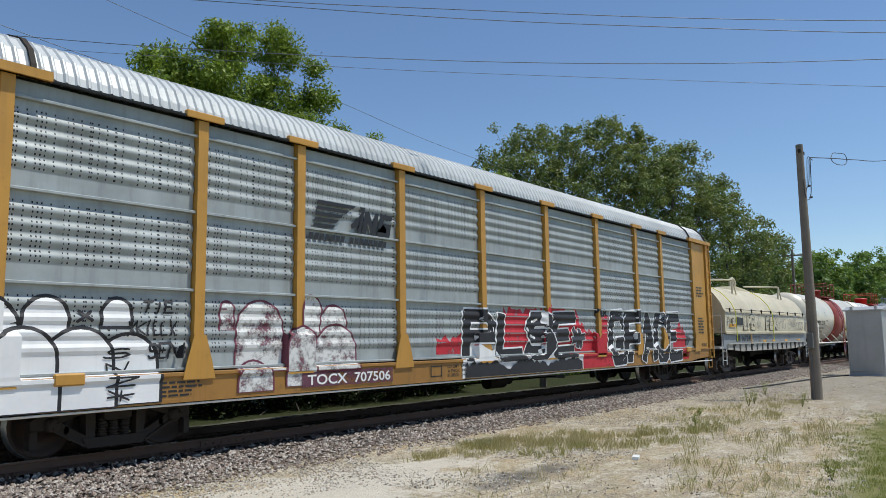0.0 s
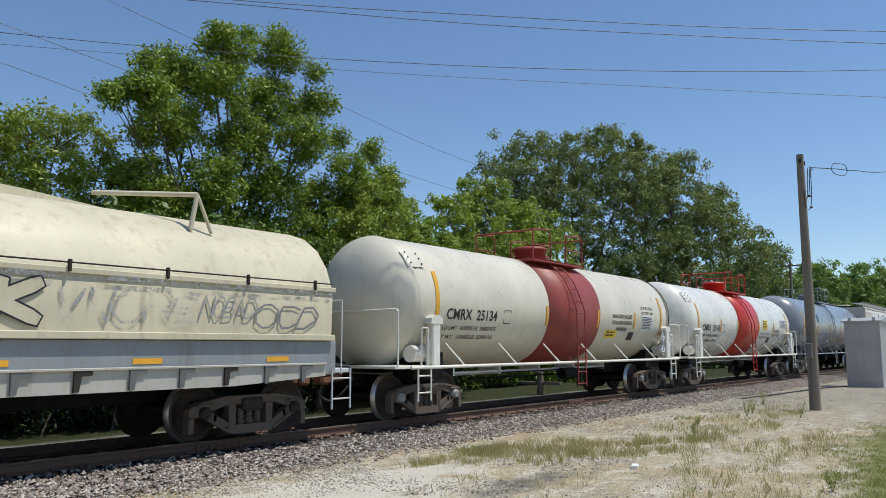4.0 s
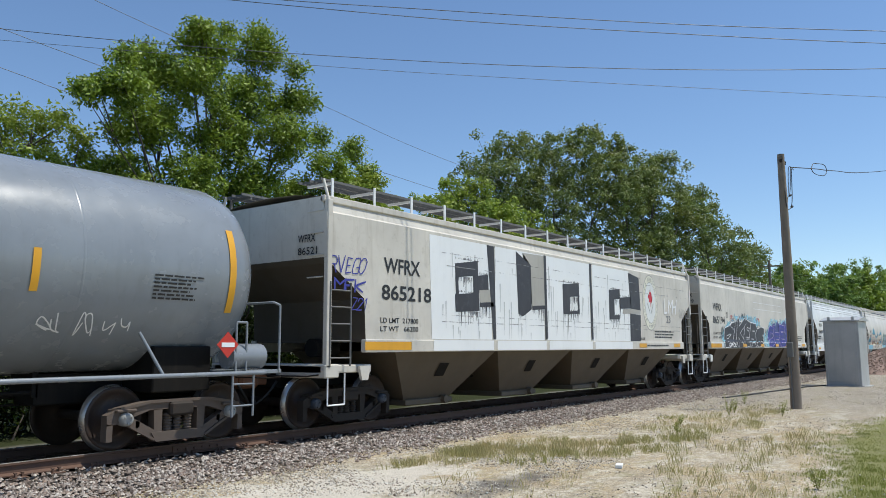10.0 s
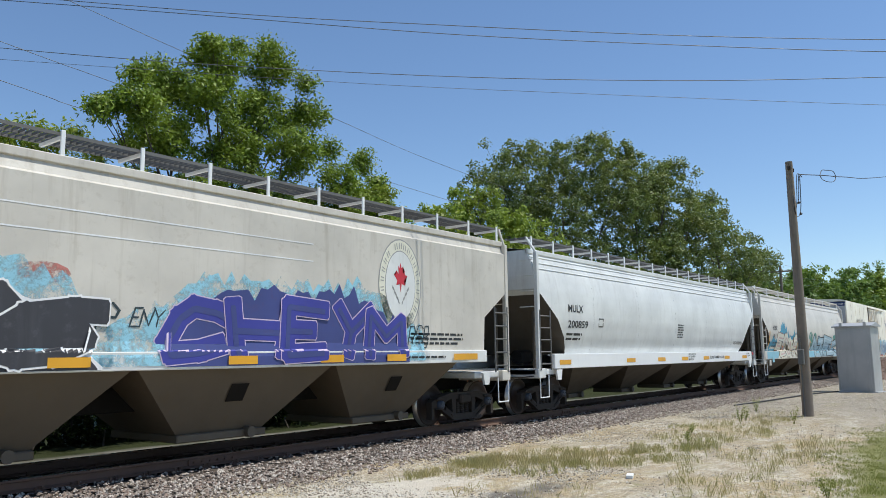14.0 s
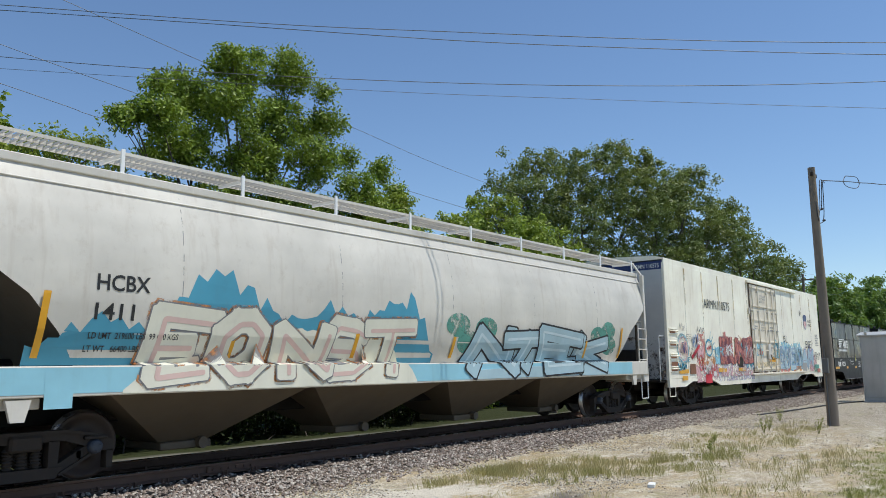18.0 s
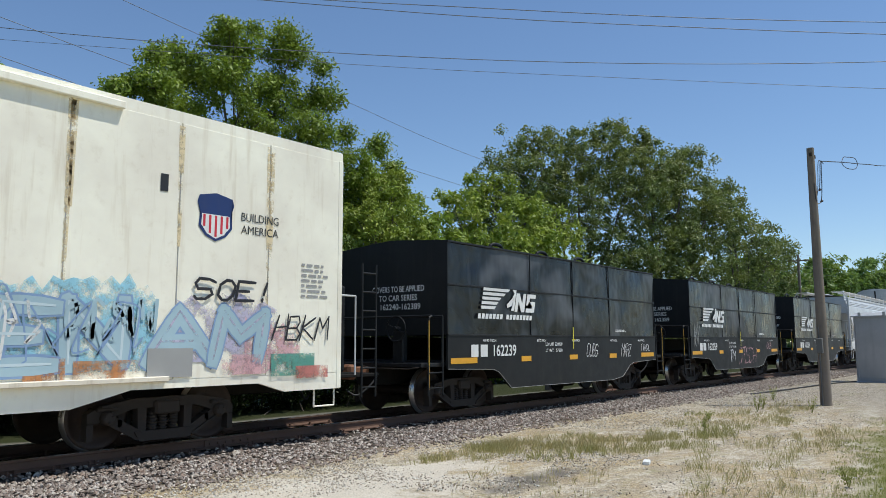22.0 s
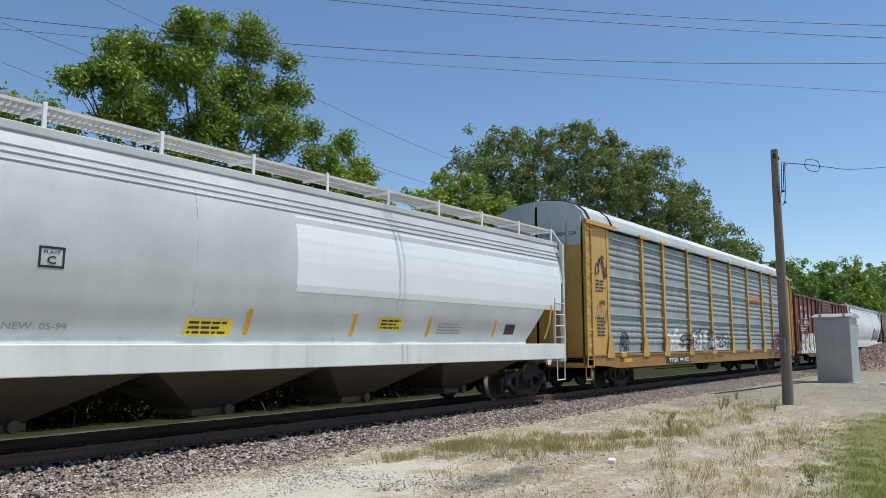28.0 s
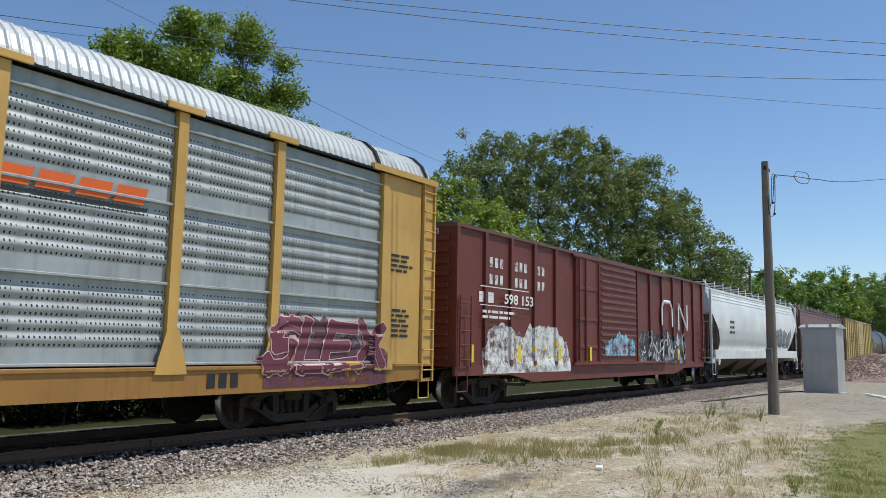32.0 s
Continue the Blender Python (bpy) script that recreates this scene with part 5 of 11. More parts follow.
# the tall maple-like tree on the left, with its lower shoulder
tree((14.6, 20.2, 0), [(13.18, 18.69, 10.7, 0.65, 0.9, 0.6), (15.3, 18.97, 11.22, 0.7, 0.9, 0.64), (12.73, 18.22, 10.95, 0.24, 0.24, 0.22), (13.92, 18.62, 11.35, 0.19, 0.19, 0.17), (15.79, 19.31, 12.11, 0.24, 0.24, 0.22), (11.74, 19.31, 9.72, 0.68, 0.9, 0.62), (10.28, 17.93, 9.27, 0.2, 0.2, 0.18), (16.24, 18.07, 10.75, 0.26, 0.26, 0.24), (10.24, 17.79, 8.35, 0.56, 0.9, 0.51), (9.68, 18.49, 8.32, 0.34, 0.34, 0.31), (9.08, 17.75, 8.03, 0.16, 0.16, 0.15), (12.71, 18.52, 9.35, 1.01, 1.01, 0.93), (15.04, 18.87, 9.51, 0.92, 0.92, 0.85), (16.46, 18.2, 9.69, 0.54, 0.9, 0.49), (11.57, 18.92, 7.98, 0.85, 0.9, 0.78), (13.73, 18.76, 7.92, 1.05, 1.05, 0.96), (15.49, 17.74, 8.12, 0.8, 0.9, 0.74), (17.89, 18.71, 8.96, 0.32, 0.32, 0.29), (17.86, 18.17, 7.53, 0.8, 0.9, 0.73), (14.78, 18.45, 6.67, 0.9, 0.9, 0.83), (12.6, 18.21, 6.45, 0.85, 0.9, 0.78), (10.6, 18.95, 7.45, 0.3, 0.3, 0.27), (19.34, 18.49, 8.7, 0.4, 0.4, 0.37), (19.62, 17.98, 7.82, 0.33, 0.33, 0.3), (18.93, 18.68, 6.79, 0.83, 0.9, 0.77), (17.21, 19.1, 6.59, 0.81, 0.9, 0.74), (20.22, 18.25, 6.92, 0.45, 0.45, 0.41), (12.6, 19.2, 5.0, 1.5, 1.2, 1.3), (14.6, 19.0, 4.7, 1.6, 1.2, 1.4), (16.6, 18.6, 4.9, 1.5, 1.2, 1.4), (11.2, 19.3, 5.9, 1.0, 1.0, 1.1), (18.4, 18.4, 5.0, 1.3, 1.1, 1.4), (14.0, 19.0, 3.0, 2.2, 1.3, 1.4), (17.2, 18.5, 3.0, 2.0, 1.2, 1.4)],
     "tall leafy broadleaf tree with a bright green uneven crown", "leaf_a", 21, per=84, size=0.064, clump=0.46, density=6.0, trunk=0.22)
tree((18.6, 17.6, 0), [(18.4, 17.2, 6.0, 1.3, 1.3, 1.3), (17.6, 16.9, 5.0, 1.5, 1.3, 1.3), (19.2, 17.4, 4.8, 1.3, 1.2, 1.4), (18.7, 17.3, 7.0, 0.7, 0.7, 0.6)],
     "smaller yellow-green broadleaf tree beside the track", "leaf_c", 22, per=90, size=0.07, clump=0.42, density=1.8, trunk=0.13)
tree((9.4, 21.0, 0), [(9.2, 20.4, 7.05, 1.5, 1.4, 1.3), (10.6, 20, 6.35, 1.5, 1.3, 1.2), (7.8, 21.2, 6.75, 1.5, 1.4, 1.5), (9.2, 20.4, 4.95, 2.5, 1.5, 1.6)],
     "rounded yellow-green tree covered with vines", "leaf_c", 23, per=100, size=0.062, clump=0.42, density=1.9, trunk=0.14)
tree((6.4, 22.0, 0), [(6.9, 21.8, 7.65, 1.2, 1.2, 1.5), (6.2, 21.6, 5.95, 1.6, 1.4, 1.7), (7.5, 21.5, 8.45, 0.5, 0.5, 0.9)],
     "narrow dark green tree behind the bushes", "leaf_a", 24, per=60, size=0.11, clump=0.42, trunk=0.12)
# the loose, willowy group in the middle
tree((46.5, 25.5, 0), [(41.5, 26.6, 12.4, 3.4, 3.2, 2.6), (45.5, 24.6, 14.2, 3.0, 3.0, 2.4), (40.0, 28.2, 9.6, 3.0, 2.8, 2.4), (45.0, 25.2, 10.6, 4.4, 3.6, 2.8), (49.0, 22.8, 12.4, 3.2, 3.0, 2.8),
      (42.5, 26.0, 15.0, 1.6, 1.6, 1.0), (48.0, 23.2, 16.0, 1.5, 1.5, 1.2), (42.5, 26.6, 6.0, 3.8, 2.8, 2.2), (48.0, 23.4, 7.6, 3.6, 3.0, 2.4)],
     "large loose willowy tree with fine grey-green leaves", "leaf_b", 31, per=60, size=0.12, clump=0.62, density=2.0, trunk=0.3, droop=0.3, fork=0.25)
tree((55.0, 23.0, 0), [(52.5, 22.8, 14.2, 2.8, 2.8, 2.6), (56.5, 21.8, 13.6, 3.2, 3.0, 2.8), (54.0, 22.6, 10.0, 3.8, 3.2, 3.0), (60.0, 21.2, 11.4, 3.4, 3.0, 3.0), (58.0, 21.6, 7.2, 4.4, 3.2, 2.8), (51.8, 22.8, 16.6, 1.0, 1.0, 0.9), (57.5, 21.6, 16.2, 1.2, 1.2, 0.9), (52.5, 22.8, 6.0, 3.4, 2.8, 2.6)],
     "large loose willowy tree with fine grey-green leaves", "leaf_b", 32, per=60, size=0.13, clump=0.66, density=2.0, trunk=0.3, droop=0.3, fork=0.25)
tree((66.0, 20.6, 0), [(64.0, 20.8, 11.6, 3.4, 2.8, 3.0), (67.5, 20.2, 9.8, 3.2, 2.8, 2.6), (71.5, 19.6, 9.6, 2.8, 2.4, 2.0), (66.0, 20.6, 6.2, 4.8, 2.8, 2.8), (73.5, 19.2, 6.4, 2.8, 2.2, 2.4), (63, 20.8, 14.0, 1.8, 1.8, 1.4), (74.5, 19.0, 10.2, 1.5, 1.3, 1.2)],
     "leaning willowy tree at the end of the group", "leaf_b", 33, per=50, size=0.14, clump=0.7, density=1.5, trunk=0.26, droop=0.3, fork=0.3)
# the lower trees between
tree((22.6, 19.2, 0), [(20.6, 18.8, 5.2, 1.9, 1.6, 1.7), (22.8, 19.0, 5.6, 1.9, 1.6, 1.7), (24.8, 19.4, 5.2, 1.9, 1.6, 1.6), (21.5, 18.4, 3.4, 2.4, 1.4, 1.6), (24.2, 18.8, 3.2, 2.2, 1.4, 1.6)],
     "bushy green tree hung with vines", "leaf_a", 40, per=64, size=0.11, clump=0.46, density=1.3, trunk=0.14, droop=0.5)
tree((28.5, 20.4, 0), [(28.5, 19.8, 5.8, 2.0, 1.8, 1.8), (30.6, 19.6, 5.4, 2.0, 1.6, 2.0), (26.8, 20.2, 5.0, 2.0, 1.6, 2.0), (26.6, 20.6, 7.6, 1.2, 1.2, 1.1), (31.5, 20.0, 7.6, 1.6, 1.4, 1.4), (28.5, 19.8, 3.2, 3.0, 1.6, 1.8)],
     "low tree hung with bright green vines", "leaf_c", 41, per=64, size=0.12, clump=0.5, density=1.3, trunk=0.15, droop=0.6)
tree((34.5, 21.5, 0), [(33.6, 21.0, 7.4, 2.2, 2.0, 2.1), (36.5, 21.4, 6.2, 2.6, 2.2, 2.2), (33.5, 21.6, 4.6, 2.6, 2.0, 2.0), (32.0, 22.6, 9.6, 1.6, 1.5, 1.2), (36.0, 21.4, 3.4, 2.8, 2.0, 1.8)],
     "mid-height green tree with drooping vine strands", "leaf_c", 42, per=64, size=0.13, clump=0.55, density=1.2, trunk=0.16, droop=0.8)
# the far wood on the right
for i in range(13):
    fx, fy = 104 + i * 13 + (i % 3) * 4, 31 - i * 1.0 + (i % 2) * 3.0
    hh = (14.0, 15.5, 16.5, 17, 18, 19, 18, 22, 21, 22, 24, 23, 25)[i]
    tree((fx, fy, 0), [(fx, fy, hh * 0.72, 4.6, 4.2, hh * 0.25), (fx + 3.2, fy - 1, hh * 0.55, 4.0, 3.6, hh * 0.24), (fx - 3.4, fy, hh * 0.5, 4.2, 3.6, hh * 0.26), (fx, fy, hh * 0.28, 5.4, 3.6, hh * 0.25)],
         "dense green tree in the far wood along the track", "leaf_far" if i % 3 else "leaf_a", 60 + i, per=60, size=0.34, clump=1.4, density=1.7, trunk=0.3)


def hedge(name, label, x0, x1, y, depth, heights, material, seed, per=34, size=0.09, step=0.36, lean=0.36):
    """A thicket in uneven clumps from the ground up."""
    rnd = random.Random(seed)
    t = thing(name, label, "bushes")
    t["kind"] = "stuff"
    cs, rs = [], []
    stems = Shape()
    x = x0
    while x < x1:
        u = (x - x0) / (x1 - x0) * (len(heights) - 1)
        k = min(int(u), len(heights) - 2)
        h = heights[k] + (heights[k + 1] - heights[k]) * (u - k)
        h *= 0.8 + 0.35 * (0.5 + 0.5 * noise.noise(Vector((x * 0.8, seed, 0))))
        z = 0.15
        while z < h:
            for _ in range(2):
                cs.append((x + rnd.uniform(-0.4, 0.4), y + rnd.uniform(-0.5, 0.5) * depth - lean * z, z + rnd.uniform(-0.2, 0.2)))
                rs.append(rnd.uniform(0.25, 0.55))
            z += 0.42
        stems.rod((x, y, -0.1), (x + rnd.uniform(-0.3, 0.3), y + rnd.uniform(-0.2, 0.2), h * 0.8), 0.03, 5, 0.01, caps=False)
        x += step * rnd.uniform(0.7, 1.3)
    part("brushwood", stems, "bark", t)
    leaf_cloud("foliage", cs, rs, per, size, material, t, seed)


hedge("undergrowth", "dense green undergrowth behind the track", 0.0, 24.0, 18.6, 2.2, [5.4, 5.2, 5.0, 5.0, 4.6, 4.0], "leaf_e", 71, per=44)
# both low thickets wear leaves darkened to stand for shade
hedge("undergrowth", "low weeds and vines beside the far ballast", -2.0, 22.5, 17.3, 1.0, [3.0, 2.7, 3.1, 2.8, 3.0, 2.2], "leaf_shaded", 72, per=60, size=0.075, lean=0.72)
hedge("weeds", "weeds with shade-dark leaves at the edge of the far ballast", -2.0, 21.0, 15.9, 0.6, [0.35, 0.1, 0.6, 0.1, 0.5, 0.1], "leaf_shaded", 75, per=22, size=0.055, step=1.3)
hedge("undergrowth", "bright green shrubs behind the track", 23.0, 46.0, 20.2, 2.4, [4.0, 4.4, 4.2, 3.6, 3.8], "leaf_a", 73, per=40, size=0.11)
hedge("undergrowth", "shrubs at the foot of the willowy trees", 40.0, 80.0, 22.5, 2.4, [3.0, 2.6, 3.2, 3.0, 3.4], "leaf_b", 74, per=26, size=0.16, step=0.6)


# ---- grass ----
def grass(name, label, material, spots, seed, height, blades):
    rnd = np.random.RandomState(seed)
    vs, fs = [], []
    for cx, cy, rx, ry, dens in spots:
        n = int(blades * dens)
        k = 0
        while k < n:
            a, r = rnd.uniform(0, 2 * np.pi), np.sqrt(rnd.rand()) * (0.75 + 0.5 * rnd.rand())
            x, y = cx + np.cos(a) * rx * r, cy + np.sin(a) * ry * r
            k += 1
            if noise.noise(Vector((x * 3.1, y * 3.1, seed))) + 0.4 * noise.noise(Vector((x * 9, y * 9, seed))) < rnd.uniform(-0.35, 0.15):
                continue
            for _ in range(3):
                h = height * rnd.uniform(0.4, 1.15)
                w = 0.0012 + 0.0016 * rnd.rand()
                b = rnd.uniform(0, 2 * np.pi)
                lx, ly = rnd.randn(2) * 0.22 * h
                ox, oy = rnd.randn(2) * 0.02
                dx, dy = np.cos(b) * w, np.sin(b) * w
                i = len(vs)
                vs += [(x + ox - dx, y + oy - dy, -0.01), (x + ox + dx, y + oy + dy, -0.01), (x + ox + lx * 0.4 + dx * 0.7, y + oy + ly * 0.4 + dy * 0.7, h * 0.6), (x + ox + lx, y + oy + ly, h)]
                fs += [(i, i + 1, i + 2), (i, i + 2, i + 3)]
    me = bpy.data.meshes.new(name)
    me.from_pydata(vs, [], fs)
    me.materials.append(MAT[material])
    tagged(new(name, me), label, "grass", kind="stuff")


rnd_g = random.Random(80)
dry = []
for cx, cy, rx, ry, n, d in ((11.4, 7.3, 2.0, 0.6, 46, 0.05), (12.3, 6.3, 2.2, 0.9, 54, 0.05), (10.2, 7.5, 1.5, 0.4, 24, 0.04), (13.6, 5.4, 1.8, 0.7, 30, 0.035), (16.5, 5.4, 2.8, 0.8, 30, 0.03),
                             (19, 6.2, 3.2, 1.0, 30, 0.03), (13.0, 3.9, 2.6, 0.8, 26, 0.02), (10.2, 3.3, 2.0, 0.6, 20, 0.016), (8.6, 5.2, 1.8, 1.1, 10, 0.012), (15.5, 3.6, 2.2, 0.5, 20, 0.025), (22, 6.0, 2.6, 0.9, 20, 0.03), (9.0, 2.6, 1.8, 0.5, 14, 0.014)):
    for _ in range(n):
        a, r = rnd_g.uniform(0, 6.283), math.sqrt(rnd_g.random())
        q = rnd_g.uniform(0.5, 2.2)
        dry.append((cx + math.cos(a) * rx * r, cy + math.sin(a) * ry * r, 0.22 * q, 0.13 * q, d * rnd_g.uniform(0.3, 1.4) * q))
grass("grass", "sparse dry yellow-green grass on the gravel", "grass_dry", dry, 81, 0.12, 720)
lawn = []
for _ in range(260):
    gx = 9.0 + 24 * rnd_g.random() ** 1.4
    gy = min(0.17 * gx + 0.35, 3.1 - max(0, (gx - 21) * 0.3)) - 2.6 * rnd_g.random() ** 1.2 + rnd_g.gauss(0, 0.15)
    lawn.append((gx, gy, rnd_g.uniform(0.4, 0.9), rnd_g.uniform(0.25, 0.5), 0.08 * rnd_g.uniform(0.5, 1.3)))
grass("grass", "patchy green mown grass at the lot's edge", "grass_green", lawn, 82, 0.042, 2300)


def weed(x, y, h, seed):
    rnd = random.Random(seed)
    t = thing("weed", "spindly green weed growing from the gravel", "weed", "weeds in the gravel")
    t.location = (x, y, 0)
    cs = []
    for _ in range(7):
        a, l = rnd.uniform(0, 6.28), rnd.uniform(0.5, 1.0) * h
        tip = (math.cos(a) * 0.3 * l, math.sin(a) * 0.3 * l, l)
        part("stalk", Shape().rod((0, 0, -0.02), tip, 0.006, 4, 0.003, caps=False), "grass_green", t)
        cs += [(tip[0] * q, tip[1] * q, tip[2] * q) for q in (0.4, 0.6, 0.8, 1.0)]
    leaf_cloud("leaves", cs, [0.08] * len(cs), 6, 0.018, "grass_green", t, seed)


for i, (wx, wy, wh) in enumerate(((20.6, 6.2, 0.75), (21.4, 6.3, 0.6), (21.0, 5.0, 0.55), (15.7, 5.8, 0.4), (24.9, 7.0, 0.6), (17.6, 6.4, 0.35), (10.7, 2.2, 0.35))):
    weed(wx, wy, wh * 0.75, 90 + i)


def scrap(x, y, w, d, h, turn, label):
    t = thing("scrap", label, "litter")
    t.matrix_basis = pose(x, y, 0.0, 0, 0, turn)
    part("piece", Shape().box(-w, w, -d, d, 0, h, 0.006), "letter_white" if h > 0.03 else "pole_wood", t)


for bx, by, bt in ((37.3, 4.15, 25), (36.2, 3.75, 32), (34.6, 3.2, 28), (33.4, 2.9, 20)):
    board = thing("board", "pale weathered board lying on the gravel", "board", "boards on the gravel")
    board.matrix_basis = pose(bx, by, 0.0, 0, 0, bt)
    part("plank", Shape().box(-1.1, 1.1, -0.09, 0.09, 0, 0.045, 0.006), "letter_white", board)
scrap(10.9, 4.93, 0.12, 0.05, 0.05, 20, "small white scrap lying on the gravel")
scrap(8.6, 2.35, 0.16, 0.04, 0.025, -35, "short grey scrap of wood on the ground")

# ---- running gear shared by all the cars ----
WHEELSETS, CARS = [], []


def wheelset_mesh():
    s = Shape()
    for side in (-1, 1):
        y = side * 0.7175
        prof = [(y - side * 0.02, 0.07), (y - side * 0.02, 0.13), (y, 0.15), (y + side * 0.005, 0.34), (y - side * 0.03, 0.40), (y - side * 0.035, 0.482), (y - side * 0.008, 0.482), (y + side * 0.01, 0.457),
                (y + side * 0.09, 0.450), (y + side * 0.095, 0.40), (y + side * 0.055, 0.36), (y + side * 0.03, 0.16), (y + side * 0.11, 0.14), (y + side * 0.11, 0.07)]
        s.lathe(prof, "y", n=28)
    s.rod((0, -1.12, 0), (0, 1.12, 0), 0.075, 12)
    for side in (-1, 1):
        for k in range(3):
            a = k * 2.094
            s.rod((math.cos(a) * 0.26, side * 0.745, math.sin(a) * 0.26), (math.cos(a) * 0.26, side * 0.765, math.sin(a) * 0.26), 0.03, 6)
    return s.mesh("wheelset")


def frame_mesh():
    """Cast side frame: arched top, two pedestals, a window for the springs, and triangular openings."""
    s = Shape()
    y0, y1 = -0.075, 0.075
    s.prism([(-1.16, 0.52), (-0.98, 0.62), (-0.5, 0.70), (0.5, 0.70), (0.98, 0.62), (1.16, 0.52), (1.16, 0.38), (1.0, 0.40), (0.5, 0.56), (-0.5, 0.56), (-1.0, 0.40), (-1.16, 0.38)], y0, y1)
    for sg in (-1, 1):
        s.prism([(sg * 0.30, 0.57), (sg * 0.44, 0.57), (sg * 0.42, 0.20), (sg * 0.30, 0.16)], y0, y1)
        s.prism([(sg * 0.42, 0.14), (sg * 0.42, 0.27), (sg * 0.86, 0.52), (sg * 0.97, 0.44)], y0, y1)
        s.prism([(sg * 1.16, 0.40), (sg * 1.16, 0.16), (sg * 1.07, 0.16), (sg * 1.07, 0.40)], y0, y1)
        s.prism([(sg * 0.66, 0.42), (sg * 0.72, 0.42), (sg * 0.72, 0.30), (sg * 0.66, 0.34)], y0, y1)
    s.prism([(-0.48, 0.24), (0.48, 0.24), (0.40, 0.10), (-0.40, 0.10)], y0 - 0.02, y1 + 0.02)
    for sg in (-1, 1):
        s.box(min(sg * 0.74, sg * 1.05), max(sg * 0.74, sg * 1.05), y0 - 0.06, y1 + 0.06, 0.555, 0.60, 0.012)
        s.prism([(sg * 0.50, 0.70), (sg * 0.98, 0.62), (sg * 0.98, 0.58), (sg * 0.50, 0.66)], y0 - 0.03, y0)
        s.prism([(sg * 0.42, 0.15), (sg * 0.96, 0.45), (sg * 0.98, 0.42), (sg * 0.44, 0.12)], y0 - 0.03, y0)
    s.prism([(-0.5, 0.70), (0.5, 0.70), (0.5, 0.66), (-0.5, 0.66)], y0 - 0.03, y0)
    return s.mesh("side_frame")


def spring_mesh():
    """One coil spring as a ringed column."""
    prof = [(0.24, 0.0), (0.24, 0.05)]
    for k in range(6):
        z = 0.26 + k * 0.042
        prof += [(z - 0.014, 0.048), (z - 0.006, 0.070), (z + 0.006, 0.072), (z + 0.014, 0.052)]
    prof += [(0.5, 0.05), (0.5, 0.0)]
    return Shape().lathe(prof, "z", (0, 0, 0), 10).mesh("spring")


def bolster_mesh():
    s = Shape()
    s.box(-0.2, 0.2, -1.15, 1.15, 0.46, 0.66, 0.03)
    s.rod((0, 0, 0.62), (0, 0, 0.76), 0.2, 12)
    for sg in (-1, 1):
        s.rod((sg * 0.40, -0.75, 0.36), (sg * 0.40, 0.75, 0.36), 0.035, 6)
        for y in (-0.7175, 0.7175):
            s.box(sg * 0.40 - 0.05, sg * 0.40 + 0.05, y - 0.05, y + 0.05, 0.25, 0.5, 0.01)
    return s.mesh("truck")


def cap_mesh():
    s = Shape().lathe([(0, 0.0), (-0.005, 0.055), (0.0, 0.085), (0.06, 0.1), (0.16, 0.1)], "y", n=14)
    for k in range(3):
        a = k * 2.094 + 0.5
        s.rod((math.cos(a) * 0.055, -0.022, math.sin(a) * 0.055), (math.cos(a) * 0.055, 0.0, math.sin(a) * 0.055), 0.016, 6)
    return s.mesh("bearing_cap")


def rimmed(me):
    """Bright worn rims on the wheels."""
    me.materials.append(MAT["wheel_steel"])
    me.materials.append(MAT["tread"])
    for p in me.polygons:
        c = p.center
        if math.hypot(c.x, c.z) > 0.425 and abs(c.y) > 0.715:
            p.material_index = 1
    return me


GEAR = {"wheelset": rimmed(wheelset_mesh()), "side_frame": frame_mesh(), "springs": spring_mesh(), "truck": bolster_mesh(), "bearing_cap": cap_mesh()}


def toned(key, tone):
    """The same casting in another coat, kept once."""
    if tone == "cast_steel":
        return GEAR[key]
    if (key, tone) not in GEAR:
        me = GEAR[key].copy()
        me.materials.clear()
        me.materials.append(MAT[tone])
        GEAR[key, tone] = me
    return GEAR[key, tone]


def truck(car, x, cap="cast_steel", tone="cast_steel"):
    t = part("truck", GEAR["truck"], "cast_steel", car, "dark rusty cast-steel truck", at=(x, 0, 0))
    for side in (-1, 1):
        part("side_frame", toned("side_frame", tone), "cast_steel", t, at=(0, side * 1.0, 0))
        for cx in (-0.17, 0.0, 0.17):
            part("spring", toned("springs", tone), "cast_steel", t, at=(cx, side * 1.0, 0))
    for dx in (-0.89, 0.89):
        w = part("wheelset", GEAR["wheelset"], "wheel_steel", t, "steel wheels on an axle", at=(dx, 0, 0.457))
        WHEELSETS.append(w)
        me = GEAR["bearing_cap"].copy()
        me.materials.clear()
        part("bearing_cap", me, cap, t, at=(dx, -1.16, 0.457))
    return t


def couplers(car, half):
    """Couplers, air hoses and draft gear beyond both end sills."""
    for sg in (-1, 1):
        c = Shape()
        c.box(min(sg * half, sg * (half + 0.45)), max(sg * half, sg * (half + 0.45)), -0.09, 0.09, 0.78, 0.98, 0.02)
        c.box(min(sg * (half + 0.4), sg * (half + 0.66)), max(sg * (half + 0.4), sg * (half + 0.66)), -0.17, 0.13, 0.73, 1.03, 0.05)
        part("coupler", c, "copper_rust", car, "rusty coupler")
        h = Shape().pipe(curve_through([(sg * half, -0.35, 0.85), (sg * (half + 0.2), -0.33, 0.62), (sg * (half + 0.45), -0.2, 0.42), (sg * (half + 0.62), -0.1, 0.5)], 5), 0.022)
        part("air_hose", h, "hose", car)
        lv = Shape().pipe([(sg * (half + 0.02), -1.45, 0.98), (sg * (half + 0.05), -1.2, 0.95), (sg * (half + 0.06), -0.25, 0.95), (sg * (half + 0.25), -0.1, 1.0)], 0.014)
        part("cut_lever", lv, "cast_steel", car)


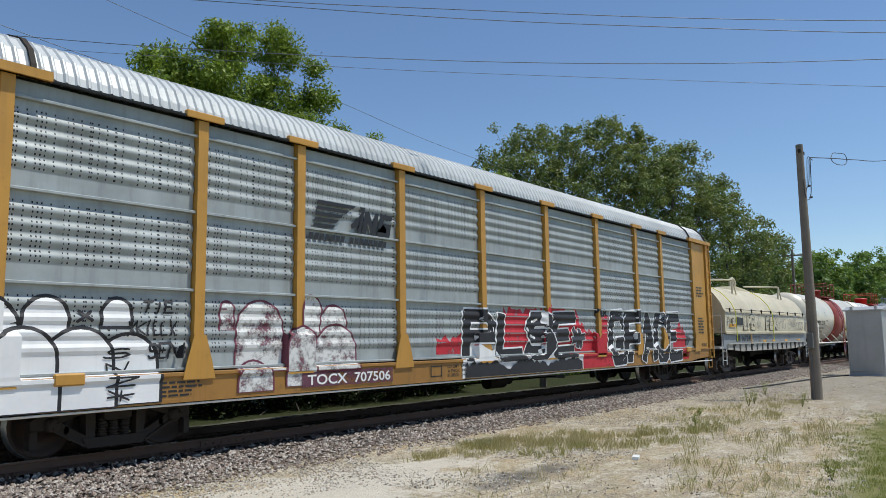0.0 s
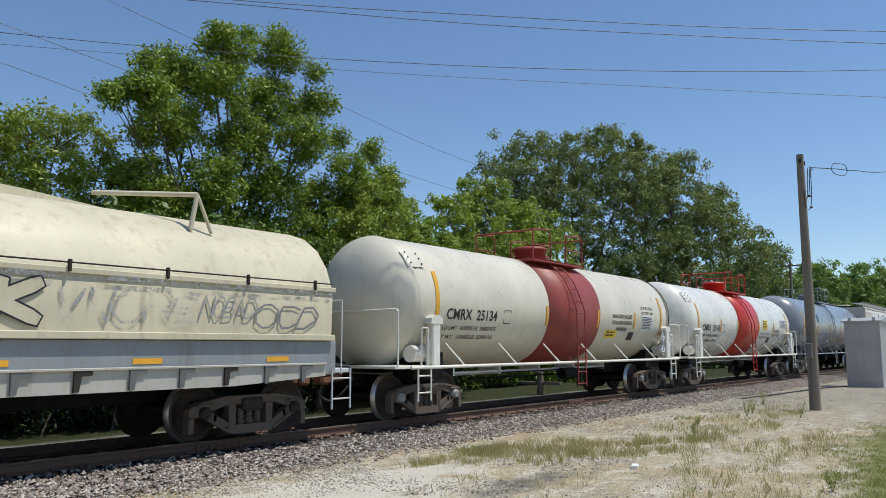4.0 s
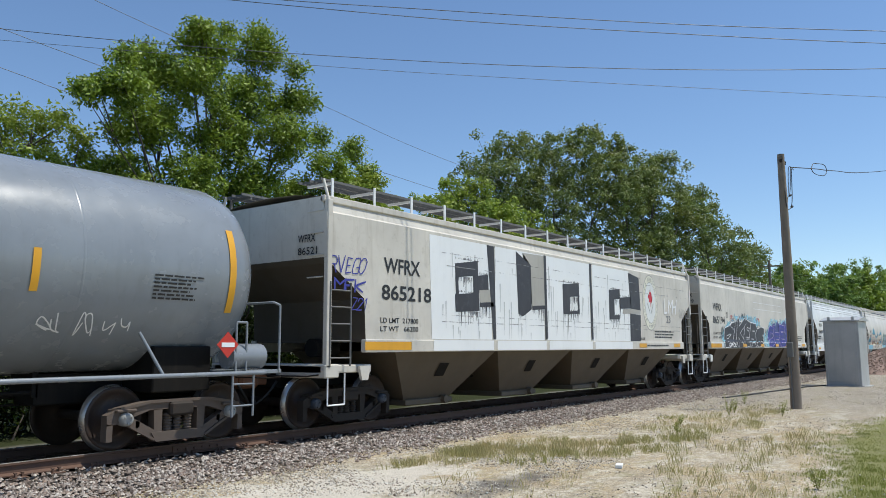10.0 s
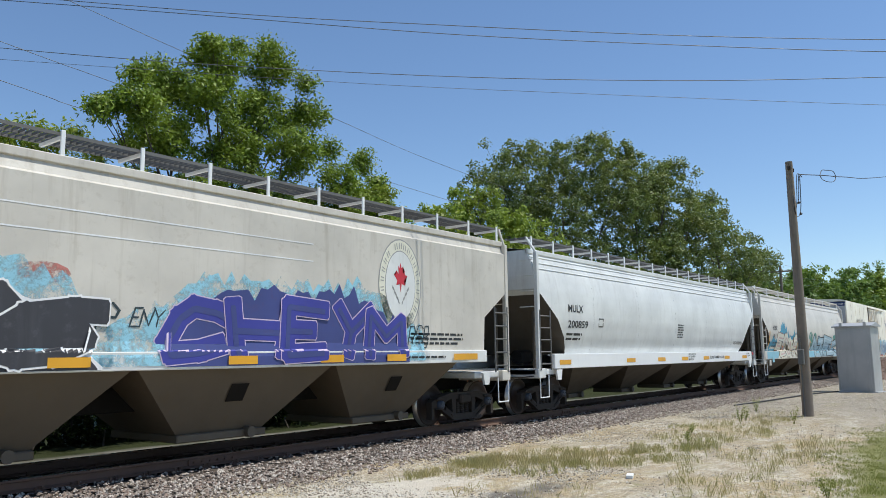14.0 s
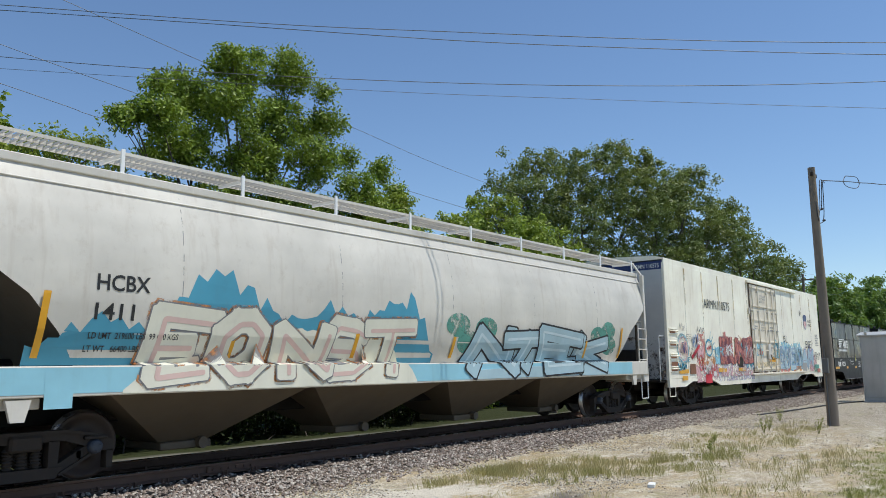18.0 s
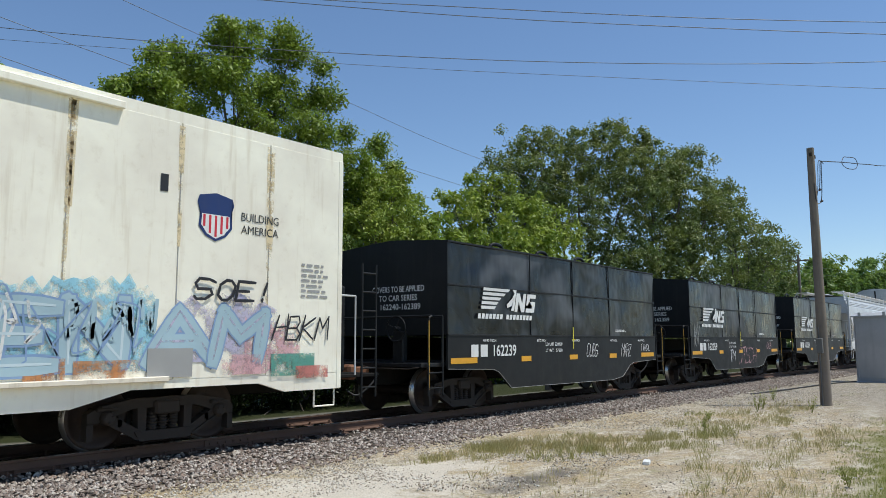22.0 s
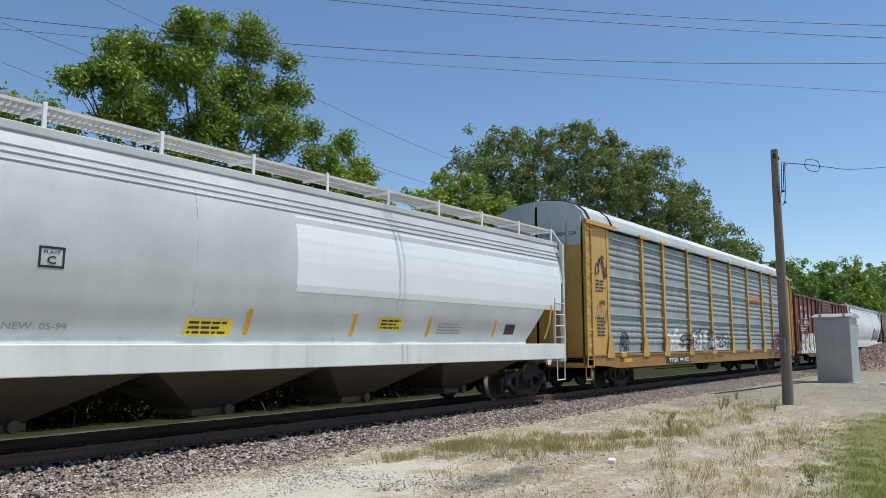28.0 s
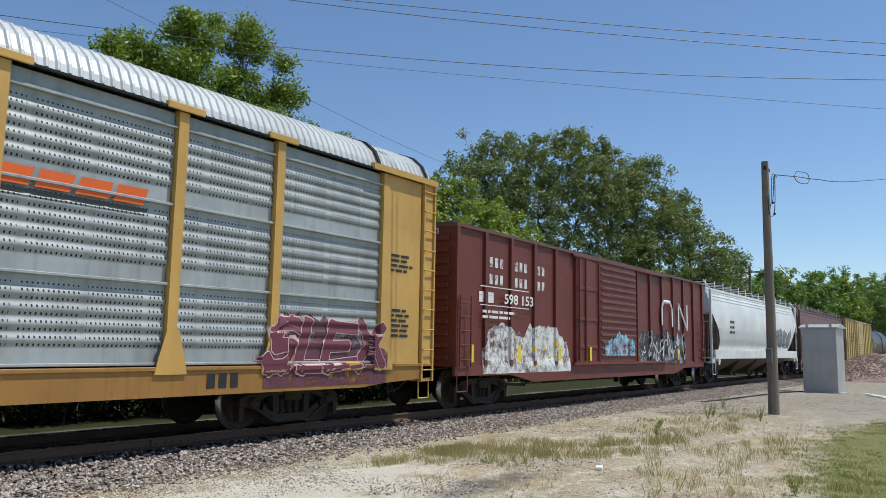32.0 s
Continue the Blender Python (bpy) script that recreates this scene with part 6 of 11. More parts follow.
def ladder(car, x0, x1, z0, z1, y, rungs, material, r=0.016, stiles=True):
    s = Shape()
    if stiles:
        for x in (x0, x1):
            s.rod((x, y, z0), (x, y, z1), r * 1.3, 6)
    for k in range(rungs):
        z = z0 + (k + 0.5) * (z1 - z0) / rungs
        s.rod((x0, y, z), (x1, y, z), r, 6)
        if not stiles:
            for x in (x0, x1):
                s.rod((x, y, z), (x, y + 0.07, z), r, 6)
    return part("ladder", s, material, car)


def stirrup(car, x0, x1, z0, z1, y, material):
    s = Shape().pipe([(x0, y, z1), (x0, y, z0), (x1, y, z0), (x1, y, z1)], 0.016)
    return part("sill_step", s, material, car)


def rail_loop(car, pts, material, r=0.016, name="handrail"):
    return part(name, Shape().pipe(pts, r), material, car)


def reflectors(car, xs, z0, z1, w, surf, material="reflector"):
    for x in xs:
        patch("reflector", [rect(x - w / 2, x + w / 2, z0, z1)], surf, material, car, 0.005, 0.2)


def car_thing(name, x, label, category="freight car"):
    c = thing(name, label, category, "cars of the freight train")
    CARS.append((c, x))
    return c


def brake_rig(car, x, z=0.75):
    s = Shape().rod((x - 0.35, -0.5, z), (x + 0.35, -0.5, z), 0.16, 12)
    s.rod((x + 0.5, -0.2, z), (x + 1.1, -0.2, z), 0.12, 12)
    s.rod((x - 3.2, -0.4, z + 0.1), (x + 3.2, -0.4, z + 0.1), 0.018, 6)
    s.rod((x - 4.0, 0.1, z - 0.05), (x + 4.0, 0.1, z - 0.05), 0.02, 6)
    part("brake_rigging", s, "under_black", car)


def brake_wheel(car, x, y, z, material):
    s = Shape()
    pts = [(x, y + math.cos(a) * 0.26, z + math.sin(a) * 0.26) for a in [k * math.pi / 8 for k in range(17)]]
    s.pipe(pts, 0.015)
    for k in range(4):
        a = k * math.pi / 2 + 0.4
        s.rod((x, y, z), (x, y + math.cos(a) * 0.26, z + math.sin(a) * 0.26), 0.011, 5)
    s.rod((x - 0.06, y, z), (x + 0.1, y, z), 0.05, 8)
    part("brake_wheel", s, material, car)

# ---- the cars: lengths along x, near side towards -y, z = 0 on the rail heads ----


def plain_mark(car, x, z, w, h, surf, material):
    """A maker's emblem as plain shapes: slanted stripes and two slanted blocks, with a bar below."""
    lean = lambda u, v: (x + w * (u + 0.055 * v), z + h * v)
    ends = (0.47, 0.40, 0.33, 0.29, 0.26)
    polys = []
    for k in range(5):
        top = 1 - 0.20 * k
        polys.append([lean(0.0, top - 0.13), lean(ends[k] - 0.03, top - 0.13), lean(ends[k], top), lean(0.0, top)])
    # the dark gap beside the stripes ends in a curved white edge
    polys.append([lean(u, v) for u, v in ((0.52, 1.0), (0.59, 1.0), (0.59, 0.04), (0.53, 0.04), (0.55, 0.28), (0.46, 0.16), (0.44, 0.30), (0.53, 0.62), (0.56, 0.84))])
    polys.append([lean(0.60 + 0.19 * u, 0.86 * v) for u, v in ((0, 0), (0.28, 0), (0.30, 0.55), (0.66, 0), (0.98, 0), (0.98, 1), (0.70, 1), (0.68, 0.45), (0.32, 1), (0.0, 1))])
    for poly in polys:
        patch("emblem", [poly], surf, material, car, 0.006, 0)
    bend = [(1.0, 0.78), (0.34, 0.78), (0.34, 0.60), (1.0, 0.60), (1.0, 0.0), (0.0, 0.0), (0.0, 0.22), (0.66, 0.22), (0.66, 0.38), (0.0, 0.38), (0.0, 1.0), (1.0, 1.0)]
    patch("emblem", [[lean(0.81 + 0.17 * u, 0.86 * v) for u, v in bend]], surf, material, car, 0.0075, 0)
    bx = -0.03
    for n in (7, 8):
        for i in range(n):
            patch("emblem_bar", [[lean(bx + i * 0.063, -0.36), lean(bx + i * 0.063 + 0.046, -0.36), lean(bx + i * 0.063 + 0.046, -0.14), lean(bx + i * 0.063, -0.14)]], surf, material, car, 0.006, 0)
        bx += (n + 0.8) * 0.063


RACK_POSTS = (-11.5, -8.7, -6.75, -4.15, -1.4, 1.4, 4.15, 6.75, 8.7, 11.5)
RACK_CUTS = tuple(p + d for p in RACK_POSTS for d in (-0.31, -0.295, -0.101, -0.087, 0.087, 0.101, 0.295, 0.31))


def rack_wave(z):
    """Depth of the panels' corrugation at that height."""
    u = ((z - 1.35) / 1.17) % 1.0
    return 0.032 * (0.5 - 0.5 * math.cos(2 * math.pi * (z - 1.35) / 0.195)) if u < 0.70 else 0.0


def rack_side(px, pz):
    """An autorack's painted side: sill, posts with their feet, and corrugated panels."""
    if pz < 1.1:
        return -1.632 if pz > 1.0 else -1.602
    for p in RACK_POSTS:
        if abs(px - p) < (0.3 if pz < 1.64 else 0.095):
            return -1.637 if pz < 1.64 else -1.602
    return -1.50 - rack_wave(pz) if abs(px) < 11.5 else -1.582


RACK = dict(surf=rack_side, step=0.0488, cuts=RACK_CUTS)


def autorack(x, label, yellow, marks, panel="panel_zinc"):
    c = car_thing("autorack", x, label, "autorack")
    half, y = 13.12, 1.6
    for dx in (-9.65, 9.65):
        truck(c, dx)
    couplers(c, half)
    part("floor", Shape().box(-half, half, -1.5, 1.5, 0.86, 1.0), "under_black", c)
    part("centre_sill", Shape().box(-half, half, -0.32, 0.32, 0.62, 0.86, 0.02), "under_black", c)
    sill = Shape().prism([(-half, 1.08), (-half, 0.80), (-half + 1.6, 0.72), (-half + 2.2, 0.66), (half - 2.2, 0.66), (half - 1.6, 0.72), (half, 0.80), (half, 1.08)], -y, -y + 0.10)
    sill.box(-half, half, -y - 0.03, -y, 1.03, 1.09, 0.008)
    part("side_sill", sill, "rack_sill", c)
    sill2 = Shape().box(-half, half, y - 0.1, y, 0.66, 1.08, 0.01)
    part("side_sill", sill2, yellow, c)
    posts = list(RACK_POSTS)
    # corrugated, perforated panels, one bay each
    prof = []
    z = 1.12
    while z < 4.86:
        prof.append((z, rack_wave(z)))
        z += 0.0195
    for a, b in zip(posts, posts[1:]):
        for sd in (-1, 1):
            w = b - a - 0.20
            s = Shape()
            s.sheet([[(a + 0.1 + w * k / 2, sd * (y - 0.10 + q), z) for k in range(3)] for z, q in prof], True)
            part("side_panel", s, panel, c)
        # the ledges between the panel rows
        for z in (1.13, 2.28, 3.45, 4.62):
            part("panel_ledge", Shape().box(a + 0.08, b - 0.08, -y + 0.03, -y + 0.10, z - 0.02, z + 0.02, 0.006), "panel_zinc", c)
    for px in posts:
        for sd in (-1, 1):
            s = Shape()
            s.prism([(px - 0.085, 1.05), (px + 0.085, 1.05), (px + 0.085, 4.95), (px - 0.085, 4.95)], sd * y if sd < 0 else y - 0.13, sd * y + 0.13 if sd < 0 else y)
            s.prism([(px - 0.27, 0.98), (px + 0.27, 0.98), (px + 0.22, 1.2), (px + 0.10, 1.62), (px - 0.10, 1.62), (px - 0.22, 1.2)], sd * (y + 0.02), sd * (y + 0.035))
            s.box(px - 0.33, px + 0.33, min(sd * (y - 0.02), sd * (y + 0.06)), max(sd * (y - 0.02), sd * (y + 0.06)), 4.86, 4.97, 0.01)
            part("side_post", s, yellow, c)
    # roof: ribbed sheets over a rounded section
    sec = [(-1.60, 4.90), (-1.57, 5.03), (-1.46, 5.25), (-1.22, 5.46), (-0.85, 5.60), (-0.4, 5.66), (0.0, 5.68), (0.4, 5.66), (0.85, 5.60), (1.22, 5.46), (1.46, 5.25), (1.57, 5.03), (1.60, 4.90)]
    s, rows, k = Shape(), [], 0
    xx = -half + 0.3
    while xx <= half - 0.3:
        q = (0.0, 0.018, 0.018, 0.0, 0.0, 0.0)[k % 6]
        rows.append([(xx, yy * (1 + q * 0.6), z + q) for yy, z in sec])
        xx += 0.0255
        k += 1
    s.sheet(rows, False)
    part("roof", s, "roof_zinc", c, "ribbed galvanised roof sheets")
    for ex in (-half + 0.34, -half + 1.9, half - 1.9, half - 0.34):
        s = Shape().slab([(yy * 1.016, z + 0.012) for yy, z in sec] + [(yy * 1.03, z + 0.034) for yy, z in reversed(sec)], ex - 0.035, ex + 0.035)
        part("roof_strap", s, "cast_steel", c)
    part("roof_lip", Shape().box(-half + 0.3, half - 0.3, -1.64, -1.58, 4.86, 4.90, 0.006), "sooty_black", c)
    # ends: yellow corner box, ladder, two leaves with a dark gap, grey upper part
    for sg in (-1, 1):
        xe = sg * half
        lo, hi = sorted((sg * 11.5, xe - sg * 0.45))
        s = Shape().box(lo, hi, -y + 0.02, -y + 0.08, 1.05, 4.88, 0.01)
        part("corner_sheet", s, yellow, c)
        part("corner_sheet", Shape().box(lo, hi, y - 0.08, y - 0.02, 1.05, 4.88, 0.01), yellow, c)
        lo, hi = sorted((xe, xe - sg * 0.42))
        s = Shape().box(lo, hi, -y, -y + 0.05, 0.72, 4.98, 0.008)
        part("ladder_post", s, yellow, c)
        for q in (lo, hi - 0.05):
            part("ladder_stile", Shape().box(q, q + 0.05, -y - 0.045, -y - 0.002, 0.72, 4.98, 0.006), yellow, c)
        ladder(c, lo + 0.03, hi - 0.03, 0.75, 4.9, -y - 0.06, 10, yellow, 0.014, False)
        lo, hi = sorted((xe, sg * 11.0))
        part("top_bracket", Shape().prism([(lo, 4.86), (hi, 4.86), (hi, 4.98), (lo, 4.98)], -y - 0.09, -y + 0.02), yellow, c)
        part("end_bulkhead", Shape().slab(sec, min(xe - sg * 0.16, xe - sg * 0.34), max(xe - sg * 0.16, xe - sg * 0.34)), "roof_zinc", c, "plain grey bulkhead under the roof's end")
        for sd in (-1, 1):
            a, b = sorted((sd * 0.05, sd * 1.46))
            part("end_door", Shape().box(min(xe - sg * 0.12, xe - sg * 0.06), max(xe - sg * 0.12, xe - sg * 0.06), a, b, 0.95, 4.25, 0.02), yellow, c)
            up = [(a, 4.25), (b, 4.25), (b, 5.1 if sd > 0 else 5.58), (a, 5.58 if sd > 0 else 5.1)]
            part("end_door_top", Shape().slab(up, min(xe - sg * 0.12, xe - sg * 0.06), max(xe - sg * 0.12, xe - sg * 0.06)), "roof_zinc", c, "bare grey upper door leaf")
            for k in range(2):
                yy = sd * (0.45 + 0.55 * k)
                part("lock_rod", Shape().rod((xe - sg * 0.04, yy, 1.0), (xe - sg * 0.04, yy, 5.2 - 0.25 * k), 0.016, 6), yellow if k else "roof_zinc", c)
        part("door_gap", Shape().box(min(xe - sg * 0.13, xe - sg * 0.10), max(xe - sg * 0.13, xe - sg * 0.10), -0.06, 0.06, 0.95, 5.5), "under_black", c)
        part("end_sill", Shape().box(min(xe, xe - sg * 0.3), max(xe, xe - sg * 0.3), -1.5, 1.5, 0.72, 0.98, 0.02), yellow, c)
        stirrup(c, xe - sg * 0.05, xe - sg * 0.40, 0.38, 0.76, -1.55, yellow)
        part("winch_bracket", Shape().box(sg * 10.6 - 0.2, sg * 10.6 + 0.2, -y - 0.06, -y, 0.98, 1.14, 0.02), yellow, c)
        small_print(sg * 12.05 - 0.35, sg * 12.05 + 0.35, 2.9, 3.3, 4, flat_side(-1.585), "letter_black", c, 5)
        small_print(sg * 12.05 - 0.3, sg * 12.05 + 0.3, 1.6, 2.2, 6, flat_side(-1.585), "letter_black", c, 6)
        patch("reflector", [rect(sg * 10.2 - 0.35, sg * 10.2 + 0.35, 0.82, 0.94)], flat_side(), "reflector", c, 0.005, 0)
    brake_rig(c, 0.5, 0.45)
    marks(c)
    return c


SIDE = flat_side()
SILL = flat_side(-1.632)
PANEL = flat_side(-1.545)


def rack_one_marks(c):
    o = -15.23
    plain_mark(c, 8.78 + o, 3.46, 2.0, 0.52, PANEL, "letter_black")
    patch("name_plate", [rect(8.5 + o, 10.75 + o, 0.74, 1.0)], SIDE, "haze_plum", c, 0.022, 0)
    letters("TOCX  707506", 8.62 + o, 0.77, 2.05, 0.18, SIDE, "letter_white", c, 0.02, lift=0.026)
    small_print(5.9 + o, 6.6 + o, 0.74, 0.98, 4, SIDE, "letter_black", c, 3)
    for k, line in enumerate(("LD LMT  64000", "A DECK  40000", "B DECK  24000")):
        letters(line, 12.45 + o, 0.92 - k * 0.09, 0.75, 0.065, SIDE, "letter_black", c, 0.01)
    patch("plate_box", [rect(11.9 + o, 11.92 + o, 0.76, 0.98), rect(12.23 + o, 12.25 + o, 0.76, 0.98), rect(11.9 + o, 12.25 + o, 0.76, 0.78), rect(11.9 + o, 12.25 + o, 0.96, 0.98)], SIDE, "letter_black", c, 0.006, 0)
    letters("FB 660", 12.0, 1.14, 0.5, 0.13, flat_side(-1.585), "letter_black", c)
    off = lambda rows: [(a + o, b + o, z0, z1) for a, b, z0, z1 in rows]
    throwup(c, off([(3.2, 4.02, 0.72, 2.08), (4.08, 4.62, 0.9, 2.1), (5.1, 5.48, 1.72, 2.1), (5.05, 5.9, 0.7, 1.62), (4.35, 5.25, 0.68, 1.7), (3.65, 4.5, 0.68, 1.7), (3.1, 3.55, 0.68, 1.32)]), fill="spray_white", edge="spray_black", line=0.05, **RACK)
    part("air_pipe", Shape().rod((-13.0, -1.57, 0.63), (13.0, -1.57, 0.63), 0.018, 8), "rail_cream", c, "thin pale pipe under the sill")
    near = lambda px, pz: rack_side(px, pz)
    for k, (word, a, b, z0, z1) in enumerate((("TIE", 5.65, 6.15, 1.92, 2.12), ("XKILLX", 5.45, 6.2, 1.6, 1.86), ("SEN", 5.75, 6.25, 1.28, 1.54), ("X", 4.75, 4.95, 1.78, 1.98))):
        tag(c, word, a + o, b + o, z0, z1, near, "spray_black", 102 + k, 0.2, 0.016, 0.2, 0.1, 0.03)
    for k, word in enumerate("SNZ*"):
        tag(c, word, 5.15 + o, 5.5 + o, 1.3 - k * 0.19, 1.47 - k * 0.19, near, "spray_black", 130 + k, 0.16, 0.022, 0.2, 0.2, 0.03)
    throwup(c, off([(6.95, 7.18, 1.7, 2.12), (7.25, 8.15, 1.05, 2.15), (8.55, 9.0, 1.3, 2.28), (9.0, 9.6, 1.2, 2.12), (8.2, 8.95, 0.78, 1.75), (7.25, 7.9, 0.74, 1.2), (8.85, 9.85, 0.98, 1.78)]), fill="haze_white", edge="spray_plum", line=0.035, **RACK)
    flames(c, [(12.2 + o, 1.4), (12.5 + o, 1.5), (13.4 + o, 1.55), (13.6 + o, 1.3)], 1.2, material="haze_red", seed=104, spike=0.15, **RACK)
    flames(c, [(14.7 + o, 2.1), (15.9 + o, 2.2), (17.0 + o, 2.2), (18.2 + o, 2.1), (18.6 + o, 1.6), (19.4 + o, 1.5), (19.6 + o, 2.0), (20.2 + o, 2.1)], 0.7, material="haze_red", seed=105, spike=0.2, **RACK)
    flames(c, [(24.8 + o, 1.6), (25.4 + o, 1.9), (25.9 + o, 1.5)], 0.75, material="haze_red", seed=106, spike=0.25, **RACK)
    thick = dict(surf=rack_side, fine=0.021, gap=0.0042)
    flames(c, [(12.95 + o, 1.05), (13.3 + o, 1.5), (13.9 + o, 1.25), (16.0 + o, 1.15), (18.3 + o, 1.05)], 0.68, material="spray_white", seed=109, spike=0.06, lift=0.004, **RACK)
    spray_word(c, "PLSE", 13.1 + o, 18.05 + o, 0.98, 2.2, layers=coats("spray_white", "spray_black", 0.04), weight=0.25, seed=108, wild=0.05, slant=0.08, over=0.02, lift=0.009, **thick)
    flames(c, [(13.05 + o, 0.95), (14.2 + o, 1.0), (14.6 + o, 0.8), (15.4 + o, 1.05), (16.3 + o, 0.85), (17.2 + o, 1.0), (18.2 + o, 0.9)], 0.69, material="spray_black", seed=111, spike=0.1, lift=0.0345, **RACK)
    spray_word(c, "*", 17.9 + o, 18.5 + o, 1.2, 1.8, layers=coats("spray_white", "spray_char", 0.03), weight=0.3, seed=4, lift=0.035, **thick)
    spray_word(c, "GFACE", 20.05 + o, 25.3 + o, 0.70, 2.33, layers=coats("spray_white", "spray_black", 0.045), weight=0.31, seed=109, wild=0.05, slant=0.02, over=0.05, lift=0.006, **thick)
    tag(c, "TVER", 19.15 + o, 19.95 + o, 2.08, 2.33, near, "spray_black", 110, 0.3, 0.01, 0.1, 0.1, 0.034)
    tag(c, "BDA", 25.85 + o, 26.25 + o, 1.2, 1.6, near, "spray_black", 106, 0.2, 0.01, 0.2, 0.1, 0.05)


def rack_two_marks(c):
    o = -265.9
    patch("name_plate", [rect(259.1 + o, 261.5 + o, 0.72, 0.93)], SILL, "letter_black", c, 0.003, 0)
    letters("TTGX  941503", 259.25 + o, 0.75, 2.1, 0.15, SILL, "letter_white", c, 0.02, lift=0.008)
    letters("R1", 263.3 + o, 0.78, 0.4, 0.16, SIDE, "letter_black", c, 0.02)
    patch("emblem", [rect(270.0 + o, 272.15 + o, 3.27, 3.32)], PANEL, "letter_black", c, 0.006, 0)
    bars = []
    for k in range(4):
        bx = 270.02 + o + k * 0.535
        bars += [[(bx, 3.36), (bx + 0.46, 3.36), (bx + 0.53, 3.60), (bx + 0.07, 3.60)]]
    for bar in bars:
        patch("emblem", [bar], PANEL, "orange_red", c, 0.007, 0)
    patch("emblem", [[(274.6 + o - 1.3 + k * 0.22, 0.76), (274.75 + o - 1.3 + k * 0.22, 0.76), (274.75 + o - 1.3 + k * 0.22, 0.98), (274.6 + o - 1.3 + k * 0.22, 0.98)] for k in range(3)], SIDE, "letter_black", c, 0.006, 0)
    letters("LD LMT 80000", 264.75 + o, 0.84, 0.95, 0.08, SIDE, "letter_black", c, 0.015)
    patch("plate_box", [rect(264.05 + o, 264.07 + o, 0.78, 1.0), rect(264.38 + o, 264.4 + o, 0.78, 1.0), rect(264.05 + o, 264.4 + o, 0.78, 0.80), rect(264.05 + o, 264.4 + o, 0.98, 1.0)], SIDE, "letter_black", c, 0.006, 0)
    letters("6888", 253.75 + o, 2.55, 0.4, 0.13, flat_side(-1.585), "letter_black", c)
    end_letters("EXCESS HEIGHT CAR", -0.1 + 0.0, 4.55, 1.25, 0.11, -13.06, "letter_black", c)
    end_letters("TTGX", -0.2, 4.05, 0.5, 0.13, -13.06, "letter_black", c)
    end_letters("941503", -0.2, 3.85, 0.62, 0.13, -13.06, "letter_black", c)
    scrawl(c, 253.5 + o, 254.3 + o, 3.3, 4.0, flat_side(-1.59), 111, "spray_black", 4, 0.05)
    scrawl(c, 253.4 + o, 254.3 + o, 1.9, 2.7, flat_side(-1.59), 112, "spray_black", 4, 0.015)
    off = lambda rows: [(a + o, b + o, z0, z1) for a, b, z0, z1 in rows]
    throwup(c, off([(259.4, 260.1, 1.14, 1.85), (260.0, 260.8, 1.14, 1.95), (260.7, 261.4, 1.14, 1.8)]), fill="haze_white", edge="haze_white", line=0.01, **RACK)
    throwup(c, off([(261.9, 262.7, 1.13, 1.9), (262.6, 263.4, 1.13, 1.82), (263.3, 264.4, 1.13, 1.92), (264.5, 265.3, 1.13, 1.75), (265.2, 266.1, 1.13, 1.7), (266.0, 266.7, 1.13, 1.78)]), fill="haze_white", edge="haze_grey", line=0.02, **RACK)
    near = lambda px, pz: rack_side(px, pz)
    for k, (word, a, b, z0, z1, w) in enumerate((("S", 260.6, 261.8, 1.3, 1.75, 0.1), ("GTUE", 261.9, 264.6, 1.14, 2.0, 0.08), ("CES", 264.9, 266.4, 1.25, 1.75, 0.1), ("WILL", 265.8, 266.9, 1.6, 1.95, 0.12), ("Y2", 266.2, 266.9, 1.2, 1.55, 0.12))):
        tag(c, word, a + o, b + o, z0, z1, near, "spray_black", 116 + k, w, 0.03, 0.25, 0.1, 0.034)
    throwup(c, off([(255.35, 256.0, 1.13, 1.72)]), fill="haze_grey", edge="spray_black", line=0.05, **RACK)
    flames(c, [(274.4 + o, 1.2), (274.7 + o, 1.9), (275.6 + o, 1.85), (276.6 + o, 1.75), (277.5 + o, 1.3)], 0.72, material="haze_plum", seed=121, spike=0.15, lift=0.004, **RACK)
    spray_word(c, "SLEX", 274.5 + o, 277.4 + o, 0.95, 1.95, rack_side, [("spray_outline", "spray_blush", 1.0, 0.03, 0, 0), ("spray_fill", "spray_plum", 1.0, 0.0, 0, 0)], 0.3, 0.034, 118, 0.15, 0.15, 0.08, 0.008, 0.004, 0.6)


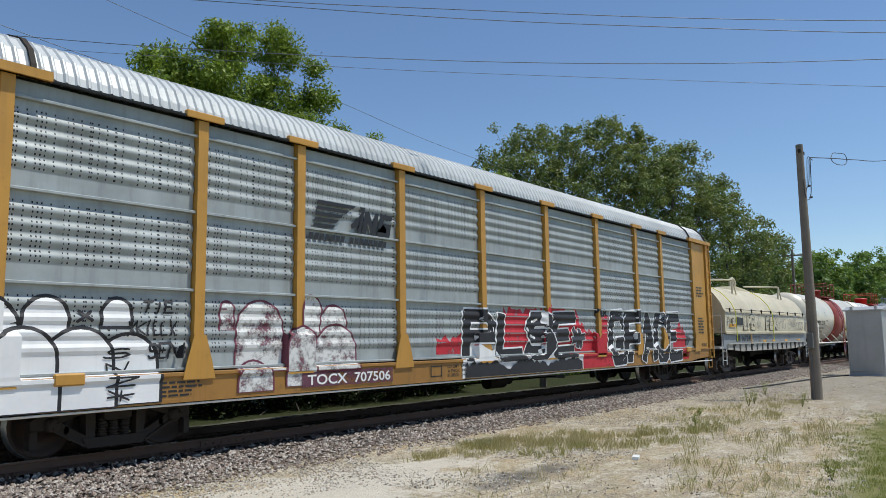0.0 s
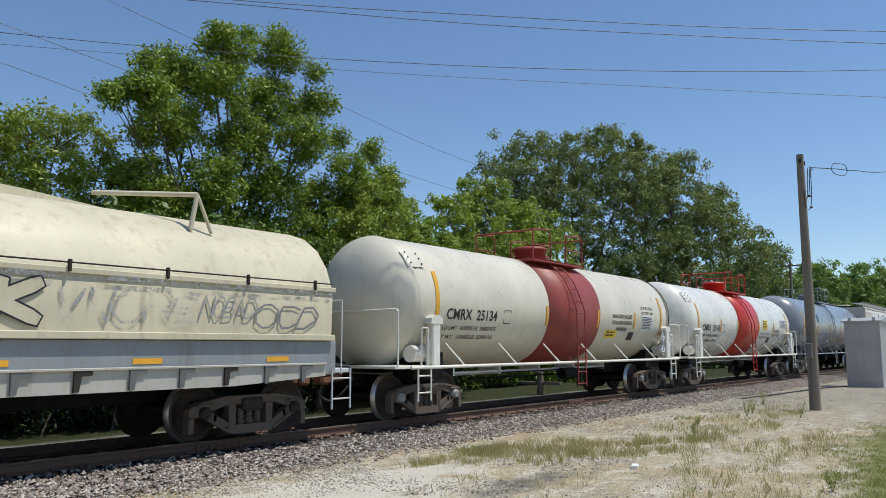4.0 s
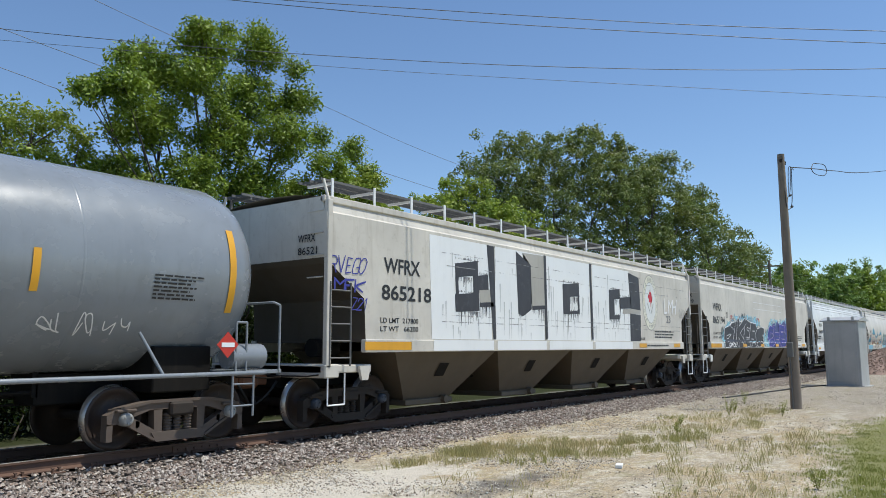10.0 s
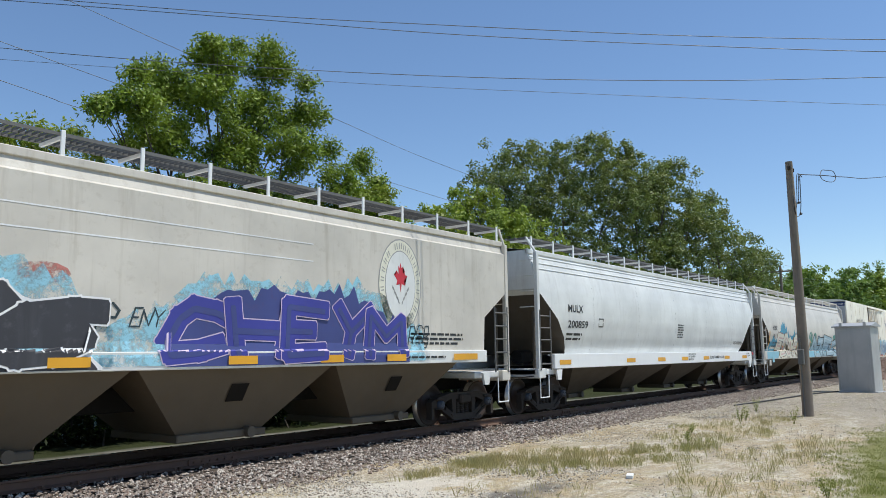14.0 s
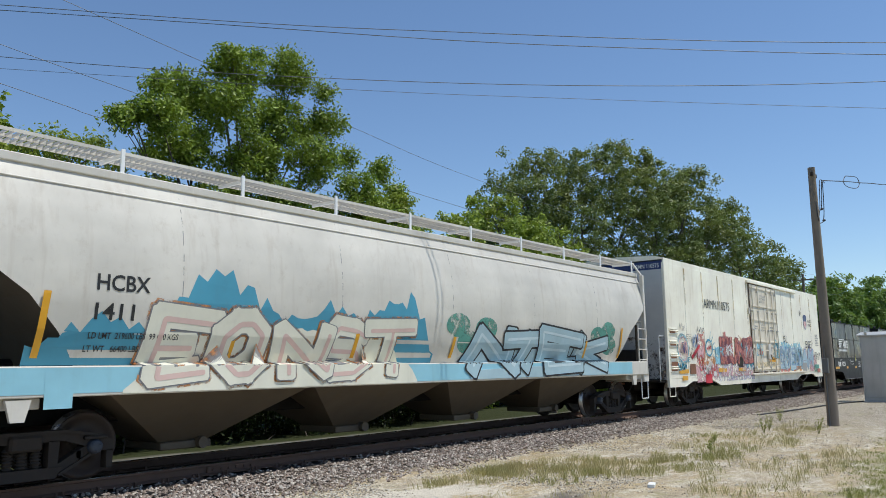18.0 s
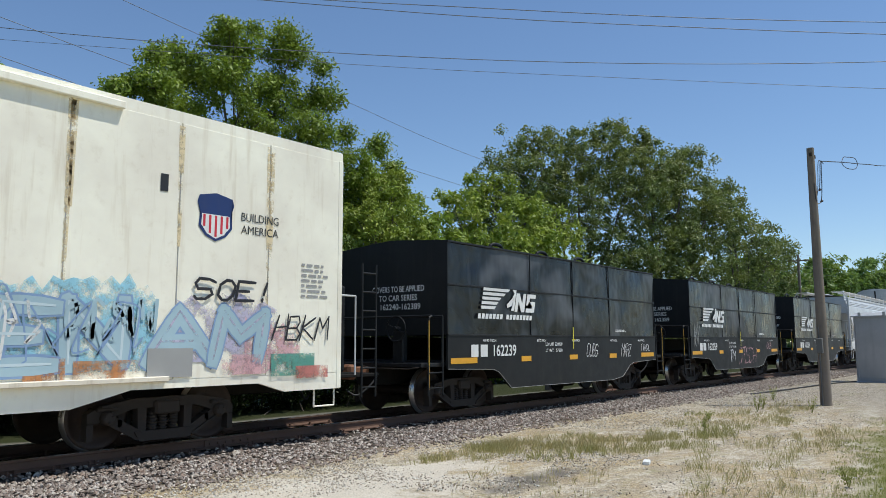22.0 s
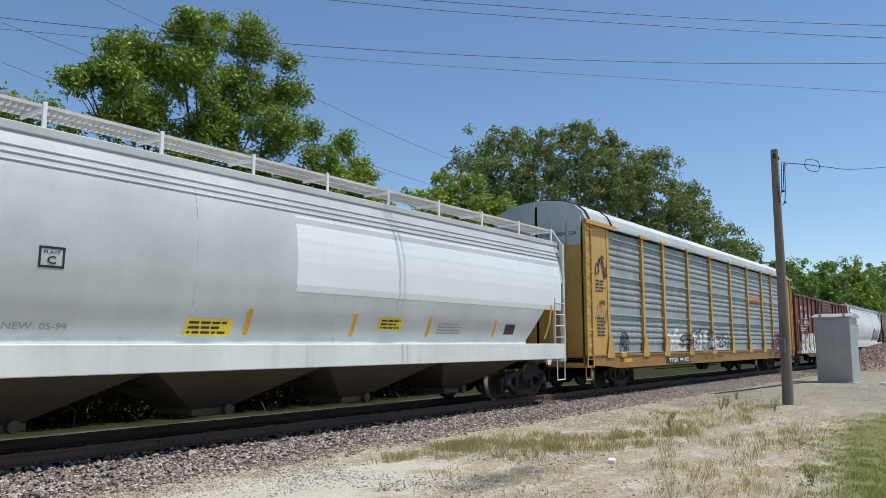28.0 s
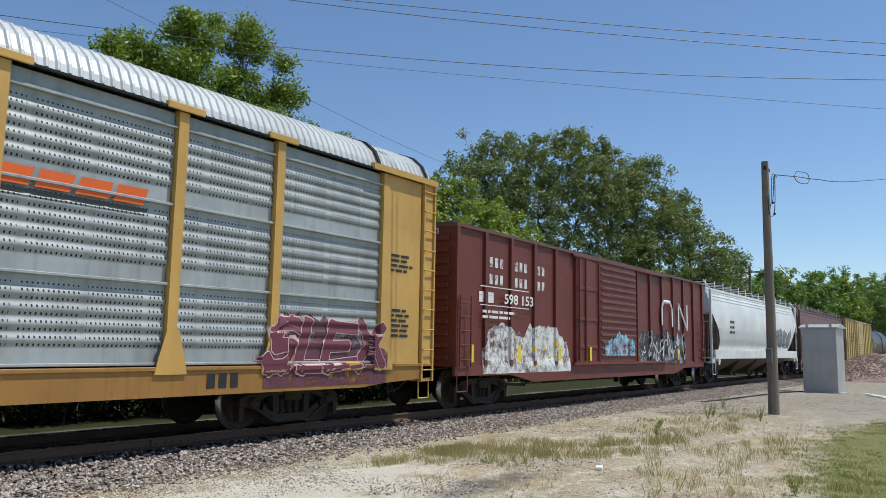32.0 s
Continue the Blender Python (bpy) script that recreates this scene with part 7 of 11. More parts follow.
def coil_car(x):
    c = car_thing("coil_car", x, "white steel-coil car under a dirty cream rounded hood", "coil car")
    half, y = 6.2, 1.5
    for dx in (-4.75, 4.75):
        truck(c, dx, "cast_steel", "truck_rust")
    couplers(c, half)
    part("centre_sill", Shape().box(-half, half, -0.3, 0.3, 0.6, 1.0, 0.02), "under_black", c)
    sill = Shape().box(-half, half, -y - 0.02, -y + 0.05, 1.0, 1.58, 0.012)
    part("side_sill", sill, "coil_sill", c, "grimy blue-grey side sill")
    part("side_sill", Shape().box(-half, half, y - 0.05, y + 0.06, 1.0, 1.55, 0.012), "coil_sill", c)
    part("deck", Shape().box(-half, half, -y, y, 1.0, 1.12, 0.01), "coil_sill", c)
    flange = Shape().prism([(-half + 0.3, 1.18), (-half + 0.3, 0.98), (-4.0, 0.88), (4.0, 0.88), (half - 0.3, 0.98), (half - 0.3, 1.18)], -y - 0.08, -y - 0.02)
    part("lower_flange", flange, "coil_flange", c, "dirty off-white lower flange")
    part("flange_lip", Shape().box(-half + 0.3, half - 0.3, -y - 0.13, -y - 0.06, 1.17, 1.205, 0.006), "coil_flange", c)
    for k in range(15):
        px = -5.3 + k * 0.76
        q = Shape().prism([(px, 1.17), (px + 0.24, 1.17), (px + 0.24, 1.11), (px + 0.10, 1.10), (px + 0.07, 0.9), (px, 0.9)], -y - 0.12, -y - 0.075)
        part("stake_pocket", q, "cast_steel" if k % 3 == 0 else "walk_grey", c)
    # the hood: upright lower side, rounded upper part
    sec = [(1.55, 1.62), (1.57, 2.45), (1.52, 2.55), (1.40, 2.85), (1.15, 3.18), (0.80, 3.42), (0.4, 3.55), (0, 3.60)]
    ring = [(-a, b) for a, b in sec] + [(a, b) for a, b in reversed(sec[:-1])]
    s = Shape()
    s.sheet([[(xx, a, b) for a, b in ring] for xx in (-6.05, -3, 0, 3, 6.05)])
    for xx in (-6.05, 6.05):
        s.add([(xx, a, b) for a, b in ring], [tuple(range(len(ring)))])
    part("hood", s, "cream", c)
    part("hood_rail", Shape().box(-6.1, 6.1, -1.605, -1.55, 2.42, 2.50, 0.01), "cream", c)
    part("hood_rail", Shape().box(-6.1, 6.1, -1.605, -1.55, 1.58, 1.68, 0.01), "cream", c)
    part("roof_ridge", Shape().prism([(-3.2, 3.55), (-1.4, 3.72), (-0.4, 3.78), (0.4, 3.78), (1.4, 3.72), (3.2, 3.55)], -0.09, 0.09), "cream", c)
    for k in range(9):
        px = -5.6 + k * 1.4
        part("hood_latch", Shape().box(px - 0.02, px + 0.02, -1.64, -1.58, 2.44, 2.60, 0.008), "cast_steel", c)
    lug = Shape().pipe(curve_through([(-0.35, 0, 3.7), (-0.3, 0, 4.05), (0, 0, 4.16), (0.3, 0, 4.05), (0.35, 0, 3.7)], 5), 0.06)
    part("lifting_lug", lug, "cream", c, "hoop for lifting the hood")
    for px in (-3.4, 3.5):
        s = Shape().pipe([(px, -1.05, 3.28), (px + 0.1, -1.05, 3.85), (px - 0.9, 0.3, 3.9)], 0.04)
        s.rod((px + 0.1, -1.05, 3.85), (px + 0.35, -1.1, 3.25), 0.03, 6)
        part("hood_guide", s, "cream", c)
    hood = lambda px, pz: -1.575 if pz < 2.45 else -max(0.3, 1.57 - (pz - 2.45) ** 1.6 * 0.9)
    part("hood_cable", Shape().rod((-6.0, -1.60, 2.56), (6.0, -1.60, 2.56), 0.012, 5), "cast_steel", c)
    for px in (-5.05, 0.05):
        pts = [(px, -1.68, 1.3), (px, -1.67, 2.45), (px - 0.05, -1.50, 2.85), (px - 0.15, -1.2, 3.22), (px - 0.3, -0.8, 3.5)]
        part("strap", Shape().pipe(pts, 0.016), "strap_yellow", c, "bright yellow tie-down strap")
    letters("167241", -4.0, 1.28, 1.2, 0.24, flat_side(-1.525), "letter_black", c, 0.02)
    for q in (-4.75, -4.45):
        patch("emblem", [rect(q, q + 0.24, 1.28, 1.52)], flat_side(-1.522), "letter_black", c, 0.006, 0)
    letters("LD LMT  224900", -2.45, 1.42, 0.95, 0.08, flat_side(-1.525), "letter_black", c, 0.012)
    letters("LT WT   61100", -2.45, 1.27, 0.95, 0.08, flat_side(-1.525), "letter_black", c, 0.012)
    patch("reflector", [rect(-2.76, -2.64, 1.21, 1.56)], flat_side(-1.522), "reflector", c, 0.006, 0)
    reflectors(c, (-0.85, 0.55, 2.6, 4.9), 1.24, 1.32, 0.45, flat_side(-1.522))
    patch("painted_out_panel", [[(-4.75, 1.93), (-3.92, 1.95), (-3.9, 2.22), (-4.7, 2.26)]], hood, "letter_black", c, 0.006, 0)
    patch("marker_panel", [rect(-5.6, -4.85, 1.86, 1.98)], hood, "reflector", c, 0.006, 0)
    # narrow darker grey band a little below the cable
    patch("dark_band", [rect(-6.0, 6.0, 2.36, 2.43)], flat_side(-1.606), "haze_grey", c, 0.004, 0)
    spray_word(c, "LMB", -3.85, -2.3, 1.74, 2.4, hood, [("spray_outline", "spray_black", 1.0, 0.05, 0, 0), ("spray_fill", "cream", 1.0, 0.0, 0, 0)], 0.3, 0.15, 121, 0.05, 0.0, 0.05, 0.006, 0.002, 0.4)
    tag(c, "VWVB", -2.3, -1.3, 1.85, 2.35, hood, "haze_grey", 122, 0.14)
    spray_word(c, "FEK", -0.7, 1.1, 1.74, 2.38, hood, [("spray_outline", "spray_black", 1.0, 0.05, 0, 0), ("spray_fill", "cream", 1.0, 0.0, 0, 0)], 0.28, 0.15, 123, 0.08, 0.05, 0.05, 0.006, 0.002, 0.4)
    tag(c, "VNORE", 1.25, 3.3, 1.78, 2.3, hood, "haze_grey", 124, 0.12)
    tag(c, "NOBAD", 3.4, 4.4, 1.9, 2.25, hood, "letter_faint", 125, 0.14)
    tag(c, "OCD", 4.4, 5.7, 1.75, 2.2, hood, "spray_grey", 127, 0.08)
    tag(c, "FIXE", -5.85, -5.05, 1.9, 2.25, hood, "spray_black", 126, 0.2)
    tag(c, "IM", -4.98, -4.75, 2.02, 2.25, hood, "spray_black", 128, 0.16)
    end_letters("AOK", 0.25, 2.95, 0.5, 0.17, -6.06, "letter_black", c)
    s = Shape()
    for k in range(3):
        for q in range(5):
            s.box(-6.062, -6.055, 0.5 - q * 0.24 - 0.18, 0.5 - q * 0.24, 2.8 - k * 0.12, 2.85 - k * 0.12)
    part("small_print", s, "letter_black", c)
    part("rust_stain", Shape().box(-6.064, -6.056, -1.45, 1.45, 1.68, 2.15), "haze_grime", c, "rusty lower hood end")
    for sg in (-1, 1):
        rail_loop(c, [(sg * 6.35, -1.5, 1.0), (sg * 6.35, -1.5, 2.3), (sg * 6.35, 0.8, 2.3)], "hop_grey")
        ladder(c, sg * 6.3 - 0.22, sg * 6.3 + 0.22, 0.4, 1.1, -1.56, 2, "hop_grey")
        part("end_platform", Shape().box(min(sg * 6.1, sg * 6.55), max(sg * 6.1, sg * 6.55), -1.5, 1.5, 1.02, 1.1, 0.01), "hop_grey", c)
    brake_rig(c, 0.2, 0.7)
    return c


def tank_car(name, x, label, half, R, zc, shell, trim, band, bars, marks, platform_x=0.0, dome="", truck_x=5.8, skirts=False, ladder_dx=-0.1):
    """A tank with dished ends on stub sills, walkway pipe, ladder, top platform and rails."""
    c = car_thing(name, x, label, "tank car")
    for dx in (-truck_x, truck_x):
        truck(c, dx, "cap_grey", "truck_rust")
    couplers(c, half)
    tip = half - 0.15
    body = tip - 0.75
    prof = [(-tip, 0.0), (-tip + 0.02, R * 0.25), (-tip + 0.12, R * 0.55), (-tip + 0.3, R * 0.8), (-tip + 0.52, R * 0.94), (-tip + 0.78, R)]
    prof += [(-tip + 0.78 + (2 * tip - 1.56) * k / 16, R) for k in range(1, 16)]
    prof += [(-a, r) for a, r in reversed(prof[:6])]
    s = Shape().lathe(prof, "x", (0, 0, zc), 48)
    part("tank", s, shell, c)
    surf = lambda px, pz: -math.sqrt(max(R * R - (pz - zc) ** 2, 0.02))
    for k in range(1, 6):
        sx = -body + 2 * body * k / 6
        part("weld_seam", Shape().lathe([(sx - 0.02, R), (sx, R + 0.006), (sx + 0.02, R)], "x", (0, 0, zc), 48), shell, c)
    if band:
        s = Shape().lathe([(platform_x - band, R + 0.002), (platform_x - band, R + 0.009), (platform_x + band, R + 0.009), (platform_x + band, R + 0.002)], "x", (0, 0, zc), 64)
        part("painted_band", s, trim, c, "broad red band round the tank")
    part("stub_sill", Shape().box(-half, -half + 3.4, -0.3, 0.3, 0.66, 1.1, 0.02), "under_black", c)
    part("stub_sill", Shape().box(half - 3.4, half, -0.3, 0.3, 0.66, 1.1, 0.02), "under_black", c)
    for sg in (-1, 1):
        part("saddle", Shape().box(sg * truck_x - 0.5, sg * truck_x + 0.5, -1.1, 1.1, 0.8, zc - R * 0.75, 0.02), "under_black", c)
    rail = "rail_cream" if shell != "tank_grey" and shell != "tank_dark" else "tank_grey"
    for yy in (-1.55, 1.55):
        part("running_pipe", Shape().rod((-half + 0.4, yy, 1.06), (half - 0.4, yy, 1.06), 0.035, 8), rail, c)
    for k in range(6):
        bx = -half + 2.2 + k * (2 * half - 4.4) / 5
        part("pipe_bracket", Shape().rod((bx, -1.55, 1.04), (bx - 0.25, surf(0, zc - R * 0.55), zc - R * 0.62), 0.025, 6), rail, c)
    under = Shape().rod((-half + 3, -0.25, 0.85), (half - 3, -0.25, 0.85), 0.03, 6)
    under.rod((-half + 3, 0.3, 0.78), (half - 3, 0.3, 0.78), 0.03, 6)
    for k in range(5):
        bx = -half + 3.4 + k * (2 * half - 6.8) / 4
        under.box(bx - 0.04, bx + 0.04, -0.3, 0.34, 0.78, zc - R + 0.1)
    part("brake_pipe", under, rail if rail == "rail_cream" else "under_black", c)
    brake_rig(c, 1.2, 0.72)
    # side ladder, bent over the shell
    lx, lm = platform_x + ladder_dx, trim if band else shell
    s = Shape()
    for dx in (-0.22, 0.22):
        pts = [(lx + dx, -1.62, 0.42), (lx + dx, -1.62, zc)] + [(lx + dx, -(R + 0.1) * math.cos(a), zc + (R + 0.1) * math.sin(a)) for a in (0.35, 0.6, 0.85, 1.1)]
        s.pipe(pts, 0.02)
    for k in range(8):
        z = 0.5 + k * 0.31
        s.rod((lx - 0.22, -1.62, z), (lx + 0.22, -1.62, z), 0.014, 6)
    for a in (0.15, 0.4, 0.65, 0.9):
        p = (-(R + 0.1) * math.cos(a), zc + (R + 0.1) * math.sin(a))
        s.rod((lx - 0.22, *p), (lx + 0.22, *p), 0.014, 6)
    for dx in (-0.22, 0.22):
        s.rod((lx + dx, -1.62, 0.9), (lx + dx * 2.2, -1.50, 1.2), 0.014, 6)
    part("ladder", s, lm, c)
    # platform, rails and dome on top
    top = zc + R
    s = Shape()
    for yy in (-0.75, 0.75):
        s.box(platform_x - 1.35, platform_x + 1.35, yy - 0.2, yy + 0.2, top - 0.12, top - 0.08, 0.006)
    for k in range(28):
        s.box(platform_x - 1.35 + k * 0.1, platform_x - 1.33 + k * 0.1, -0.95, -0.55, top - 0.08, top - 0.05)
    part("platform", s, lm, c)
    for a, b in ((-1.35, -0.45), (0.4, 1.35)):
        for yy in (-0.92, 0.92):
            pts = [(platform_x + a, yy, top - 0.1), (platform_x + a, yy, top + 0.72), (platform_x + b - 0.12, yy, top + 0.78), (platform_x + b, yy, top + 0.68), (platform_x + b, yy, top - 0.1)]
            s = Shape().pipe(pts, 0.022)
            s.rod((platform_x + a, yy, top + 0.32), (platform_x + b, yy, top + 0.32), 0.016, 6)
            part("platform_rail", s, lm, c)
        e = a if a < 0 else b
        part("platform_rail", Shape().rod((platform_x + e, -0.92, top + 0.7), (platform_x + e, 0.92, top + 0.7), 0.022, 6), lm, c)
    s = Shape().lathe([(top - 0.15, 0.44), (top + 0.30, 0.44), (top + 0.31, 0.50), (top + 0.37, 0.50), (top + 0.42, 0.40), (top + 0.46, 0.0)], "z", (platform_x, 0, 0), 20)
    part("dome", s, dome or lm, c, "round valve housing")
    part("valve", Shape().rod((platform_x + 0.62, 0, top - 0.1), (platform_x + 0.62, 0, top + 0.3), 0.09, 10).box(platform_x + 0.55, platform_x + 0.95, -0.06, 0.06, top + 0.18, top + 0.26, 0.01), lm, c)
    for sg in (-1, 1):
        xe = sg * half
        part("end_platform", Shape().box(min(xe, xe - sg * 1.0), max(xe, xe - sg * 1.0), -1.5, 1.5, 1.04, 1.1, 0.01), rail, c)
        rail_loop(c, [(xe - sg * 0.06, -1.5, 1.06), (xe - sg * 0.06, -1.5, 2.15), (xe - sg * 0.12, -1.42, 2.2), (xe - sg * 0.12, 1.42, 2.2), (xe - sg * 0.06, 1.5, 2.15), (xe - sg * 0.06, 1.5, 1.06)], rail, 0.022)
        rail_loop(c, [(xe - sg * 0.75, -1.52, 1.06), (xe - sg * 0.75, -1.52, 1.85), (xe - sg * 0.95, -1.52, 1.85), (xe - sg * 0.95, -1.52, 1.06)], rail, 0.02)
        ladder(c, xe - sg * 0.82 - 0.2, xe - sg * 0.82 + 0.2, 0.4, 1.06, -1.55, 2, rail)
        if skirts:
            prof = [(tip - 0.60, R * 0.985 + 0.035), (tip - 0.50, R * 0.95 + 0.045), (tip - 0.3, R * 0.82 + 0.05), (tip - 0.12, R * 0.57 + 0.05), (tip + 0.0, R * 0.27 + 0.05), (tip + 0.04, 0.0)]
            part("head_shield", Shape().lathe([(sg * a, r) for a, r in prof], "x", (0, 0, zc), 48), shell, c, "plain steel shield over the tank's head")
            part("shield_gap", Shape().lathe([(sg * (tip - 0.68), R * 0.99 + 0.008), (sg * (tip - 0.585), R * 0.975 + 0.02)], "x", (0, 0, zc), 48), shell, c)
            for a0, a1 in ((0.50, 0.80),) if sg < 0 else ():
                rows = [[(sg * (tip - 0.98) + sg * 0.48 * k / 3, -(R + 0.035 - 0.012 * k) * math.cos(q), zc + (R + 0.035 - 0.012 * k) * math.sin(q)) for k in range(4)] for q in [a0 + (a1 - a0) * j / 4 for j in range(5)]]
                plate = part("shield_plate", Shape().sheet(rows), shell, c)
                for q in (a0 + 0.05, (a0 + a1) / 2, a1 - 0.05):
                    for bx in (tip - 0.93, tip - 0.58):
                        part("bolt", Shape().rod((sg * bx, -(R + 0.03) * math.cos(q), zc + (R + 0.03) * math.sin(q)), (sg * bx, -(R + 0.055) * math.cos(q), zc + (R + 0.055) * math.sin(q)), 0.018, 6), "cast_steel", plate)
            px = xe - sg * 1.2
            casing = Shape().box(px - 0.13, px + 0.13, -1.56, -1.34, 1.08, 1.98, 0.03)
            casing.prism([(px - 0.2, 1.94), (px - 0.17, 2.06), (px - 0.08, 2.12), (px + 0.08, 2.12), (px + 0.17, 2.06), (px + 0.2, 1.94)], -1.57, -1.33)
            part("valve_casing", casing, rail, c, "upright white sheet-metal casing")
            part("air_tank", Shape().rod((xe - sg * 1.45, -1.2, 1.33), (xe - sg * 0.75, -1.2, 1.33), 0.17, 14), rail, c, "white cylinder on the end platform")
    for bx in bars:
        s = Shape()
        s.sheet([[(bx + dx, -(R + 0.012) * math.cos(a), zc + (R + 0.012) * math.sin(a)) for dx in (-0.05, 0.05)] for a in [-0.30 + 0.06 * k for k in range(7)]])
        part("reflector", s, "reflector", c)
    for sg in (-1, 1):
        s = Shape()
        s.sheet([[(sg * (body - (0.5 if skirts else 0.15)) + dx, -(R + 0.012) * math.cos(a), zc + (R + 0.012) * math.sin(a)) for dx in (-0.06, 0.06)] for a in [-0.42 + 0.08 * k for k in range(12)]])
        part("reflector", s, "reflector", c)
    marks(c, surf)
    return c


def diamond(c, x, z, r, surf, lift=0.02, ink="letter_black"):
    patch("hazard_placard", [[(x, z - r), (x + r, z), (x, z + r), (x - r, z)]], surf, "fresh_white", c, lift, 0)
    q = r * 0.8
    for k, (u, v) in enumerate(((1, 1), (1, -1), (-1, -1), (-1, 1))):
        a, b = (x, z + v * r * 0.9), (x + u * r * 0.9, z)
        patch("placard_edge", [stroke_poly(a, b, 0.008, 0.008, 0.0)], surf, ink, c, lift + 0.003, 0)
    patch("hazard_placard_mark", [[(x - q * 0.4, z - q * 0.5), (x, z - q * 0.85), (x + q * 0.4, z - q * 0.5)], rect(x - q * 0.5, x + q * 0.5, z - q * 0.12, z + q * 0.14), [(x - q * 0.3, z + q * 0.4), (x + q * 0.3, z + q * 0.4), (x, z + q * 0.85)]], surf, ink, c, lift + 0.004, 0)


def hf_marks(number, first):
    def marks(c, surf):
        letters("CMRX  " + number, -5.56, 2.05, 1.9, 0.24, surf, "letter_black", c, 0.02)
        letters("LD LMT  169200 LB  76800 KG", -5.62, 1.83, 2.0, 0.09, surf, "letter_black", c, 0.012)
        letters("LT WT   116800 LB  52900 KG", -5.62, 1.64, 2.0, 0.09, surf, "letter_black", c, 0.012)
        patch("plate_box", [rect(-3.38, -3.36, 2.0, 2.32), rect(-3.10, -3.08, 2.0, 2.32), rect(-3.38, -3.08, 2.0, 2.02), rect(-3.38, -3.08, 2.30, 2.32)], surf, "letter_black", c, 0.006, 0)
        if first:
            for k, (t, w) in enumerate((("INHALATION HAZARD", 1.32), ("HYDROGEN FLUORIDE", 1.38), ("ANHYDROUS", 0.74))):
                letters(t, 2.3 + (1.38 - w) / 2, 2.30 - k * 0.19, w, 0.12, surf, "letter_black", c, 0.02)
            letters("DOT SP-15628", 4.35, 2.62, 0.85, 0.09, surf, "letter_black", c, 0.015)
            letters("DOT SP 11759", 4.38, 2.46, 0.85, 0.09, surf, "letter_black", c, 0.015)
        else:
            letters("HYDROGEN FLUORIDE, ANHYDROUS", 1.7, 1.98, 1.5, 0.08, surf, "letter_black", c, 0.012)
            letters("INHALATION HAZARD", 1.75, 1.82, 1.1, 0.09, surf, "letter_black", c, 0.015)
            letters("DOT-SP15628", 3.65, 2.10, 1.08, 0.12, surf, "letter_black", c, 0.015)
            letters("DOT-SP15284", 3.63, 1.92, 1.08, 0.12, surf, "letter_black", c, 0.015)
        patch("data_panel", [rect(4.83 if not first else 4.35, 5.9 if not first else 5.3, 1.95 if first else 2.3, 2.42 if first else 2.7)], surf, "hop_white", c, 0.006, 0.1)
        small_print(4.87 if not first else 4.4, 5.85 if not first else 5.25, 2.0 if first else 2.32, 2.40 if first else 2.68, 8, surf, "letter_black", c, 9, 0.011)
        patch("placard_panel", [rect(2.0, 2.75, 1.72, 1.95) if first else rect(2.05, 2.75, 2.2, 2.62)], surf, "placard_yellow", c, 0.006, 0.1)
        small_print(2.08 if not first else 2.1, 2.7, 1.76 if first else 2.25, 1.93 if first else 2.6, 2 if first else 5, surf, "letter_black", c, 10, 0.011)
        patch("placard_panel", [rect(3.55, 3.95, 1.66, 1.90) if first else rect(3.0, 3.4, 1.62, 1.86)], surf, "letter_black", c, 0.006, 0.1)
        side = flat_side(-1.50)
        if first:
            for dx, dz in ((5.75, 1.75), (5.75, 1.36), (6.45, 1.55)):
                diamond(c, dx, dz, 0.19, side)
            patch("hazard_number", [rect(5.64, 5.86, 1.69, 1.81)], side, "fresh_white", c, 0.027, 0)
            letters("1052", 5.66, 1.715, 0.18, 0.07, side, "letter_black", c, 0.02, lift=0.03)
        else:
            diamond(c, 5.80, 1.78, 0.21, side)
            diamond(c, 6.04, 1.55, 0.20, side, 0.03, "spray_mid")
            diamond(c, 5.78, 1.31, 0.21, side, 0.04)
            patch("hazard_number", [rect(5.68, 5.92, 1.72, 1.84)], side, "fresh_white", c, 0.027, 0)
            letters("1052", 5.70, 1.745, 0.2, 0.075, side, "letter_black", c, 0.02, lift=0.03)
    return marks


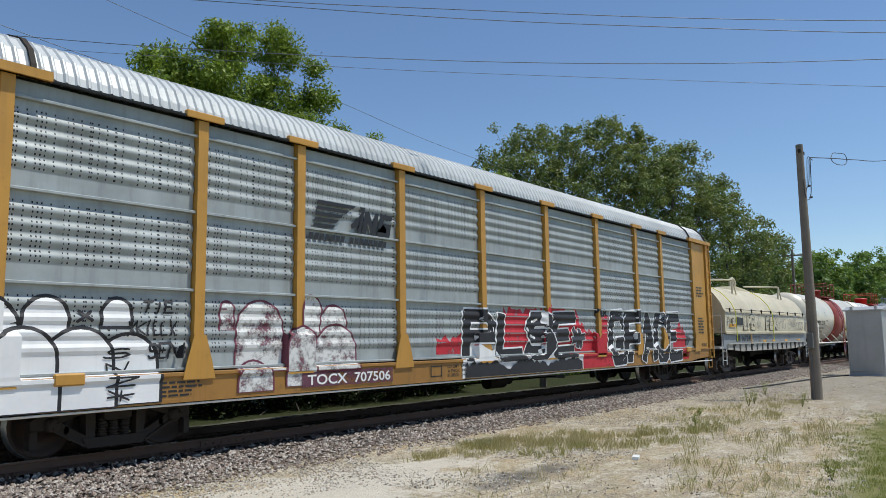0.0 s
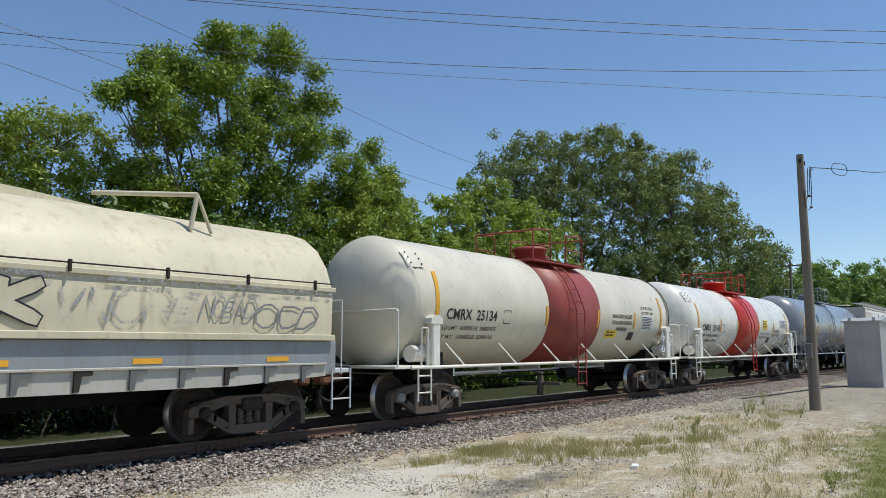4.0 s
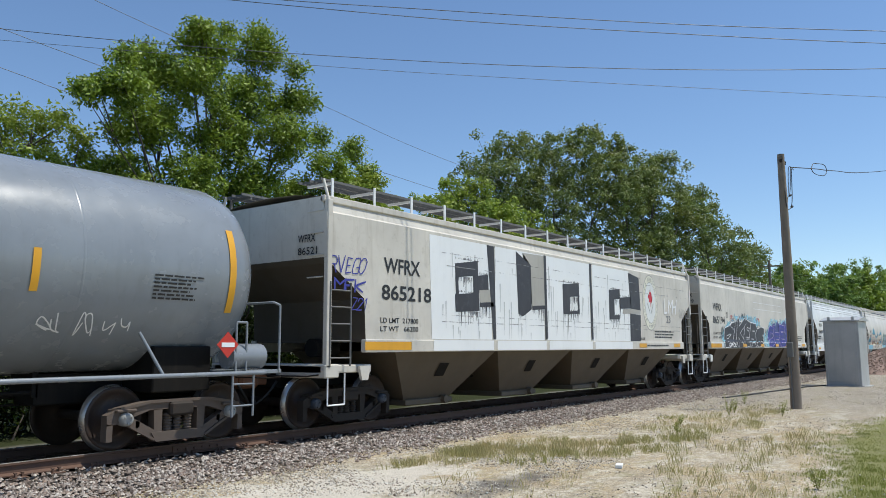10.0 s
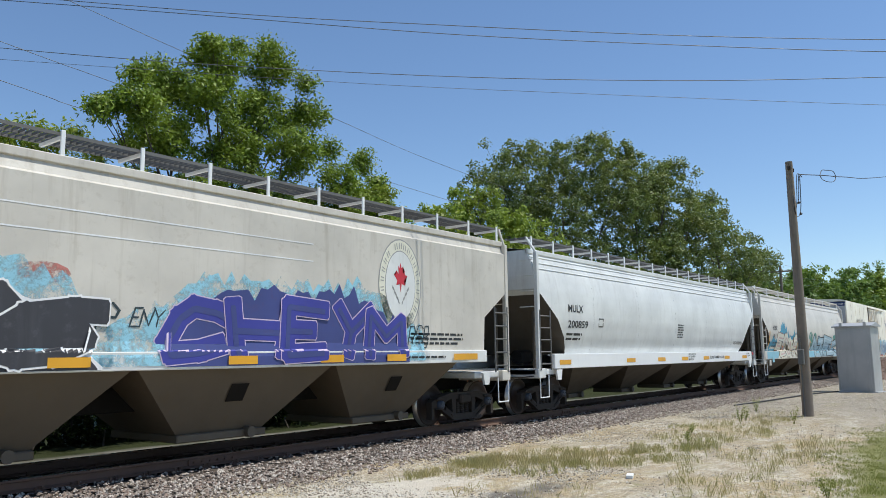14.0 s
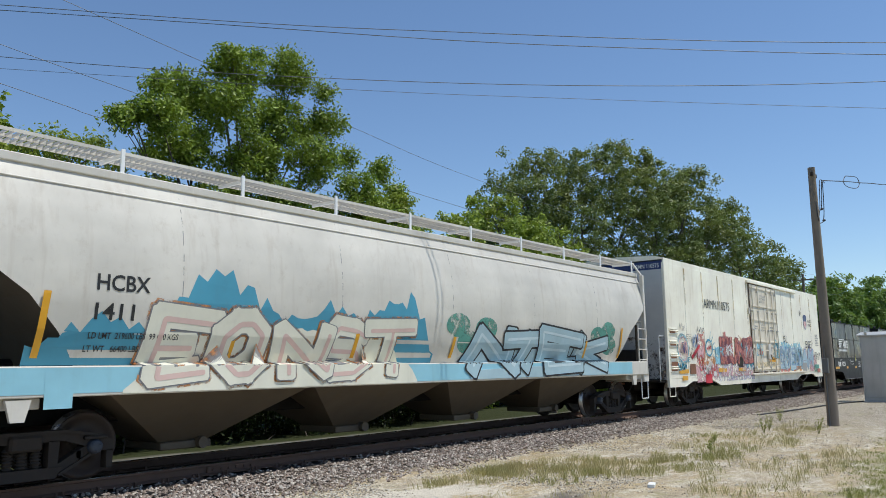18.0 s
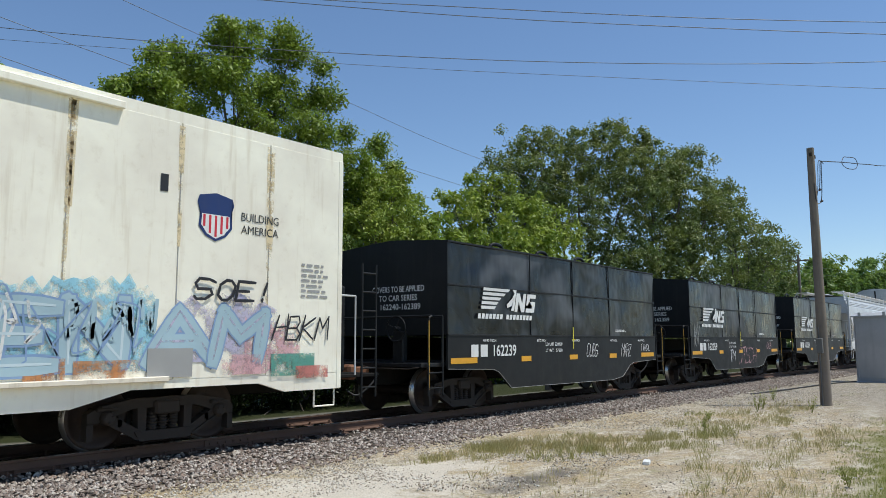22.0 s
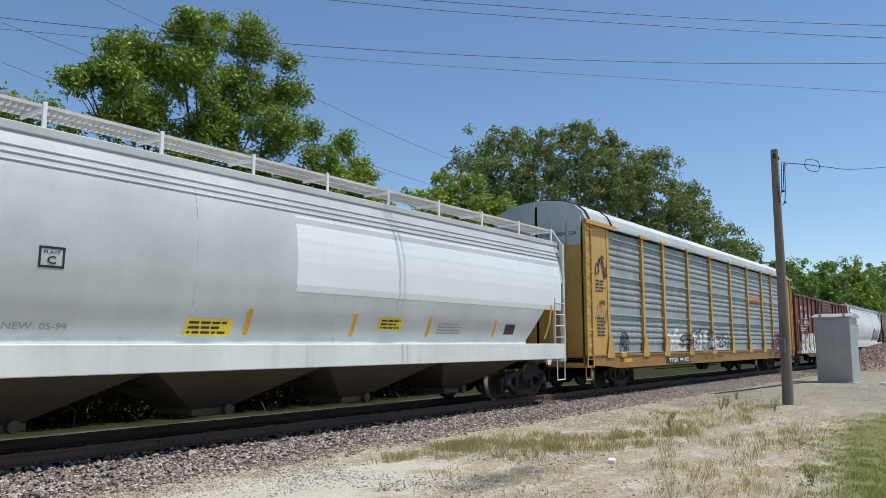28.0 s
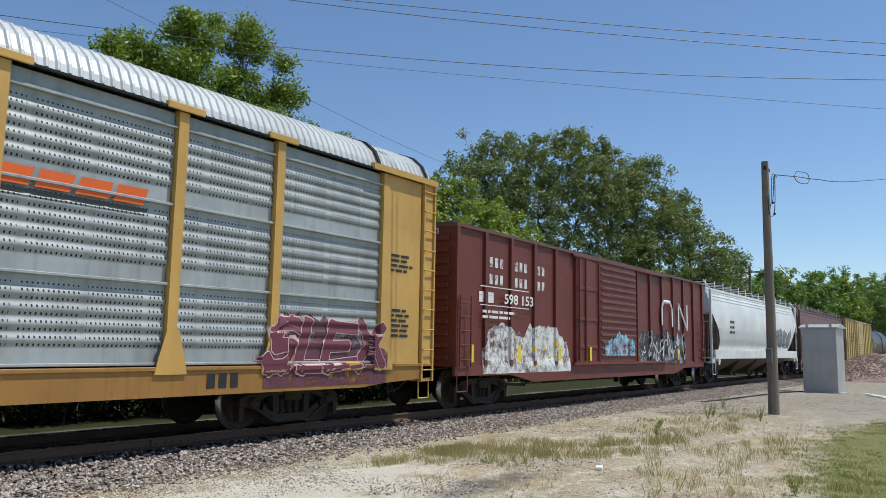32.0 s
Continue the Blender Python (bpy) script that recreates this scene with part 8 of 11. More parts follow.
def grey_marks(c, surf):
    letters("UTLX 207364", -6.55, 2.12, 1.95, 0.26, surf, "letter_gold", c, 0.03)
    small_print(-6.6, -5.0, 1.72, 2.1, 4, surf, "letter_gold", c, 12)
    tag(c, "PGR", -7.45, -6.75, 2.02, 2.42, surf, "spray_white", 131, 0.12)
    scrawl(c, -4.9, -4.0, 1.3, 2.1, surf, 132, "spray_teal", 7, 0.05)
    tag(c, "DIE", -4.15, -3.75, 1.88, 2.1, surf, "spray_white", 133, 0.16)
    tag(c, "TEXRE", -3.7, -1.75, 1.65, 2.25, surf, "haze_mid", 134, 0.12)
    tag(c, "TEVR", -3.5, -2.0, 1.55, 2.1, surf, "haze_mid", 154, 0.08)
    tag(c, "MEH", -1.55, -1.05, 1.6, 1.9, surf, "spray_white", 135, 0.12)
    for k, px in enumerate((-0.35, 0.3, 1.3, 2.3)):
        scrawl(c, px, px + 0.75, 1.68, 1.92, surf, 136 + 10 * k, "letter_gold", 3, 0.018)
    scrawl(c, 3.3, 4.0, 1.75, 1.98, surf, 137, "spray_white", 5, 0.018)
    scrawl(c, 4.6, 5.9, 1.62, 1.95, surf, 138, "spray_white", 6, 0.018)
    patch("painted_patch", [rect(-4.48, -4.1, 2.75, 3.17)], surf, "tank_dark", c, 0.006, 0.1)
    small_print(6.1, 6.95, 2.14, 2.52, 7, surf, "letter_black", c, 14, 0.008)
    part("air_tank", Shape().rod((7.5, -1.35, 1.32), (8.15, -1.35, 1.32), 0.2, 14), "tank_grey", c, "small grey cylinder on the end platform")
    s = Shape()
    r, px, pz = 0.2, 7.35, 1.5
    s.prism([(px, pz - r), (px + r, pz), (px, pz + r), (px - r, pz)], -1.58, -1.57)
    placard = part("hazard_placard", s, "red", c, "red and white diamond hazard placard")
    part("placard_bar", Shape().prism([(px - 0.12, pz - 0.035), (px + 0.12, pz - 0.035), (px + 0.12, pz + 0.035), (px - 0.12, pz + 0.035)], -1.586, -1.58), "fresh_white", placard)


def dark_marks(c, surf):
    small_print(-5.5, -4.0, 2.0, 2.4, 2, surf, "letter_white", c, 15)


def hopper(name, x, label, half, truck_x, levels, paint_body, paint_low, sill_paint, bays, bay_paint, sill_z, cut, posts, marks, walk_paint, round_side=True, low_end="hop_brown"):
    """A covered hopper: stacked section of (z, half width, end set-back), outlet bays, side sill, end ladders and roof walk."""
    c = car_thing(name, x, label, "hopper car")
    for dx in (-truck_x, truck_x):
        truck(c, dx, "cap_blue")
    couplers(c, half)
    zs = [l[0] for l in levels]

    def half_width(z):
        for (z0, y0, _), (z1, y1, _) in zip(levels, levels[1:]):
            if z0 <= z <= z1:
                return y0 + (y1 - y0) * (z - z0) / (z1 - z0)
        return levels[0][1] if z < zs[0] else levels[-1][1]

    surf = lambda px, pz: -half_width(pz)
    fine = []
    for a, b in zip(levels, levels[1:]):
        n = 3 if round_side else 1
        fine += [tuple(a[k] + (b[k] - a[k]) * j / n for k in range(3)) for j in range(n)]
    fine.append(levels[-1])
    side_top = max(i for i, l in enumerate(fine) if l[1] > 1.28)
    for sd in (-1, 1):
        s = Shape()
        s.sheet([[(-half + e + (2 * half - 2 * e) * k / 12, sd * w, z) for k in range(13)] for z, w, e in fine], round_side)
        part("side_sheet", s, paint_body, c)
    for sg in (-1, 1):
        up, dn = [l for l in fine if l[0] > 2.85], [l for l in fine if l[0] < 3.07]
        part("end_sheet", Shape().sheet([[(sg * (half - e), yy * w, z) for yy in (-1, -0.4, 0.4, 1)] for z, w, e in up], False), paint_body, c)
        # the lower end gets its own coat, mostly darkened for shade
        part("end_slope", Shape().sheet([[(sg * (half - e + 0.002), yy * w, z) for yy in (-1, -0.4, 0.4, 1)] for z, w, e in dn], False), low_end, c, "grimy slope sheet, shade mixed into its coat on most hoppers")
    zt, wt, _ = levels[-1]
    part("roof", Shape().sheet([[(-half, yy, zz), (half, yy, zz)] for yy, zz in ((-wt, zt), (-wt * 0.5, zt + 0.10), (0, zt + 0.13), (wt * 0.5, zt + 0.10), (wt, zt))], False), paint_body, c)
    s = Shape()
    for k in range(9):
        hx = -half + 1.6 + k * (2 * half - 3.2) / 8
        s.box(hx - 0.75, hx + 0.75, -0.32, 0.32, zt + 0.10, zt + 0.22, 0.03)
    part("roof_hatch", s, paint_body, c)
    # the top chord and lengthwise ribs
    s = Shape().box(-half, half, -wt - 0.07, -wt + 0.03, zt - 0.10, zt + 0.02, 0.012)
    part("top_chord", s, paint_body, c)
    if round_side:
        s = Shape()
        for q in ((0.30, 0.40, 0.50) if paint_body == "hop_grey" else (0.18, 0.33, 0.48) if paint_body == "hop_white" else (0.30,)):
            w = half_width(zt - q)
            s.rod((-half + 0.03, -w - 0.004, zt - q), (half - 0.03, -w - 0.004, zt - q), 0.018, 5)
        part("upper_rib", s, paint_body, c)
    if round_side:
        for k in range(1, 6):
            wx = -half + k * 2 * half / 6
            patch("weld_seam", [rect(wx, wx + 0.014, levels[0][0] + 0.1, zt - 0.12)], surf, "haze_grey", c, 0.0018)
    # roof walk on brackets along both edges
    n = posts
    for sd in (-1, 1):
        s = Shape()
        a, b = wt - 0.03, wt - 0.62
        for k in range(int(2 * half / 0.085)):
            gx = -half + 0.1 + k * 0.085
            s.box(gx, gx + 0.012, min(sd * a, sd * b), max(sd * a, sd * b), zt + 0.30, zt + 0.34)
        for yy in (a, b, (a + b) / 2):
            s.box(-half, half, sd * yy - 0.008, sd * yy + 0.008, zt + 0.30, zt + 0.345)
        part("roof_walk", s, walk_paint, c, "open steel grating walkway")
        for k in range(n):
            px = -half + 0.25 + k * (2 * half - 0.5) / (n - 1)
            q = Shape().box(px - 0.03, px + 0.03, min(sd * (wt - 0.0), sd * (wt + 0.03)), max(sd * (wt - 0.0), sd * (wt + 0.03)), zt - 0.02, zt + 0.37, 0.006)
            q.box(px - 0.02, px + 0.02, min(sd * a, sd * b), max(sd * a, sd * b), zt + 0.25, zt + 0.30)
            part("walk_bracket", q, "fresh_white" if sd < 0 else walk_paint, c)
    # side sill
    z0, z1 = sill_z
    e0 = cut
    for sd in (-1, 1):
        a, b = sorted((sd * 1.50, sd * 1.63))
        part("side_sill", Shape().box(-half + e0, half - e0, a, b, z0, z1, 0.012), sill_paint, c)
        a, b = sorted((sd * 1.25, sd * 1.52))
        part("sill_shelf", Shape().box(-half + e0 + 0.3, half - e0 - 0.3, a, b, z1 - 0.05, z1 - 0.008), sill_paint, c)
        a, b = sorted((sd * (levels[0][1] - 0.05), sd * (levels[0][1] - 0.004)))
        part("sill_web", Shape().box(-half + levels[0][2], half - levels[0][2], a, b, z1 - 0.05, levels[0][0] + 0.02), sill_paint, c)
    part("centre_sill", Shape().box(-half, half, -0.35, 0.35, 0.72, 1.1, 0.02), "under_black", c)
    # outlet bays, their shade and dirt both in the coat
    for a, b in zip(bays, bays[1:]):
        m, w = (a + b) / 2, b - a
        t, o = w / 2 - 0.03, w * (0.11 if round_side else 0.21)
        zt2, zb = z0 + 0.02, 0.34
        yo, yb = (1.40, 0.42) if round_side else (1.5, 0.85)
        vs = [(m - t, -yo, zt2), (m + t, -yo, zt2), (m + t, yo, zt2), (m - t, yo, zt2), (m - o, -yb, zb), (m + o, -yb, zb), (m + o, yb, zb), (m - o, yb, zb)]
        part("outlet_bay", Shape().add(vs, [(0, 1, 5, 4), (1, 2, 6, 5), (2, 3, 7, 6), (3, 0, 4, 7), (4, 5, 6, 7)]), bay_paint, c)
        g = Shape().box(m - o - 0.05, m + o + 0.05, -yb - 0.1, yb + 0.1, 0.24, 0.36, 0.015)
        g.rod((m + o * 0.6, -yb - 0.2, 0.32), (m + o * 0.6, -yb - 0.05, 0.32), 0.09, 10)
        part("outlet_gate", g, bay_paint, c)
        if not round_side:
            zz = zt2 - (zt2 - zb) * 0.35
            q = Shape().add([(m - 0.17, -1.355, zz + 0.10), (m + 0.17, -1.355, zz + 0.10), (m + 0.17, -1.18, zz - 0.18), (m - 0.17, -1.18, zz - 0.18)], [(0, 1, 2, 3)])
            part("vibrator_pad", q, "under_black", c)
    # ends: platforms, corner posts, ladders, sill steps, brake wheel
    for sg in (-1, 1):
        xe = sg * half
        part("end_platform", Shape().box(min(xe, xe - sg * 1.3), max(xe, xe - sg * 1.3), -1.5, 1.5, 1.0, 1.14, 0.015), sill_paint, c)
        part("end_sill", Shape().box(min(xe, xe - sg * 0.35), max(xe, xe - sg * 0.35), -1.6, 1.6, 0.92, 1.16, 0.02), paint_body, c)
        for sd in (-1, 1):
            a, b = sorted((xe - sg * 0.02, xe - sg * 0.14))
            u, v = sorted((sd * 1.50, sd * 1.60))
            part("corner_post", Shape().box(a, b, u, v, 1.1, zt - 0.06, 0.01).rod(((a + b) / 2, sd * 1.55, zt - 0.08), ((a + b) / 2, sd * (wt - 0.04), zt + 0.33), 0.03, 6), paint_body, c)
        ladder(c, min(xe - sg * 0.1, xe - sg * 0.62), max(xe - sg * 0.1, xe - sg * 0.62), 1.12, 2.62, -1.60, 5, walk_paint if walk_paint != "under_black" else "fresh_white")
        for k in range(4):
            part("end_rung", Shape().rod((xe, -1.1, 2.7 + k * 0.4), (xe, -1.5, 2.7 + k * 0.4), 0.014, 6), paint_body, c)
        stirrup(c, xe - sg * 0.08, xe - sg * 0.5, 0.45, 1.0, -1.58, "fresh_white")
        part("tow_eye", Shape().prism([(xe - sg * 1.15, 1.12), (xe - sg * 0.85, 1.12), (xe - sg * 0.92, 0.86), (xe - sg * 1.08, 0.86)], -1.62, -1.56), sill_paint, c)
        for sd in (-1.35, 1.35):
            part("slope_brace", Shape().rod((xe - sg * 0.2, sd, 1.12), (xe - sg * 0.2, sd, 2.6), 0.04, 6), low_end, c)
    brake_wheel(c, -half - 0.12, 0.6, 2.2, "cast_steel")
    part("brake_cylinder", Shape().rod((-half + 0.7, -0.5, 1.45), (-half + 1.3, -0.5, 1.45), 0.18, 12), "under_black", c)
    marks(c, surf)
    return c


SLAB = [(1.55, 1.58, 1.05), (2.35, 1.58, 1.0), (2.95, 1.58, 0.1), (3.05, 1.58, 0.02), (3.86, 1.58, 0.0), (3.90, 1.52, 0.0), (4.16, 1.44, 0.0)]
ROUND = [(1.50, 1.36, 1.75), (1.7, 1.45, 1.62), (1.95, 1.53, 1.45), (2.4, 1.595, 1.05), (2.75, 1.605, 0.55), (2.95, 1.60, 0.28), (3.15, 1.585, 0.02), (3.5, 1.53, 0.0), (3.85, 1.43, 0.0), (4.16, 1.31, 0.0)]


def leaf_seal(c, x, z, surf):
    """A round company seal, as rings and a plain red leaf shape."""
    n = 28

    def disc(r, rz):
        return [(x + math.cos(2 * math.pi * k / n) * r, z + math.sin(2 * math.pi * k / n) * rz) for k in range(n)]
    patch("seal", [disc(0.64, 0.92)], surf, "letter_faint", c, 0.004)
    patch("seal", [disc(0.615, 0.895)], surf, "spray_cream", c, 0.006)
    patch("seal", [disc(0.455, 0.69)], surf, "letter_faint", c, 0.008)
    patch("seal", [disc(0.44, 0.67)], surf, "hop_white", c, 0.010)
    leaf = [(0, -0.26), (0.03, -0.09), (0.13, -0.12), (0.10, -0.03), (0.2, 0.08), (0.13, 0.09), (0.12, 0.17), (0.06, 0.10), (0.07, 0.26), (0.03, 0.22), (0, 0.33)]
    pts = [(x + a, z + 0.12 + b) for a, b in leaf] + [(x - a, z + 0.12 + b) for a, b in reversed(leaf[1:-1])]
    patch("seal_leaf", [pts], surf, "spray_red", c, 0.013, 0)
    ears = []
    for k in range(7):
        for sd in (-1, 1):
            ex, ez = x + sd * (0.04 + k * 0.03), z - 0.34 + k * 0.045 + (k % 2) * 0.02
            ears.append([(ex, ez - 0.04), (ex + sd * 0.035, ez + 0.01), (ex + sd * 0.03, ez + 0.06), (ex - sd * 0.01, ez)])
    patch("seal_wheat", ears, surf, "letter_faint", c, 0.012, 0)
    marks = []
    for k in range(26):
        a = 2 * math.pi * (k + 0.5) / 26
        if k % 9 == 8:
            continue
        ca, sa = math.cos(a), math.sin(a)
        for g in (-0.03, 0.03):
            ex, ez = x + ca * 0.535 - sa * g, z + sa * 0.78 + ca * g
            marks.append([(ex - ca * 0.045 - sa * 0.009, ez - sa * 0.06 + ca * 0.009), (ex - ca * 0.045 + sa * 0.009, ez - sa * 0.06 - ca * 0.009), (ex + ca * 0.045 + sa * 0.009, ez + sa * 0.06 - ca * 0.009), (ex + ca * 0.045 - sa * 0.009, ez + sa * 0.06 + ca * 0.009)])
    patch("seal_ring_marks", marks, surf, "letter_faint", c, 0.010, 0)


def grain_marks(number, low, high):
    def base(c, surf):
        letters("WFRX", -7.86, 2.88, 1.12, 0.30, surf, "letter_black", c, 0.02)
        letters(number, -7.92, 2.36, 1.55, 0.30, surf, "letter_black", c, 0.02)
        letters("LD LMT  " + low, -7.95, 1.92, 1.15, 0.10, surf, "letter_black", c)
        letters("LT WT   " + high, -7.95, 1.76, 1.15, 0.10, surf, "letter_black", c)
        reflectors(c, (-7.75,), 1.40, 1.56, 1.35, flat_side(-1.632))
        leaf_seal(c, 5.5, 2.89, surf)
        reflectors(c, (4.66, 7.72), 1.42, 1.55, 0.6, flat_side(-1.632))
        small_print(5.0, 7.1, 1.45, 1.53, 1, flat_side(-1.636), "letter_black", c, 41)
        letters("MER ON CAR", 4.3, 1.65, 0.66, 0.1, surf, "letter_black", c, 0.02)
        small_print(5.8, 7.75, 1.72, 2.0, 3, surf, "letter_black", c, 16)
        end_letters("WFRX", -0.85, 3.35, 0.45, 0.14, -9.4, "letter_black", c)
        end_letters(number[:5], -0.85, 3.12, 0.5, 0.14, -9.4, "letter_black", c)
    return base


def hopper_one_marks(c, surf):
    grain_marks("865218", "217800", "66200")(c, surf)
    # white roller-painted blocks with dark, dripping letter shapes
    for a, b in ((-6.35, -4.09), (-3.93, -1.63), (-1.48, 1.02), (1.19, 3.82)):
        patch("rolled_paint", [[(a, 1.62), (b, 1.62), (b, 3.80), (a - 0.08 if a < -6 else a, 3.80)]], surf, "fresh_white", c, 0.005, 0)
        patch("rolled_paint", [rect(a, b, 1.38, 1.60)], flat_side(-1.632), "fresh_white", c, 0.004, 0)
    dark = [[(-5.51, 2.96), (-4.63, 3.06), (-4.65, 3.39), (-5.53, 3.26)],
            [(-5.5, 2.59), (-5.39, 2.6), (-5.41, 2.97), (-5.52, 2.96)],
            [(-5.51, 2.21), (-4.59, 2.26), (-4.61, 2.67), (-5.54, 2.59)],
            [(-4.83, 2.65), (-4.59, 2.67), (-4.61, 3.06), (-4.85, 3.04)],
            [(-4.6, 2.73), (-4.21, 2.76), (-4.23, 3.11), (-4.61, 3.06)],
            [(-4.58, 2.35), (-4, 2.38), (-4.01, 2.48), (-4.58, 2.45)],
            [(-4.03, 1.62), (-3.91, 1.65), (-3.97, 3.79), (-4.27, 3.8)],
            [(-2.91, 2.25), (-2.7, 2.19), (-2.27, 2.38), (-2.28, 3.49), (-2.99, 3.78)],
            [(-2.24, 2.37), (-1.58, 2.41), (-1.58, 2.51), (-2.24, 2.47)],
            [(-1.59, 1.63), (-1.46, 1.67), (-1.5, 3.8), (-1.62, 3.8)],
            [(-0.61, 2.77), (0.35, 2.84), (0.35, 3.21), (-0.61, 3.12)],
            [(-0.6, 2.32), (-0.2, 2.33), (-0.21, 2.8), (-0.61, 2.77)],
            [(-0.2, 2.33), (0.36, 2.36), (0.36, 2.44), (-0.2, 2.41)],
            [(0.25, 2.43), (0.36, 2.44), (0.35, 2.84), (0.25, 2.83)],
            [(1.06, 1.64), (1.19, 1.68), (1.14, 3.81), (1.01, 3.82)],
            [(2.3, 2.84), (3.08, 2.9), (3.08, 3.2), (2.3, 3.14)],
            [(2.29, 2.25), (2.67, 2.27), (2.67, 2.87), (2.3, 2.84)],
            [(2.67, 2.27), (3.03, 2.28), (3.03, 2.41), (2.67, 2.39)],
            [(3.05, 2.6), (3.89, 2.64), (3.9, 3), (3.05, 2.94)],
            [(3.89, 2.63), (4.66, 2.61), (4.59, 3.65), (3.75, 3.76)],
            [(3.79, 1.62), (4.6, 1.62), (4.66, 2.45), (3.82, 2.48)]]
    for q in dark:
        patch("spray_letter", [q], surf, "spray_char", c, 0.009, 0)
    grey = [[(-4.58, 2.45), (-3.99, 2.49), (-4, 2.78), (-4.6, 2.73)],
            [(-2.24, 2.45), (-1.5, 2.51), (-1.61, 3.79), (-2.68, 3.77), (-2.28, 3.49)],
            [(3.27, 2.45), (4.62, 2.5), (4.62, 2.65), (3.27, 2.59)]]
    for q in grey:
        patch("spray_letter", [q], surf, "spray_tan", c, 0.008, 0)
    for z in (1.98, 2.12, 3.18, 3.45):
        patch("panel_line", [rect(-6.0, 9.0, z, z + 0.016)], surf, "haze_grey", c, 0.0105, 0)
    rnd = random.Random(141)
    drips = []
    for q in dark:
        for _ in range(int(abs(q[1][0] - q[0][0]) * 30)):
            dx, dl = rnd.uniform(q[0][0], q[1][0]), rnd.uniform(0.03, 0.32) * rnd.random() + 0.02
            dl = max(0.0, min(dl, q[0][1] - 1.63))
            drips.append([(dx, q[0][1] - dl), (dx + 0.014, q[0][1] - dl), (dx + 0.02, q[0][1] + 0.03), (dx - 0.006, q[0][1] + 0.03)])
            dl = rnd.uniform(0.01, 0.05) * rnd.random()
            drips.append([(dx, q[2][1] - 0.02), (dx + 0.03, q[2][1] - 0.02), (dx + 0.02, q[2][1] + dl), (dx + 0.008, q[2][1] + dl)])
    patch("paint_drip", drips, surf, "spray_grey", c, 0.0075, 0)
    streaks = []
    for _ in range(90):
        dx, dz, dl = rnd.uniform(-6.2, 4.8), rnd.uniform(1.8, 3.6), rnd.uniform(0.15, 0.9)
        dl = min(dl, dz - 1.63)
        streaks.append([(dx, dz - dl), (dx + 0.01, dz - dl), (dx + 0.03, dz), (dx - 0.02, dz)])
    patch("roller_streak", streaks, surf, "spray_haze", c, 0.0065, 0)
    tag(c, "RVEGO", -9.3, -8.35, 2.78, 3.15, surf, "spray_blue", 142, 0.14, wild=0.2)
    tag(c, "MFK", -9.2, -8.4, 2.45, 2.72, surf, "spray_blue", 145, 0.14)
    tag(c, "Z21", -8.75, -8.3, 2.12, 2.4, surf, "spray_blue", 146, 0.14)
    tag(c, "LMH", 6.7, 7.9, 2.55, 3.15, surf, "spray_white", 143, 0.16)
    letters("23", 6.9, 2.25, 0.4, 0.26, surf, "spray_grey", c, 0.02)
    scrawl(c, 8.1, 9.1, 2.4, 2.9, surf, 144, "letter_faint", 6, 0.015)


